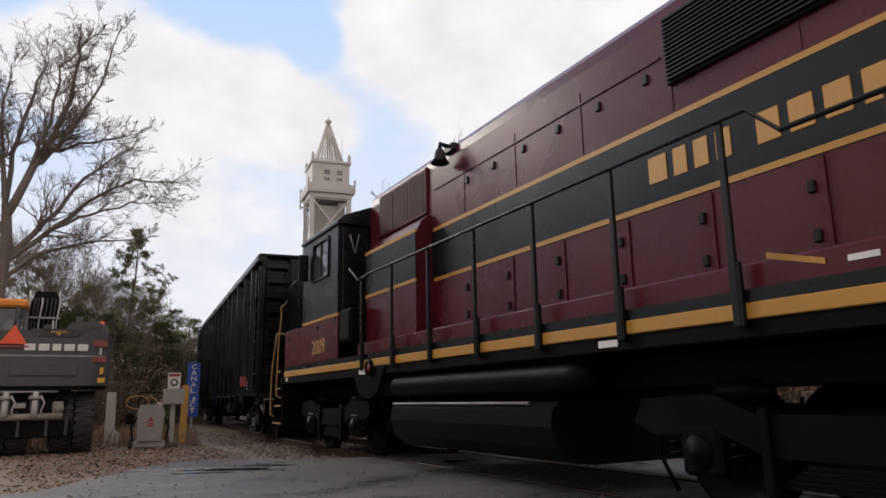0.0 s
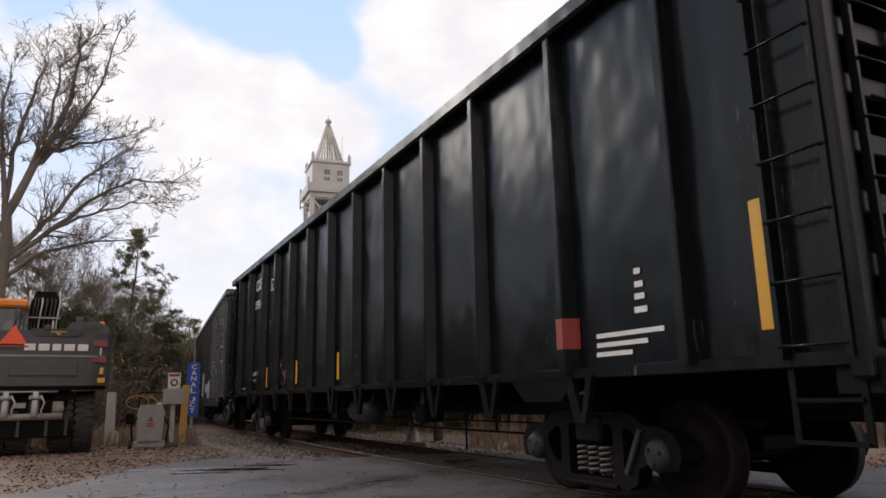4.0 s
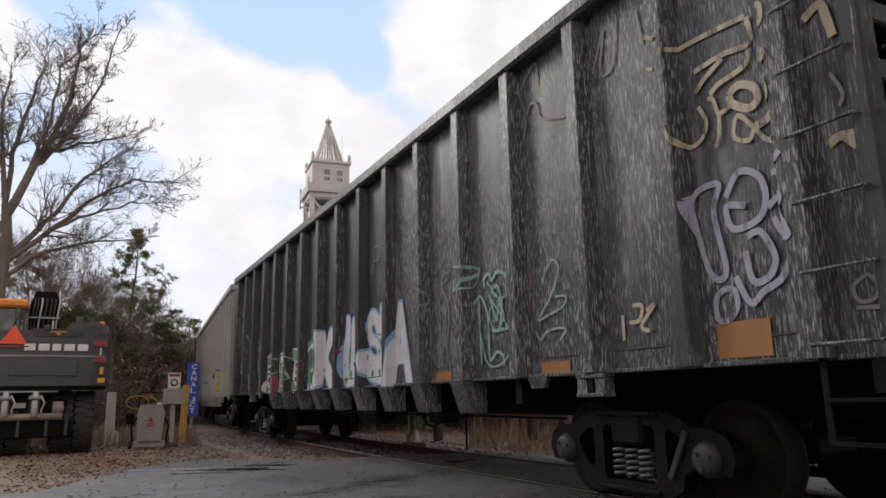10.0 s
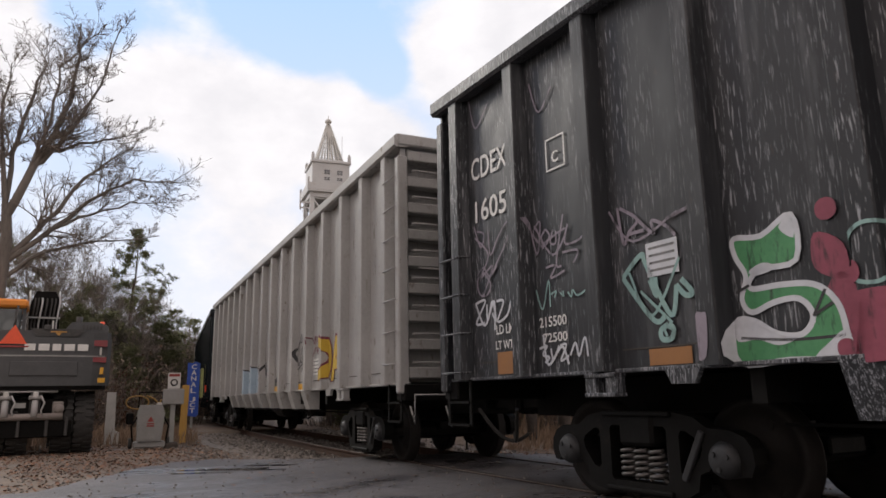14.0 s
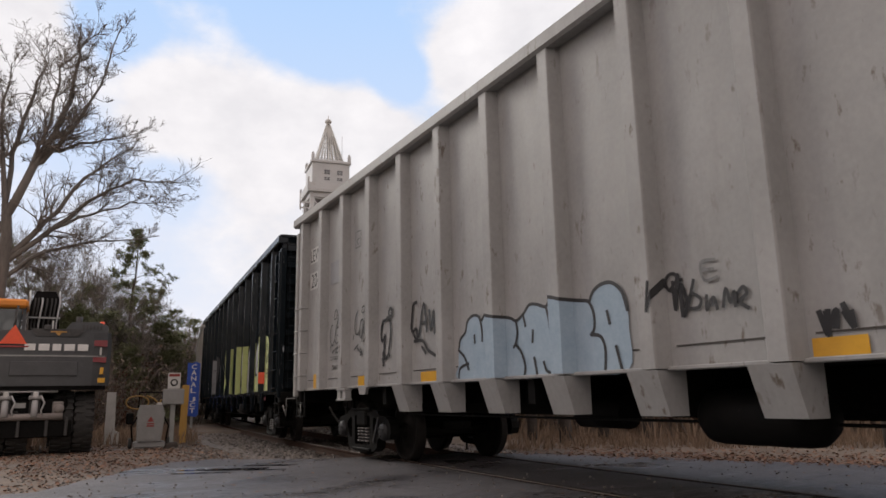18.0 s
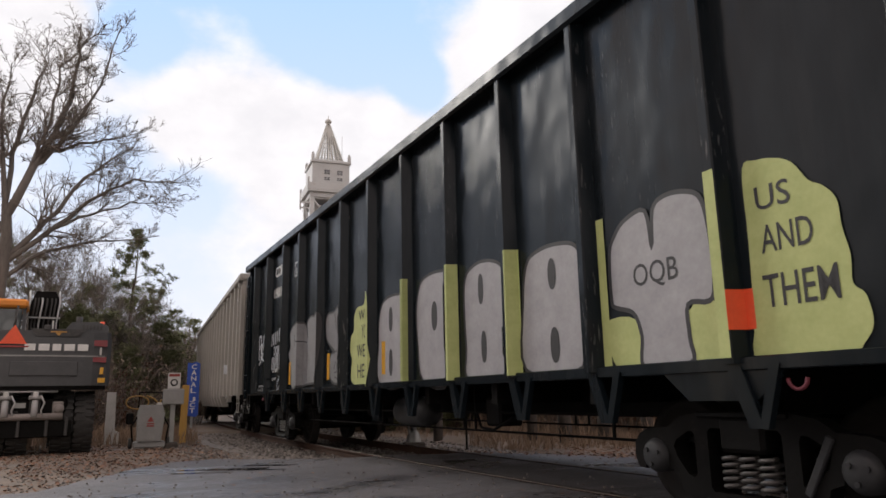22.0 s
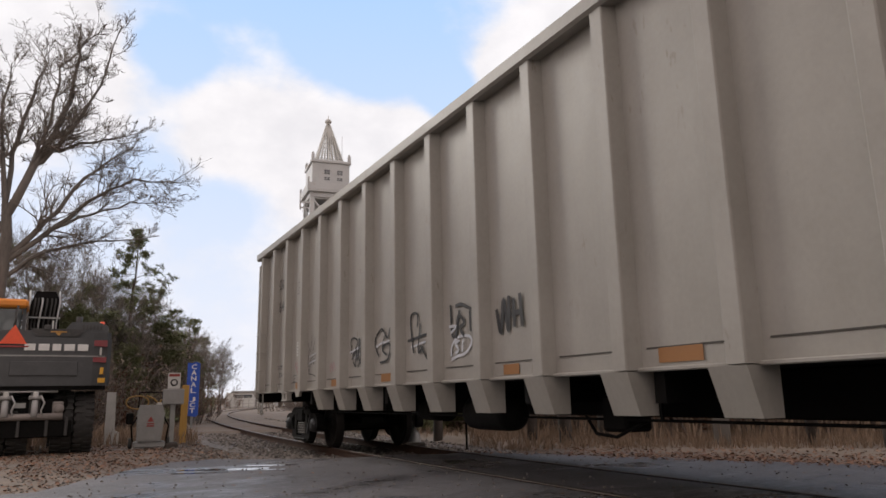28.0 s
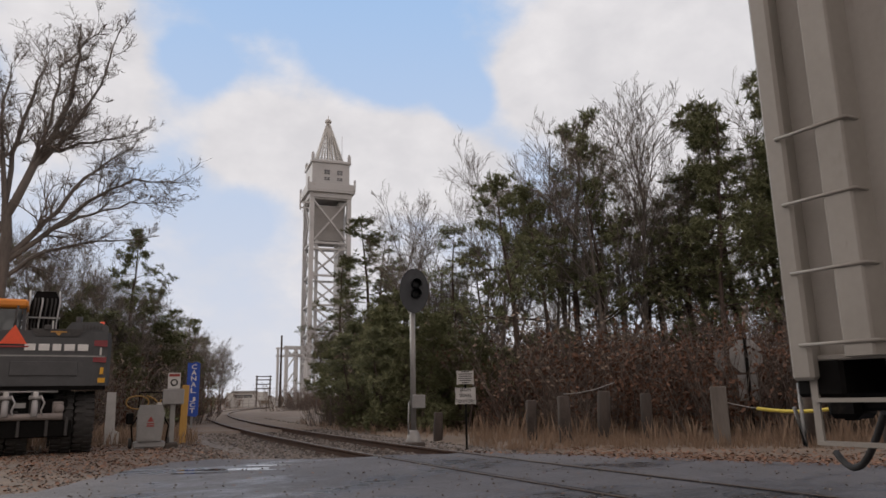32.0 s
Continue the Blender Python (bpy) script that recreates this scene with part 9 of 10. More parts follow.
def build_woods():
    rng = random.Random(77)
    for col, dist, kind, h in WOODS:
        x, y, _ = bearing(at_column(col), dist)
        if kind == "o":
            plant("bare_tree", "leafless grey-brown oak tree at the wood's edge", "tree", OAKS[rng.randrange(4)], None, x, y, rng.uniform(0, 360), h / 12.0, "roadside trees")
        elif kind in "pq":
            plant("pine_tree", "pitch pine with dark green needle clumps", "tree", PINES[0 if kind == "p" else rng.choice((1, 2))], ("trunk", "crown"), x, y, rng.uniform(0, 360), h / 11.0, "roadside trees")
        else:
            plant("young_pine", "bushy young green pine tree", "tree", PINES[3], ("trunk", "crown"), x, y, rng.uniform(0, 360), h / 4.0, "roadside trees")
    for i in range(24):                                               # thin understorey
        col = 570 + 1150 * i / 23 + rng.uniform(-14, 14)
        x, y, _ = bearing(at_column(col), rng.uniform(29, 42))
        plant("sapling", "thin leafless sapling among the trees", "tree", OAKS[rng.randrange(4)], None, x, y, rng.uniform(0, 360), rng.uniform(4.0, 7.0) / 12.0, "understorey")
    for i in range(150):
        col = 560 + 1250 * i / 149 + rng.uniform(-12, 12)
        dist = rng.uniform(18.6, 30) if col > 880 else rng.uniform(26, 38)
        if col < 850 and i % 3:
            continue
        x, y, _ = bearing(at_column(col), dist)
        k = rng.choice((0, 0, 1, 1, 2, 2))
        lab = ("leafy russet oak brush", "leafless grey twiggy brush", "sparse brown dead brush")[k]
        plant("bush", lab + " under the trees", "bush", SHRUBS[k], ("stem_clump", "foliage"), x, y, rng.uniform(0, 360), rng.uniform(0.6, 1.5) if col > 660 else rng.uniform(0.45, 0.8), "undergrowth")
    for i in range(46):                                               # thicket between the trunks
        col = 720 + 1070 * i / 45 + rng.uniform(-12, 12)
        x, y, _ = bearing(at_column(col), rng.uniform(25, 35))
        k = rng.choice((0, 1, 1, 2, 2))
        plant("thicket", ("tall russet-leaved oak thicket", "tall leafless grey thicket", "tall brown withered thicket")[k] + " between the trunks", "bush", SHRUBS[k], ("stem_clump", "foliage"), x, y, rng.uniform(0, 360), rng.uniform(1.0, 1.7), "undergrowth")
    for i in range(16):                                               # low branches of the wood's edge
        col = 830 + 930 * i / 15 + rng.uniform(-14, 14)
        x, y, _ = bearing(at_column(col), rng.uniform(25, 33))
        plant("young_pine", "bushy young green pine tree", "tree", PINES[3], ("trunk", "crown"), x, y, rng.uniform(0, 360), rng.uniform(0.55, 0.95), "understorey")
    for i in range(12):                                               # straight dark trunks in the wood
        col = 800 + 960 * i / 11 + rng.uniform(-20, 20)
        x, y, _ = bearing(at_column(col), rng.uniform(24, 32))
        plant("pine_tree", "tall pitch pine with a bare lower trunk", "tree", PINES[rng.choice((1, 2))], ("trunk", "crown"), x, y, rng.uniform(0, 360), rng.uniform(0.78, 0.98), "roadside trees")
    for i in range(34):                                               # scrub along the far track and yard
        col = 385 + 190 * i / 33 + rng.uniform(-6, 6)
        x, y, _ = bearing(at_column(col), rng.uniform(62, 118))
        if min(math.hypot(x - TRACK[q][0], y - TRACK[q][1]) for q in range(-330, 0, 4)) < 4.5:
            continue
        k = rng.choice((0, 1, 2, 2))
        plant("bush", ("leafy russet oak brush", "leafless grey twiggy brush", "sparse brown dead brush")[k] + " along the far track", "bush", SHRUBS[k], ("stem_clump", "foliage"), x, y, rng.uniform(0, 360), rng.uniform(0.6, 1.1), "undergrowth")
    for col, dist, h in ((-10, 33, 9.0), (28, 36, 9.8), (62, 34, 9.2), (98, 38, 9.6), (128, 35, 8.6), (165, 40, 9.4), (196, 43, 8.8), (290, 56, 8.6), (330, 60, 8.2), (362, 66, 7.6)):
        x, y, _ = bearing(at_column(col), dist)
        plant("bare_tree", "leafless grey-brown oak tree behind the machine", "tree", OAKS[rng.randrange(4)], None, x, y, rng.uniform(0, 360), h / 12.0, "roadside trees")
    for i in range(22):
        col = 150 + 240 * i / 21 + rng.uniform(-8, 8)
        x, y, _ = bearing(at_column(col), rng.uniform(36, 46) if col < 290 else rng.uniform(50, 66))
        plant("sapling", "thin leafless sapling beside the track", "tree", OAKS[rng.randrange(4)], None, x, y, rng.uniform(0, 360), rng.uniform(4.5, 7.5) / 12.0, "understorey")
    for col, dist, h in ((196, 33, 3.6), (214, 37, 4.6), (232, 39, 3.4), (252, 46, 4.2), (120, 36, 4.4)):
        x, y, _ = bearing(at_column(col), dist)
        plant("young_pine", "bushy young green pine tree", "tree", PINES[3], ("trunk", "crown"), x, y, rng.uniform(0, 360), h / 4.0, "understorey")
    for i in range(30):
        col = -60 + 400 * i / 29 + rng.uniform(-12, 12)
        x, y, _ = bearing(at_column(col), rng.uniform(27, 38) if col < 250 else rng.uniform(36, 48))
        k = rng.choice((0, 1, 2, 2))
        plant("bush", ("leafy russet oak brush", "leafless grey twiggy brush", "sparse brown dead brush")[k] + " by the track", "bush", SHRUBS[k], ("stem_clump", "foliage"), x, y, rng.uniform(0, 360), rng.uniform(0.8, 1.3), "undergrowth")
    for i in range(15):                                               # thicket behind the machine and the signs
        col = 60 + 240 * i / 14 + rng.uniform(-8, 8)
        x, y, _ = bearing(at_column(col), rng.uniform(38, 48) if col < 280 else rng.uniform(50, 64))
        k = rng.choice((1, 2, 2))
        plant("thicket", ("", "tall leafless grey thicket", "tall brown withered thicket")[k] + " by the track", "bush", SHRUBS[k], ("stem_clump", "foliage"), x, y, rng.uniform(0, 360), rng.uniform(1.4, 2.1) if col < 240 else rng.uniform(0.8, 1.2), "undergrowth")
    x, y, _ = bearing(at_column(-45), 20.0)
    plant("bare_oak", "large leaning leafless oak behind the excavator", "tree", OLD_OAK, None, x, y, math.degrees(math.atan2(-x, y)))


build_woods()


def woods_behind():
    """The wood on the near side of the road, which the paint and the cab windows mirror."""
    rng = random.Random(15)
    for i in range(26):
        b = 78 + 204 * i / 25 + rng.uniform(-3, 3)
        x, y, _ = bearing(b, rng.uniform(22, 36))
        if abs(math.hypot(x, y - 234.09) - 228.4) < 6:
            continue
        if i % 3:
            plant("bare_tree", "leafless grey-brown oak tree out of view", "tree", OAKS[rng.randrange(4)], None, x, y, rng.uniform(0, 360), rng.uniform(0.75, 1.0), "roadside trees")
        else:
            plant("pine_tree", "pitch pine with dark green needle clumps", "tree", PINES[rng.randrange(2)], ("trunk", "crown"), x, y, rng.uniform(0, 360), rng.uniform(0.7, 1.0), "roadside trees")


def unseen_mirrored_woods():
    """Dense unseen wood, added past the machine to darken what the paint mirrors."""
    rng = random.Random(29)
    for i in range(110):
        if i < 74:
            x = -27 - 62 * i / 73 + rng.uniform(-1.5, 1.5)
            y = -6.0 + 0.07 * x - 14 * rng.random()
        else:
            x, y = -24 + 40 * (i - 74) / 35 + rng.uniform(-1, 1), rng.uniform(-30, -17)
        if i % 3:
            plant("pine_tree", "pitch pine with dark green needle clumps", "tree", PINES[0 if i % 3 == 1 else 1 + rng.randrange(2)], ("trunk", "crown"), x, y, rng.uniform(0, 360), rng.uniform(0.5, 0.78), "roadside trees")
        else:
            plant("bare_tree", "leafless grey-brown oak tree out of view", "tree", OAKS[rng.randrange(4)], None, x, y, rng.uniform(0, 360), rng.uniform(0.55, 0.85), "roadside trees")
        k = rng.choice((0, 2, 2))
        plant("thicket", "tall brown thicket out of view", "bush", SHRUBS[k], ("stem_clump", "foliage"), x + rng.uniform(-1, 1), y + rng.uniform(0, 1.5), rng.uniform(0, 360), rng.uniform(1.1, 1.8), "undergrowth")


woods_behind()
unseen_mirrored_woods()


def far_woods():
    """Low blurred treeline on the horizon."""
    rng = random.Random(5)
    s = Shape()
    for i in range(2600):
        b = rng.uniform(-42, 48)
        d = rng.uniform(230, 420)
        x, y, _ = bearing(b, d)
        h = rng.uniform(2.0, 6.5)
        if -19.5 < b < -8 and d < 400:
            h *= 0.45
        w = rng.uniform(0.8, 2.4)
        a = rng.uniform(0, 3.14)
        dx, dy = math.cos(a) * w, math.sin(a) * w
        s.add([(x - dx, y - dy, -0.3), (x + dx, y + dy, -0.3), (x + dx * 0.8, y + dy * 0.8, h * 0.7), (x + dx * .1, y + dy * .1, h), (x - dx * 0.8, y - dy * 0.7, h * 0.65)], [(0, 1, 2, 3, 4)])
    tagged(new("distant_trees", s.mesh("distant_trees", M_BRUSH)), "hazy line of distant bare trees", "trees", kind="stuff")


far_woods()


def grass_tufts():
    rng = random.Random(9)
    s = Shape()
    for i in range(5600):
        r = rng.random()
        if r < 0.66:
            x, y, _ = bearing(rng.uniform(2, 34), rng.uniform(14.6, 23))
            ln = rng.uniform(0.06, 0.26) if rng.random() < 0.88 else rng.uniform(0.3, 0.75)
        elif r < 0.8:
            x, y, _ = bearing(rng.uniform(-12, 3), rng.uniform(19, 34))
            ln = rng.uniform(0.12, 0.4)
        else:
            x, y, _ = bearing(rng.uniform(-36, -19), rng.uniform(19, 30))
            ln = rng.uniform(0.12, 0.5)
        if inside_road(x, y) or abs(math.hypot(x, y - 234.09) - 228.4) < 2.4:
            continue
        z = ground_height(x, y)
        for k in range(4):
            a = rng.uniform(0, 6.28)
            l = ln * rng.uniform(0.6, 1.1)
            t = rng.uniform(0.05, 0.35) * l
            px, py = x + rng.gauss(0, .06), y + rng.gauss(0, .06)
            wx, wy = math.cos(a + 1.57) * 0.008, math.sin(a + 1.57) * 0.008
            s.add([(px - wx, py - wy, z - .02), (px + wx, py + wy, z - .02), (px + math.cos(a) * t * .4 + wx * .7, py + math.sin(a) * t * .4 + wy * .7, z + l * .6), (px + math.cos(a) * t, py + math.sin(a) * t, z + l)],
                  [(0, 1, 2), (0, 2, 3)])
    tagged(new("dry_grass", s.mesh("dry_grass", M_GRASS)), "tall dry straw-coloured grass stems", "grass", kind="stuff")


grass_tufts()


# ---------------------------------------------------------------- lift-bridge tower
def bar(s, a, b, w):
    """A square steel member between two points."""
    a, b = Vector(a), Vector(b)
    d = (b - a).normalized()
    u = d.cross(Vector((0, 0, 1)) if abs(d.z) < 0.95 else Vector((1, 0, 0))).normalized() * w / 2
    v = d.cross(u).normalized() * w / 2
    q = [a + u + v, a + u - v, a - u - v, a - u + v, b + u + v, b + u - v, b - u - v, b - u + v]
    return s.add(q, [(0, 1, 2, 3), (4, 7, 6, 5), (0, 4, 5, 1), (1, 5, 6, 2), (2, 6, 7, 3), (3, 7, 4, 0)])


def build_tower():
    x, y, _ = bearing(at_column(568), 205)
    face = math.degrees(math.atan2(y, x)) - 90
    tw = thing("bridge_tower", "grey steel lift-bridge tower with an open lattice spire", "tower", pose(x, y, 0, 0, 0, face + 11) @ Matrix.Diagonal((1.08, 1.08, 1.0, 1.0)))
    W, D = 5.0, 5.0
    for sx in (-1, 1):
        for sy in (-1, 1):
            part("leg", bar(Shape(), (sx * W, sy * D, -1), (sx * W, sy * D, 60), 1.15), M_TOWER, tw)
    for sx in (-1, 1):
        part("guide_column", bar(Shape(), (sx * 3.3, -D + 1.6, -1), (sx * 3.3, -D + 1.6, 46), 0.8), M_TOWER, tw)
    part("lift_shaft", Shape().box(2.6, 4.4, -3.2, 2.5, 0, 58, 0.1), M_TOWER, tw)
    levels = [2, 11, 19, 27, 35.5, 45.0, 58.2]
    for i, z in enumerate(levels):
        for (a, b) in (((-W, -D), (W, -D)), ((W, -D), (W, D)), ((W, D), (-W, D)), ((-W, D), (-W, -D))):
            part("strut", bar(Shape(), (*a, z), (*b, z), 0.55), M_TOWER, tw)
            if i + 1 < len(levels):
                z2 = levels[i + 1]
                part("brace", bar(Shape(), (*a, z), (*b, z2), 0.42), M_TOWER, tw)
                part("brace", bar(Shape(), (*b, z), (*a, z2), 0.42), M_TOWER, tw)
    part("strut", bar(Shape(), (-W, -D, 43.2), (W, -D, 43.2), 0.5), M_TOWER, tw)
    part("counterweight", Shape().box(-4.2, 4.0, -3.6, 3.6, 45.8, 56.6, 0.2), M_TOWERDARK, tw, "grey concrete counterweight")
    part("platform", Shape().box(-6.4, 6.4, -6.4, 6.4, 59.8, 60.4, 0.1), M_TOWER, tw)
    part("platform_beam", Shape().box(-5.7, 5.7, -5.7, 5.7, 58.3, 59.8, 0.1), M_TOWER, tw)
    for a0, a1, b0, b1 in ((-6.4, 6.4, -6.4, -6.2), (-6.4, 6.4, 6.2, 6.4), (-6.4, -6.2, -6.2, 6.2), (6.2, 6.4, -6.2, 6.2)):
        part("parapet", Shape().box(a0, a1, b0, b1, 60.4, 62.5, 0.05), M_TOWER, tw)
    for sx in (-1, 1):
        for sy in (-1, 1):
            part("parapet_post", Shape().box(sx * 6.3 - 0.25, sx * 6.3 + 0.25, sy * 6.3 - 0.25, sy * 6.3 + 0.25, 60.4, 64.0, 0.08), M_TOWER, tw)
            s = Shape().box(sx * 5.0 - 0.4, sx * 5.0 + 0.4, sy * 5.0 - 0.4, sy * 5.0 + 0.4, 69.8, 71.6, 0.1)
            s.lathe([(0.0, 0.8), (0.25, 0.5), (0.35, 0.1), (0.2, 0.0)], (sx * 5.0, sy * 5.0, 71.6), "z", 10)
            part("pinnacle", s, M_TOWER, tw)
    house = part("machinery_house", Shape().box(-5.1, 5.1, -5.1, 5.1, 60.4, 69.0, 0.08), M_TOWER, tw, "plain grey machinery house")
    part("cornice", Shape().box(-5.5, 5.5, -5.5, 5.5, 69.0, 69.9, 0.15), M_TOWER, house)
    part("string_course", Shape().box(-5.2, 5.2, -5.2, 5.2, 62.9, 63.2), M_TOWER, house)
    for xx in (-1.1, 2.4):
        for z0, h in ((65.6, 1.4), (63.8, 0.9)):
            part("window", Shape().box(xx - 0.75, xx + 0.75, -5.14, -5.08, z0, z0 + h), M_GLASS, house, "small dark window")
            part("window_frame", Shape().box(xx - 0.05, xx + 0.05, -5.2, -5.12, z0, z0 + h), M_TOWER, house)
            part("window_frame", Shape().box(xx - 0.75, xx + 0.75, -5.2, -5.13, z0 + h / 2 - 0.05, z0 + h / 2 + 0.05), M_TOWER, house)
    # spire: eight ribs a side with hoops
    zb, zt, rb, rt = 69.9, 83.2, 3.7, 0.35
    for k in range(28):
        side, u = divmod(k, 7)
        u = -1 + 2 * u / 7
        bx, by = ((u, -1), (1, u), (-u, 1), (-1, -u))[side]
        part("spire_rib", bar(Shape(), (bx * rb, by * rb, zb), (bx * rt, by * rt, zt), 0.26 if u > -0.99 else 0.36), M_SPIRE, tw)
    for j in range(9):
        z = zb + (zt - zb) * (j + 0.5) / 9.2
        r = rb + (rt - rb) * (z - zb) / (zt - zb)
        s = Shape()
        c = [(-r, -r, z), (r, -r, z), (r, r, z), (-r, r, z)]
        for a in range(4):
            bar(s, c[a], c[(a + 1) % 4], 0.2)
        part("spire_hoop", s, M_SPIRE, tw)
    s = Shape().lathe([(0.45, 0.0), (0.5, 0.5), (0.9, 0.9), (0.95, 1.3), (0.6, 1.9), (0.15, 2.1), (0.06, 3.2), (0.0, 3.2)], (0, 0, 83.0), "z", 14)
    part("finial", s, M_SPIRE, tw, "white ball finial")
    part("mast", Shape().tube([(3.6, -2, 69), (3.6, -2, 79)], 0.07, 6), M_TOWER, tw)
    s = Shape()
    bar(s, (-W - 3.2, -D, 56.6), (-W, -D, 56.6), 0.4)
    bar(s, (-W - 3.2, -D, 55.0), (-W, -D, 55.0), 0.4)
    bar(s, (-W - 3.1, -D, 54.4), (-W - 3.1, -D, 57.4), 0.4)
    part("outrigger", s, M_TOWER, tw)
    part("cable", Shape().tube([(-W - 2.6, -D, 54.6), (-W - 0.3, -D, 44)], 0.06, 5), M_TOWER, tw)


M_SPIRE = material("pale_painted_lattice", (0.42, 0.42, 0.40), (0.55, 0.55, 0.53), 0.6, scale=0.5, fine=4, bump=0.0)
build_tower()


def bridge_portal():
    x, y, _ = bearing(at_column(512), 150)
    face = math.degrees(math.atan2(y, x)) - 90
    t = thing("bridge_portal", "weathered steel portal truss of the bridge approach", "bridge", pose(x, y, 0, 0, 0, face + 20))
    for px in (-1.6, 0.4, 2.6):
        for py in (0.0, 5.0):
            part("post", bar(Shape(), (px, py, -0.5), (px, py, 12.0 - abs(px) * 0.2), 0.45), M_TOWER, t)
    for z in (10.2, 11.8):
        for py in (0.0, 5.0):
            part("beam", bar(Shape(), (-2.0, py, z), (6.0, py, z), 0.4), M_TOWER, t)
    for k in range(5):
        part("brace", bar(Shape(), (-2.0 + 1.6 * k, 0, 10.2 if k % 2 else 11.8), (-0.4 + 1.6 * k, 0, 11.8 if k % 2 else 10.2), 0.25), M_TOWER, t)
    for k in range(3):
        part("brace", bar(Shape(), (-1.6, 0, 1 + 3 * k), (0.4, 0, 4 + 3 * k), 0.25), M_TOWER, t)
    x, y, _ = bearing(at_column(490), 130)
    solid("utility_pole", Shape().tube([(0, 0, -0.5), (0.1, 0, 12.4)], [0.24, 0.17], 10), M_TIE, "tall dark timber utility pole", "pole", pose(x, y, 0))
    x, y, _ = bearing(at_column(460), 120)
    face = math.degrees(math.atan2(y, x)) - 90
    t = thing("h_frame", "dark timber frame with cross-arms beside the track", "pole frame", pose(x, y, 0, 0, 0, face))
    for px in (-1.05, 1.05):
        part("post", bar(Shape(), (px, 0, -0.4), (px, 0, 5.0), 0.22), M_TIE, t)
    for z in (4.85, 4.3, 3.6, 2.9):
        part("cross_arm", bar(Shape(), (-1.3, 0, z), (1.3, 0, z), 0.16), M_TIE, t)
    part("case", Shape().box(-0.7, 0.8, -0.3, 0.3, 1.0, 2.4, 0.03), M_SIGNWHITE, t)
    x, y, _ = bearing(at_column(424), 135)
    face = math.degrees(math.atan2(y, x)) - 90
    b = thing("low_building", "low white flat-roofed building by the track", "building", pose(x, y, 0, 0, 0, face))
    part("wall", Shape().box(-2.9, 2.9, 0, 4, -0.3, 2.5, 0.03), M_SIGNWHITE, b)
    part("roof", Shape().box(-2.0, 2.6, -0.3, 4.3, 2.5, 2.8, 0.03), M_TOWERDARK, b)
    part("window", Shape().box(-1.4, 1.6, -0.05, 0.02, 1.55, 2.1), M_GLASS, b)
    x, y, _ = bearing(at_column(476), 100)
    solid("equipment_case", Shape().box(-0.35, 0.35, -0.3, 0.3, -0.2, 1.35, 0.03).box(-0.4, 0.4, -0.35, 0.35, 1.35, 1.42, 0.01), M_SIGNWHITE, "small white trackside equipment case", "case", pose(x, y, 0, 0, 0, face))
    f = thing("chain_fence", "grey chain-link fence along the far yard", "fence", pose(*bearing(at_column(425), 112), 0, 0, face))
    for k in range(9):
        part("post", Shape().cyl((-3.4 + 0.85 * k, 0, -0.4), (-3.4 + 0.85 * k, 0, 1.7), 0.05, 8), M_GALV, f)
    for z in (0.1, 0.6, 1.1, 1.6):
        part("wire_run", Shape().box(-3.4, 3.4, -0.015, 0.015, z, z + 0.05), M_GALV, f)


bridge_portal()


# ---------------------------------------------------------------- signal, signs and posts
def facing(x, y):
    return math.degrees(math.atan2(y, x)) - 90


def signal_mast():
    x, y = -13.99, 7.18
    t = thing("railway_signal", "grey mast signal with two hooded lamps on an oval black target", "signal", pose(x, y, 0, 0, 0, facing(x, y) + 8))
    part("foundation", Shape().box(-0.22, 0.22, -0.22, 0.22, -0.3, 0.03, 0.02), M_OLDWOOD, t)
    part("base", Shape().lathe([(0.0, 0.26), (0.08, 0.26), (0.12, 0.2), (0.17, 0.03), (0.17, 0.0)], (0, 0, 0.02), "z", 18), M_GALV, t)
    part("mast", Shape().cyl((0, 0, 0.02), (0.0, 0, 3.5), 0.062, 16), M_GALV, t, "weathered galvanised tube")
    oval = [(0.03 + 0.33 * math.cos(2 * math.pi * k / 28), 3.32 + 0.50 * math.sin(2 * math.pi * k / 28)) for k in range(28)]
    head = part("target", Shape().prism(oval, -0.13, -0.10), M_TARGET, t, "dark oval background")
    for z in (3.46, 3.24):
        part("lamp_housing", Shape().lathe([(0.11, 0.0), (0.11, -0.06), (0.095, -0.08), (0.0, -0.05)], (0.06, -0.13, z), "y", 18), M_LOCOBLACK, head)
        s = Shape()
        v, f = [], []
        for k in range(11):
            a = math.pi * (-0.05 + 1.1 * k / 10)
            c, sn = math.cos(a) * 0.115, math.sin(a) * 0.115
            v += [(0.06 + c, -0.13, z + sn), (0.06 + c, -0.40 + 0.1 * (1 - math.sin(a)), z + sn - 0.02)]
        f = [(2 * k, 2 * k + 2, 2 * k + 3, 2 * k + 1) for k in range(10)]
        part("hood", s.add(v, f, True), M_LOCOBLACK, head)
    part("backbox", Shape().box(-0.12, 0.18, -0.1, 0.2, 3.02, 3.62, 0.03), M_LOCOBLACK, t)
    part("bracket", Shape().box(-0.09, 0.12, -0.12, 0.12, 2.84, 2.92, 0.02), M_GALV, t)
    part("junction_box", Shape().box(-0.03, 0.24, -0.19, -0.06, 0.74, 1.03, 0.015), M_CABINET, t)
    part("conduit", Shape().tube([(-0.1, -0.05, 0.0), (-0.12, -0.05, 0.5), (-0.09, -0.02, 0.9)], 0.018, 6), M_GALV, t)


M_TARGET = material("flat_dark_signal_paint", (0.03, 0.034, 0.038), (0.055, 0.06, 0.066), 0.7, scale=3, fine=30, bump=0.05)
signal_mast()


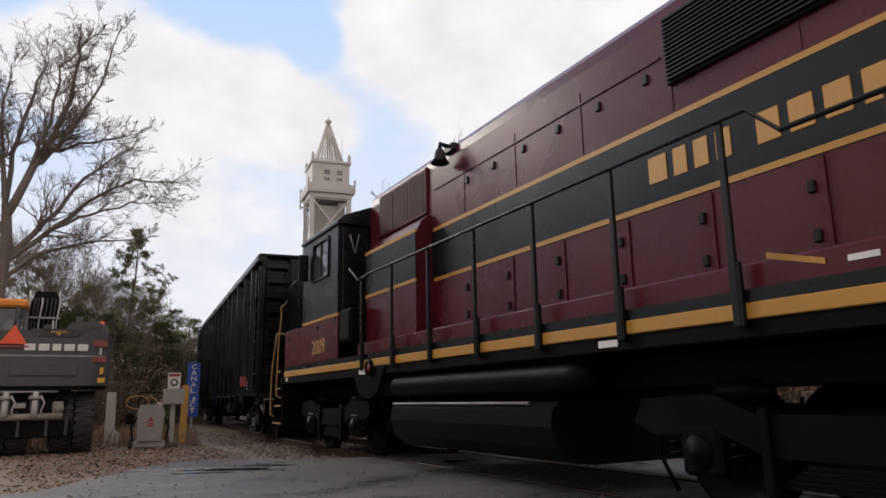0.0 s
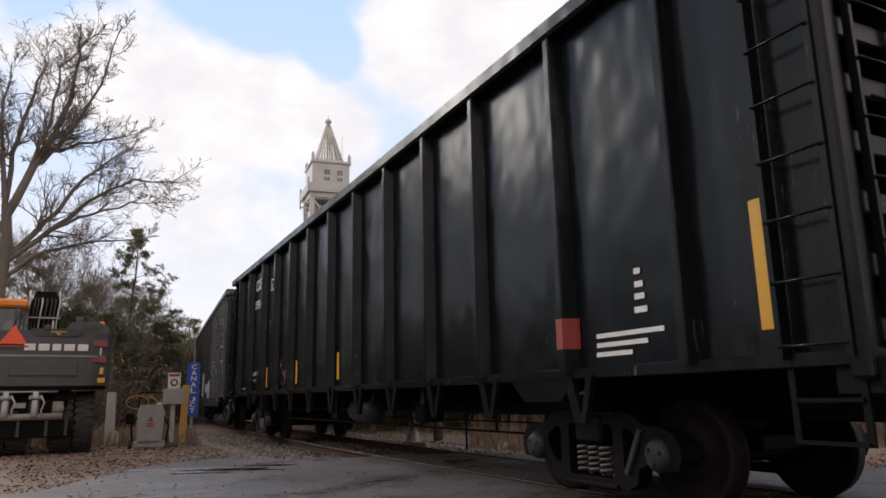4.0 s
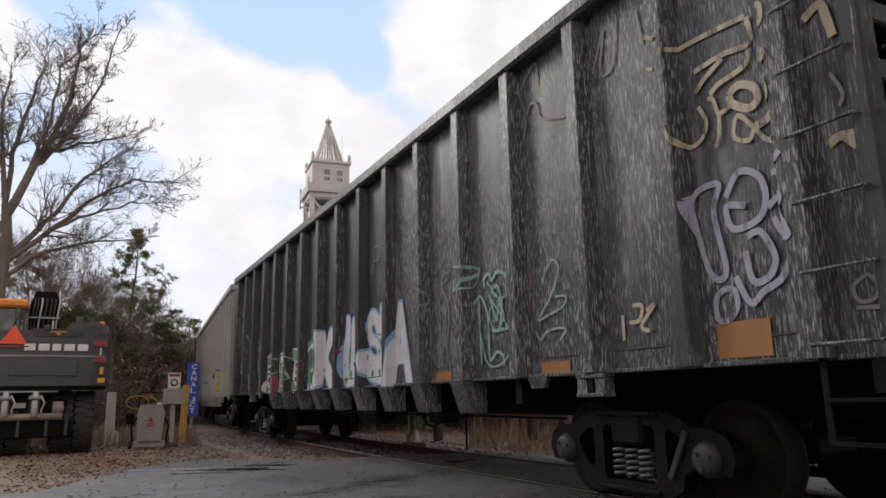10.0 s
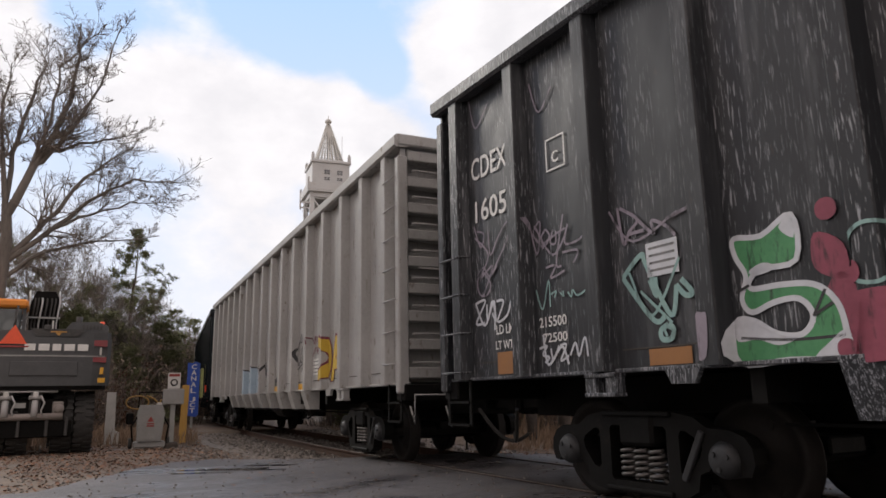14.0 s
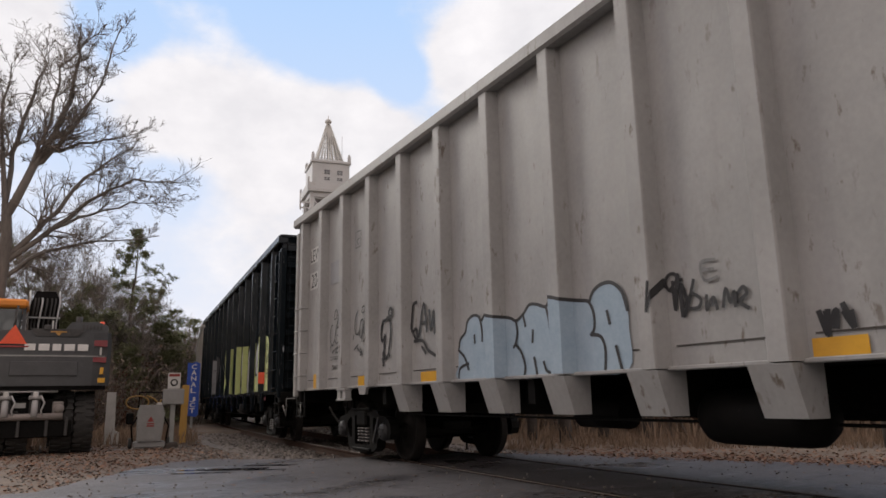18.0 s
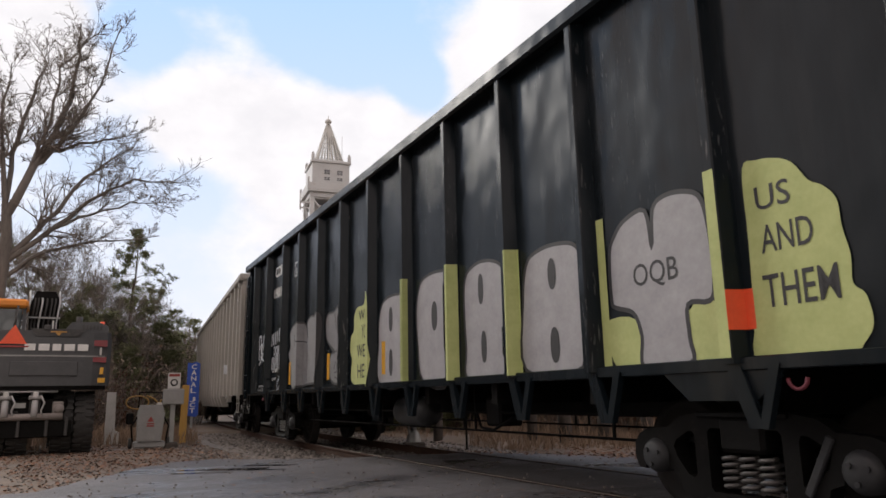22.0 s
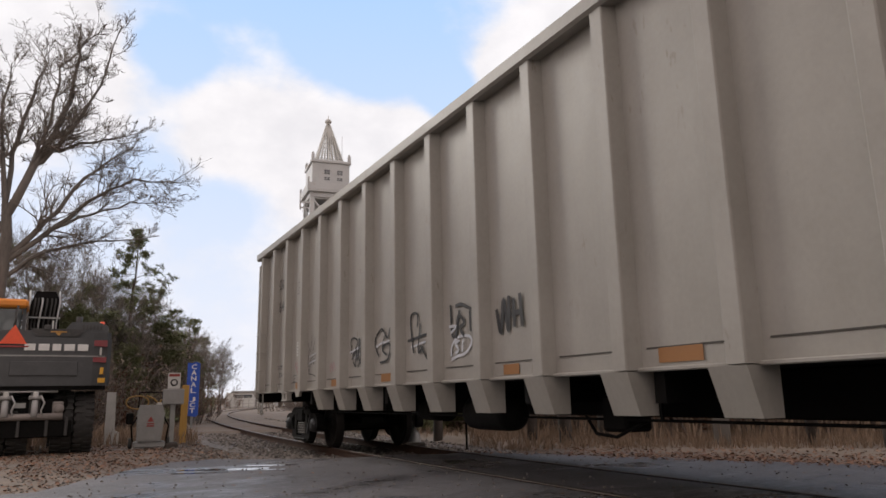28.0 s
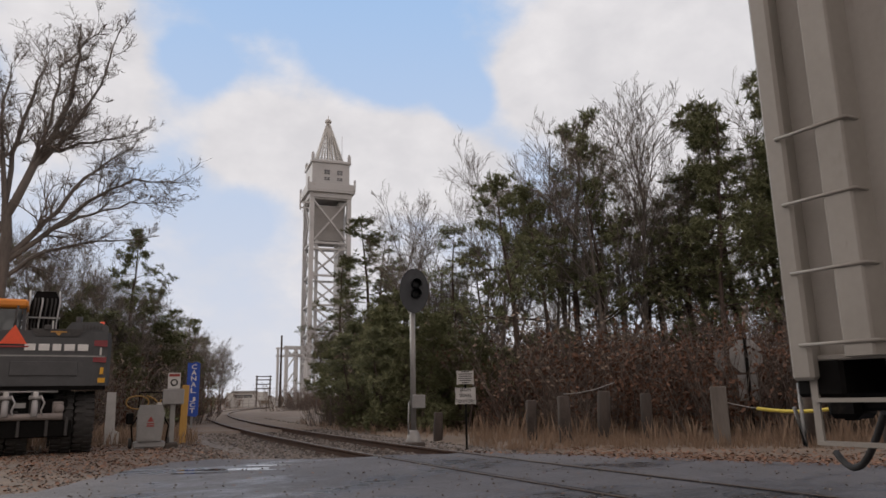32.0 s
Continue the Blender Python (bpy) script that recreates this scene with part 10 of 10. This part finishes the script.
def flat_words(words, x0, x1, z0, z1, y, parent, mat, bold=0.0, name="lettering"):
    co, fc = fitted(words, x0, x1, z0, z1, bold)
    me = Shape().add([(x, y, z) for x, z in co], fc).mesh(name, mat)
    return part(name, me, mat, parent)


def sign_board(s_w, s_h, z, t, name, label, y=-0.03):
    out = []
    c = 0.02
    for sx, sz in ((1, 1), (-1, 1), (-1, -1), (1, -1)):
        out += [(sx * s_w / 2 - (c * sx if sx * sz > 0 else 0), z + sz * s_h / 2 - (0 if sx * sz > 0 else c * sz)), (sx * s_w / 2 - (0 if sx * sz > 0 else c * sx), z + sz * s_h / 2 - (c * sz if sx * sz > 0 else 0))]
    return part(name, Shape().prism(out, y, y + 0.006), M_SIGNWHITE, t, label)


def territory_sign():
    x, y = -12.82, 7.81
    t = thing("signal_territory_sign", "two white notice plates on a thin steel post", "sign", pose(x, y, 0, 0, 0, facing(x, y)))
    part("post", Shape().box(-0.022, 0.022, -0.02, 0.012, -0.3, 1.5, 0.004), M_UNDER, t)
    a = sign_board(0.37, 0.31, 1.36, t, "upper_plate", "white plate with small print")
    b = sign_board(0.44, 0.37, 0.985, t, "lower_plate", "white plate with black capitals")
    for i in range(6):
        w = (0.16, 0.28, 0.26, 0.28, 0.24, 0.14)[i]
        part("print_line", Shape().box(-w / 2, w / 2, -0.034, -0.031, 1.47 - 0.045 * i, 1.488 - 0.045 * i), M_GREYLETTER, a)
    for i, (wd, hw) in enumerate((("BEGIN", 0.11), ("SIGNAL", 0.13), ("TERRITORY", 0.20))):
        flat_words(wd, -hw, hw, 1.075 - 0.118 * i, 1.145 - 0.118 * i, -0.034, b, M_GREYLETTER, 0.012)


territory_sign()


def junction_sign():
    x, y = -31.2, 5.66
    t = thing("station_sign", "tall blue vertical sign board with white capitals", "sign", pose(x, y, 0, 0, 0, facing(x, y) - 4))
    part("post", Shape().box(-0.05, 0.05, 0.0, 0.06, -0.3, 2.5, 0.01), M_GALV, t)
    out = [(-0.25, 0.42), (0.15, 0.36), (0.25, 0.44), (0.25, 2.56), (0.1, 2.62), (-0.1, 2.57), (-0.25, 2.60)]
    b = part("board", Shape().prism(out, -0.04, -0.015), M_BLUESIGN, t)
    for i, ch in enumerate("CANAL"):
        flat_words(ch, -0.09, 0.12, 2.32 - 0.245 * i, 2.52 - 0.245 * i, -0.045, b, M_WHITE, 0.02)
    for i, ch in enumerate("JCT"):
        flat_words(ch, -0.09, 0.12, 0.98 - 0.225 * i, 1.17 - 0.225 * i, -0.045, b, M_WHITE, 0.02)


junction_sign()


def small_posts():
    x, y = -20.0, 3.42
    solid("marker_post", Shape().box(-0.09, 0.09, -0.09, 0.09, -0.3, 1.41, 0.012), M_POSTYELLOW, "weathered yellow timber marker post", "post", pose(x, y, 0, 0, 1.2, facing(x, y)))
    x, y = -18.0, 2.83
    t = thing("notice_box", "grey metal box on a post under a small notice", "box", pose(x, y, 0, 0, 0, facing(x, y)))
    part("post", Shape().box(-0.06, 0.06, 0.0, 0.1, -0.3, 1.6, 0.01), M_GALV, t)
    part("box", Shape().box(-0.24, 0.24, -0.14, 0.0, 0.92, 1.28, 0.015), M_CABINET, t)
    p = part("notice", Shape().box(-0.14, 0.14, -0.03, -0.02, 1.29, 1.66), M_SIGNWHITE, t, "white notice with a red bar and emblem")
    part("red_bar", Shape().box(-0.12, 0.12, -0.034, -0.031, 1.57, 1.63), M_RED, p)
    part("emblem", Shape().lathe([(0.05, -0.003), (0.085, -0.003), (0.085, 0), (0.05, 0)], (0.0, -0.032, 1.43), "y", 20), M_GREYLETTER, p)
    part("foot", Shape().box(-0.16, 0.16, -0.1, 0.2, -0.25, 0.05, 0.04), M_OLDWOOD, t)
    # wheeled grey unit with a coiled hose
    x, y = -18.1, 2.36
    t = thing("fuel_caddy", "grey wheeled tank unit with a coiled yellow hose", "equipment", pose(x, y, -0.06, 0, 0, facing(x, y) + 3))
    out = [(-0.26, 0.16), (0.24, 0.16), (0.27, 0.42), (0.30, 0.78), (0.24, 0.98), (-0.24, 0.98), (-0.29, 0.74)]
    part("tank", Shape().prism(out, -0.25, 0.25), M_CABINET, t)
    part("front_panel", Shape().prism([(-0.22, 0.20), (0.2, 0.20), (0.24, 0.74), (0.19, 0.93), (-0.2, 0.93), (-0.24, 0.74)], -0.268, -0.252), M_CABINET, t)
    part("warning_mark", Shape().prism([(-0.07, 0.60), (0.07, 0.60), (0.0, 0.72)], -0.274, -0.269), M_RED, t)
    for i in range(2):
        part("print_bar", Shape().box(-0.08, 0.08, -0.274, -0.269, 0.54 - 0.05 * i, 0.57 - 0.05 * i), M_RED, t)
    part("skid", Shape().box(-0.34, 0.34, -0.2, 0.22, 0.02, 0.15, 0.02), M_CABINET, t)
    for sx in (-1, 1):
        part("wheel", Shape().lathe([(0.0, -0.04), (0.10, -0.04), (0.12, -0.02), (0.12, 0.02), (0.10, 0.04), (0.0, 0.04)], (sx * 0.40, -0.02, 0.12), "x", 18), M_RUBBER, t)
        part("strut", Shape().tube([(sx * 0.28, -0.2, 0.72), (sx * 0.40, -0.12, 0.5), (sx * 0.36, -0.1, 0.15)], 0.02, 6), M_UNDER, t)
    part("rack", Shape().tube([(-0.26, 0.1, 0.9), (-0.26, 0.1, 1.27), (0.24, 0.1, 1.27), (0.24, 0.1, 0.9)], 0.02, 6), M_UNDER, t)
    pts = []
    for k in range(60):
        a = k * 0.34
        pts.append((-0.30 + 0.30 * math.cos(a) * (0.8 + 0.01 * (k % 9)), -0.02 + 0.02 * math.sin(a * 0.7), 1.04 + 0.15 * math.sin(a)))
    part("hose", Shape().tube(pts, 0.017, 6), M_YELLOW, t, "coiled yellow hose")
    part("hose_end", Shape().tube([(-0.12, -0.05, 1.2), (0.05, -0.1, 1.12), (0.16, -0.12, 1.0), (0.22, -0.1, 1.1)], 0.02, 6), M_YELLOW, t)
    part("nozzle", Shape().box(0.12, 0.30, -0.14, -0.06, 0.97, 1.03, 0.01), M_SIGNWHITE, t)
    part("pump", Shape().box(-0.52, -0.36, -0.1, 0.1, 0.55, 0.80, 0.03), M_UNDER, t)


small_posts()


def bollards():
    rng = random.Random(3)
    g = "timber bollards along the road"
    for col, d, h, r in ((769, 18.5, 0.70, 0.12), (933, 17.1, 0.92, 0.13), (993, 16.3, 1.02, 0.14), (1060, 17.4, 1.1, 0.15), (1137, 17.3, 1.05, 0.13), (1266, 15.9, 1.16, 0.0), (1425, 15.6, 1.0, 0.12), (1560, 15.0, 1.0, 0.12)):
        x, y, _ = bearing(at_column(col), d)
        if r:
            s = Shape().tube([(0, 0, -0.3), (0.0, 0, h * 0.5), (0.01, 0, h - 0.03), (0.01, 0, h)], [r, r * 1.02, r * 0.97, r * 0.85], 12)
            solid("bollard", s, M_TIE if h < 1.04 else M_OLDWOOD, "round dark weathered timber bollard", "bollard", pose(x, y, ground_height(x, y), rng.uniform(-2, 2), rng.uniform(-2, 2), 20), g)
        else:
            s = Shape().box(-0.16, 0.16, -0.13, 0.13, -0.3, h, 0.015)
            solid("bollard", s, M_POSTGREY, "square grey timber bollard holding a cable", "bollard", pose(x, y, ground_height(x, y), 0, 0, facing(x, y)), g)
    # cable with a yellow sleeve
    a, b = Vector(bearing(at_column(1266), 15.85, 0.78)), Vector(bearing(at_column(1560), 15.0, 0.80))
    t = thing("barrier_cable", "steel cable in a sagging yellow plastic sleeve", "cable")
    pts = [a.lerp(b, k / 20) + Vector((0, 0, -0.22 * math.sin(math.pi * k / 20))) for k in range(21)]
    part("cable", Shape().tube(pts, 0.010, 6), M_GALV, t)
    part("sleeve", Shape().tube(pts[5:19], 0.035, 8), M_SLEEVE, t, "yellow plastic sleeve")
    a, b = Vector(bearing(at_column(993), 16.3, 0.98)), Vector(bearing(at_column(1085), 18.0, 1.25))
    pts = [a.lerp(b, k / 10) + Vector((0, 0, -0.06 * math.sin(math.pi * k / 10))) for k in range(11)]
    solid("loose_wire", Shape().tube(pts, 0.012, 6), M_GALV, "pale loose wire on a bollard", "wire")
    # back of a stop-sign shape behind the bollards
    x, y, _ = bearing(at_column(1322), 18.6)
    t = thing("traffic_sign", "octagonal traffic sign seen from its bare back", "sign", pose(x, y, 0, 0, 0, facing(x, y) + 14))
    part("post", Shape().box(-0.035, 0.035, -0.05, 0.0, -0.3, 2.25, 0.006), M_UNDER, t)
    oc = [(0.40 * math.cos(radians(22.5 + 45 * k)), 1.80 + 0.42 * math.sin(radians(22.5 + 45 * k))) for k in range(8)]
    part("plate", Shape().prism(oc, 0.0, 0.006), M_GALV, t)
    part("plate_under", Shape().box(-0.24, 0.24, 0.0, 0.006, 0.75, 1.36, 0.002), M_GALV, t)
    x, y, _ = bearing(at_column(1273), 19.5)
    solid("small_sign", Shape().box(-0.03, 0.03, -0.02, 0.02, -0.3, 2.05, 0.004).box(-0.14, 0.14, -0.03, -0.02, 1.45, 2.0), M_GALV, "narrow grey sign on a post", "sign", pose(x, y, 0, 0, 0, facing(x, y)))


M_POSTGREY = material("grey_squared_timber", (0.11, 0.10, 0.088), (0.20, 0.185, 0.165), 0.9, scale=4, fine=34, stretch=(1, 1, 0.15), bump=0.5)
M_SLEEVE = plain("yellow_plastic", (0.72, 0.60, 0.10), 0.5)
bollards()


# ---------------------------------------------------------------- parked excavator, seen from behind
def tyre(t, x, y, r, w):
    s = Shape().lathe([(r * 0.52, -w / 2 + .03), (r * 0.7, -w / 2), (r * 0.9, -w / 2), (r * 0.97, -w / 2 + 0.05), (r * 0.97, w / 2 - 0.05), (r * 0.9, w / 2), (r * 0.7, w / 2), (r * 0.52, w / 2 - .03)], (x, y, r), "x", 28)
    ty = part("tyre", s, M_RUBBER, t, "black lugged tyre")
    lugs = Shape()
    for k in range(26):
        a = 2 * math.pi * k / 26
        for sg in (-1, 1):
            a2 = a + (0.12 if sg > 0 else 0)
            m = Matrix.Translation((x, y, r)) @ Matrix.Rotation(a2, 4, "X")
            q = [m @ Vector((sg * (w * 0.05 + (w * 0.46) * i), dy, dz)) for i in (0, 1) for dy in (-0.035, 0.035) for dz in (r * 0.95, r * 1.0)]
            lugs.add(q, [(0, 1, 3, 2), (4, 6, 7, 5), (0, 4, 5, 1), (2, 3, 7, 6), (1, 5, 7, 3)])
    part("tread", lugs, M_RUBBER, ty)
    part("rim", Shape().lathe([(0.0, -0.06), (r * 0.35, -0.08), (r * 0.5, -w / 2 + .04), (r * 0.53, -w / 2 + .03)], (x, y, r), "x", 22), M_RIM, ty)


M_CHASSIS = material("dusty_black_chassis_paint", (0.022, 0.022, 0.022), (0.062, 0.060, 0.057), 0.6, scale=3, fine=24, bump=0.1,
                     stain=(0.12, 0.11, 0.10), stain_amount=0.3, stain_scale=4)
M_RIM = material("dusty_wheel_rim", (0.16, 0.14, 0.13), (0.3, 0.27, 0.25), 0.6, scale=4, fine=30, bump=0.1)


def excavator():
    x, y = -16.94, 0.08
    t = thing("wheeled_excavator", "dark grey wheeled excavator parked with its counterweight facing out", "excavator", pose(x, y, -0.07, 0, 0, facing(x, y)))
    P = lambda n, s, m, l="": part(n, s, m, t, l)
    # counterweight, rounded in plan
    plan = [(-1.27, 0.55), (-1.26, 0.2), (-1.18, 0.05), (-0.9, -0.02), (-0.3, -0.06), (0.3, -0.06), (0.9, -0.02), (1.18, 0.05), (1.26, 0.2), (1.27, 0.55)]
    cw = P("counterweight", Shape().prism(plan, 1.42, 2.42, "z"), M_EXGREY, "rounded dark grey counterweight")
    part("upper_rim", Shape().prism([(px * 0.985, py + 0.05) for px, py in plan], 2.42, 2.56, "z"), M_EXGREY, cw)
    part("crease", Shape().prism([(px * 0.96, py - 0.012) for px, py in plan], 2.02, 2.05, "z"), M_GALV, cw)
    part("lower_panel", Shape().box(-0.62, 0.62, -0.085, -0.05, 1.62, 1.92, 0.015), M_EXGREY, cw)
    # Raised dark panel stands in for the shade of a recess.
    part("recess", Shape().prism([(-0.20, 2.44), (0.56, 2.44), (0.72, 2.60), (-0.30, 2.60)], -0.045, 0.03), M_CHASSIS, cw)
    emblem = part("emblem", Shape().box(0.06, 0.36, -0.052, -0.045, 2.525, 2.55, 0.002), M_BARLETTER, cw, "small gold winged emblem")
    part("emblem_point", Shape().prism([(0.15, 2.52), (0.27, 2.52), (0.21, 2.455)], -0.052, -0.045), M_BARLETTER, emblem)
    part("lower_bevel", Shape().prism([(px * 0.95, py + 0.05) for px, py in plan], 1.34, 1.42, "z"), M_UNDER, cw)
    part("camera_pod", Shape().box(-0.07, 0.07, -0.06, 0.05, 2.56, 2.68, 0.02), M_CHASSIS, cw)
    xx = -0.40
    for wid in (0.24, 0.24, 0.2, 0.24, 0.24):            # maker's name as plain white blocks
        part("name_block", Shape().box(xx + 0.01, xx + wid - 0.03, -0.073, -0.055, 2.14, 2.28, 0.006), M_WHITE, cw)
        xx += wid + 0.015
    part("warning_triangle", Shape().prism([(-0.84, 2.27), (-0.35, 2.27), (-0.59, 2.66)], -0.075, -0.05), M_SAFETY, cw, "orange slow-vehicle triangle")
    part("triangle_border", Shape().prism([(-0.89, 2.235), (-0.30, 2.235), (-0.33, 2.20), (-0.86, 2.20)], -0.078, -0.05), M_RED, cw)
    for sx in (-1, 1):
        for z0, z1 in ((2.24, 2.38), (1.90, 2.02)):
            part("tail_lamp", Shape().prism([(sx * 1.16, z0), (sx * 0.84, z0 + 0.02), (sx * 0.90, z1), (sx * 1.16, z1)], -0.02, 0.02), M_TAIL, cw, "red tail lamp")
        part("lamp_strip", Shape().box(*sorted((sx * 1.02, sx * 1.06)), -0.035, 0.0, 2.06, 2.22), M_SIGNWHITE, cw)
        part("sticker", Shape().box(*sorted((sx * 1.02, sx * 1.16)), -0.02, 0.02, 1.48, 1.58), M_AMBER, cw)
    part("hook_mark", Shape().box(1.05, 1.12, -0.02, 0.02, 1.66, 1.80), M_AMBER, cw)
    # engine deck, cab, boom
    P("engine_deck", Shape().box(-1.22, 1.22, 0.5, 2.6, 1.42, 2.5, 0.06), M_EXGREY)
    P("hood", Shape().prism([(0.25, 2.5), (1.2, 2.5), (1.17, 2.72), (0.95, 2.80), (0.45, 2.78)], 0.25, 1.9), M_EXGREY)
    for k in range(6):
        P("vent_slot", Shape().box(0.66 + 0.07 * k, 0.70 + 0.07 * k, 0.235, 0.26, 2.62, 2.72), M_CHASSIS)
    P("exhaust", Shape().cyl((0.62, 1.2, 2.7), (0.62, 1.2, 3.0), 0.07, 14), M_CHASSIS)
    P("beacon", Shape().lathe([(0.0, 0.12), (0.05, 0.11), (0.07, 0.0)], (1.08, 0.9, 2.76), "z", 14), M_SAFETY)
    P("cab_frame", Shape().box(-1.25, -0.45, 1.4, 2.9, 1.42, 2.5, 0.05).box(-1.25, -1.18, 1.4, 1.48, 2.5, 3.2).box(-0.52, -0.45, 1.4, 1.48, 2.5, 3.2).box(-1.25, -1.18, 2.82, 2.9, 2.5, 3.2).box(-0.52, -0.45, 2.82, 2.9, 2.5, 3.2), M_EXGREY)
    P("cab_glass", Shape().box(-1.17, -0.53, 1.43, 1.44, 2.5, 3.16), M_GLASS, "dark rear cab window")
    P("cab_roof", Shape().box(-1.3, -0.42, 1.2, 3.0, 3.17, 3.36, 0.05), M_EXORANGE, "orange cab roof")
    P("beacon_pole", Shape().tube([(-0.62, 0.3, 2.56), (-0.58, 0.32, 3.1)], 0.025, 6), M_CHASSIS)
    P("boom", Shape().prism([(-0.40, 2.3), (0.24, 2.3), (0.22, 3.50), (0.10, 3.72), (-0.30, 3.72), (-0.42, 3.40)], 2.4, 3.4), M_UNDER, "dark raised boom")
    P("boom_bracket", Shape().box(-0.78, -0.42, 2.5, 3.2, 3.10, 3.52, 0.06), M_CHASSIS)
    for xx in (-0.44, -0.33, -0.26, -0.18, -0.08, 0.02, 0.10, 0.19):
        P("hydraulic_hose", Shape().tube([(xx, 2.36, 2.4), (xx - 0.03, 2.3, 2.9), (xx + 0.02, 2.32, 3.45), (xx, 2.6, 3.75)], 0.022, 6), M_HOSE if xx in (-0.44, 0.19, -0.18) else M_RUBBER)
    P("hose_clamp", Shape().box(-0.46, 0.24, 2.26, 2.30, 3.05, 3.09), M_GALV)
    P("hand_rail", Shape().tube([(0.10, 2.2, 2.5), (0.10, 2.2, 3.0)], 0.02, 6), M_SIGNWHITE)
    # chassis
    P("turntable", Shape().cyl((0, 1.9, 1.16), (0, 1.9, 1.44), 0.6, 28), M_CHASSIS)
    P("chassis", Shape().box(-0.5, 0.5, 0.1, 3.8, 0.75, 1.16, 0.04), M_UNDER)
    P("rear_axle", Shape().box(-0.95, 0.95, 0.42, 0.72, 0.45, 0.72, 0.04), M_CHASSIS)
    P("stabiliser_beam", Shape().tube([(-0.98, -0.02, 0.80), (0.42, -0.02, 0.80)], 0.07, 10), M_RIM)
    P("cross_shaft", Shape().tube([(-0.9, -0.04, 1.30), (0.30, -0.04, 1.30)], 0.022, 8), M_GALV)
    P("blade", Shape().box(-0.95, 0.6, 0.02, 0.10, 0.38, 0.72, 0.02), M_UNDER)
    for xx in (-0.85, -0.36, 0.14, 0.5):
        P("blade_rib", Shape().box(xx - 0.03, xx + 0.03, -0.04, 0.02, 0.40, 0.78, 0.01), M_CHASSIS)
    for sx in (-0.62, -0.1):
        P("lift_bracket", Shape().box(sx - 0.1, sx + 0.1, -0.02, 0.3, 0.80, 1.30, 0.02), M_CHASSIS)
        cyl = P("hydraulic_cylinder", Shape().cyl((sx, -0.10, 0.80), (sx, 0.0, 1.16), 0.062, 14), M_HOSE, "pale dusty hydraulic cylinder")
        part("rod_end", Shape().box(sx - 0.05, sx + 0.05, -0.09, 0.0, 1.14, 1.30, 0.02), M_SIGNWHITE, cyl)
        part("feed_hose", Shape().tube([(sx + 0.10, -0.08, 1.22), (sx + 0.17, -0.11, 1.08), (sx + 0.12, -0.10, 0.92), (sx + 0.16, -0.06, 0.80)], 0.018, 6), M_HOSE, cyl)
        P("pin", Shape().cyl((sx - 0.12, -0.05, 1.18), (sx + 0.12, -0.05, 1.18), 0.045, 12), M_GALV)
    P("number_plate_blank", Shape().box(-0.46, -0.26, -0.05, -0.04, 0.98, 1.08), M_GALV)
    for sx in (-1, 1):
        for xx in (0.40, 0.80):
            tyre(t, sx * xx + 0.03, 0.70, 0.66, 0.37)
        for xx in (0.40, 0.80):
            tyre(t, sx * xx, 3.4, 0.66, 0.37)
    P("mudguard", Shape().box(0.22, 0.42, 0.0, 0.05, 0.72, 1.1, 0.02), M_RIM)
    # Dusty metal hub end, no lamp.
    P("side_lamp", Shape().lathe([(0.0, -0.04), (0.08, -0.03), (0.10, 0.02)], (0.34, -0.03, 0.95), "y", 16), M_RIM, "round dusty hub cap")
    bx, by, _ = bearing(at_column(192), 21.0)
    solid("concrete_block", Shape().prism([(-0.12, -0.1), (0.24, -0.1), (0.24, 0.30), (0.12, 0.36), (0.10, 1.35), (-0.12, 1.35)], -0.12, 0.12), M_SIGNWHITE, "white painted concrete block behind the machine", "barrier", pose(bx, by, ground_height(bx, by), 0, 0, facing(bx, by)))


M_HOSE = plain("pale_grey_hose", (0.4, 0.4, 0.4), 0.5)
excavator()


# ---------------------------------------------------------------- movement
SPEEDS = [3.941, 3.823, 3.714, 3.631, 3.584, 3.562, 3.552, 3.529, 3.518, 3.521, 3.601, 3.693, 3.751, 3.755, 3.73, 3.74, 3.72]


def run(t):
    """Metres that the train has rolled at t seconds."""
    s, i = 0.0, 0
    while t > 2:
        s += SPEEDS[i] + SPEEDS[i + 1]
        t, i = t - 2, i + 1
    return s + SPEEDS[i] * t + (SPEEDS[i + 1] - SPEEDS[i]) * t * t / 4


def vehicle_pose(centre, half, t):
    c = centre + run(t)
    xa, ya, _ = on_track(c - half)
    xb, yb, _ = on_track(c + half)
    return pose((xa + xb) / 2, (ya + yb) / 2, 0, 0, 0, math.degrees(math.atan2(yb - ya, xb - xa)))


def motions():
    for vehicle, centre, half in TRAIN:
        walk(vehicle, [(t, vehicle_pose(centre, half, t)) for t in range(33)])
    steps = [i / 6 for i in range(193)]
    for wheel, x, r in WHEELS:
        rows = []
        for t in steps:
            a = run(t) / r
            rows.append((t, Matrix.Translation((x, 0, r)) @ Matrix.Rotation(a, 4, "Y")))
        walk(wheel, rows)
    rows = []
    for t in (0, 8, 16, 24, 32):
        right = Vector((math.sin(YAW), math.cos(YAW), 0))
        rows.append((t, Matrix.Rotation(radians(-0.13 * (t - 16)), 4, right) @ Matrix.Rotation(radians(-0.415 * (t - 16)), 4, "Z")))
    walk(sky_backdrop, rows)


motions()
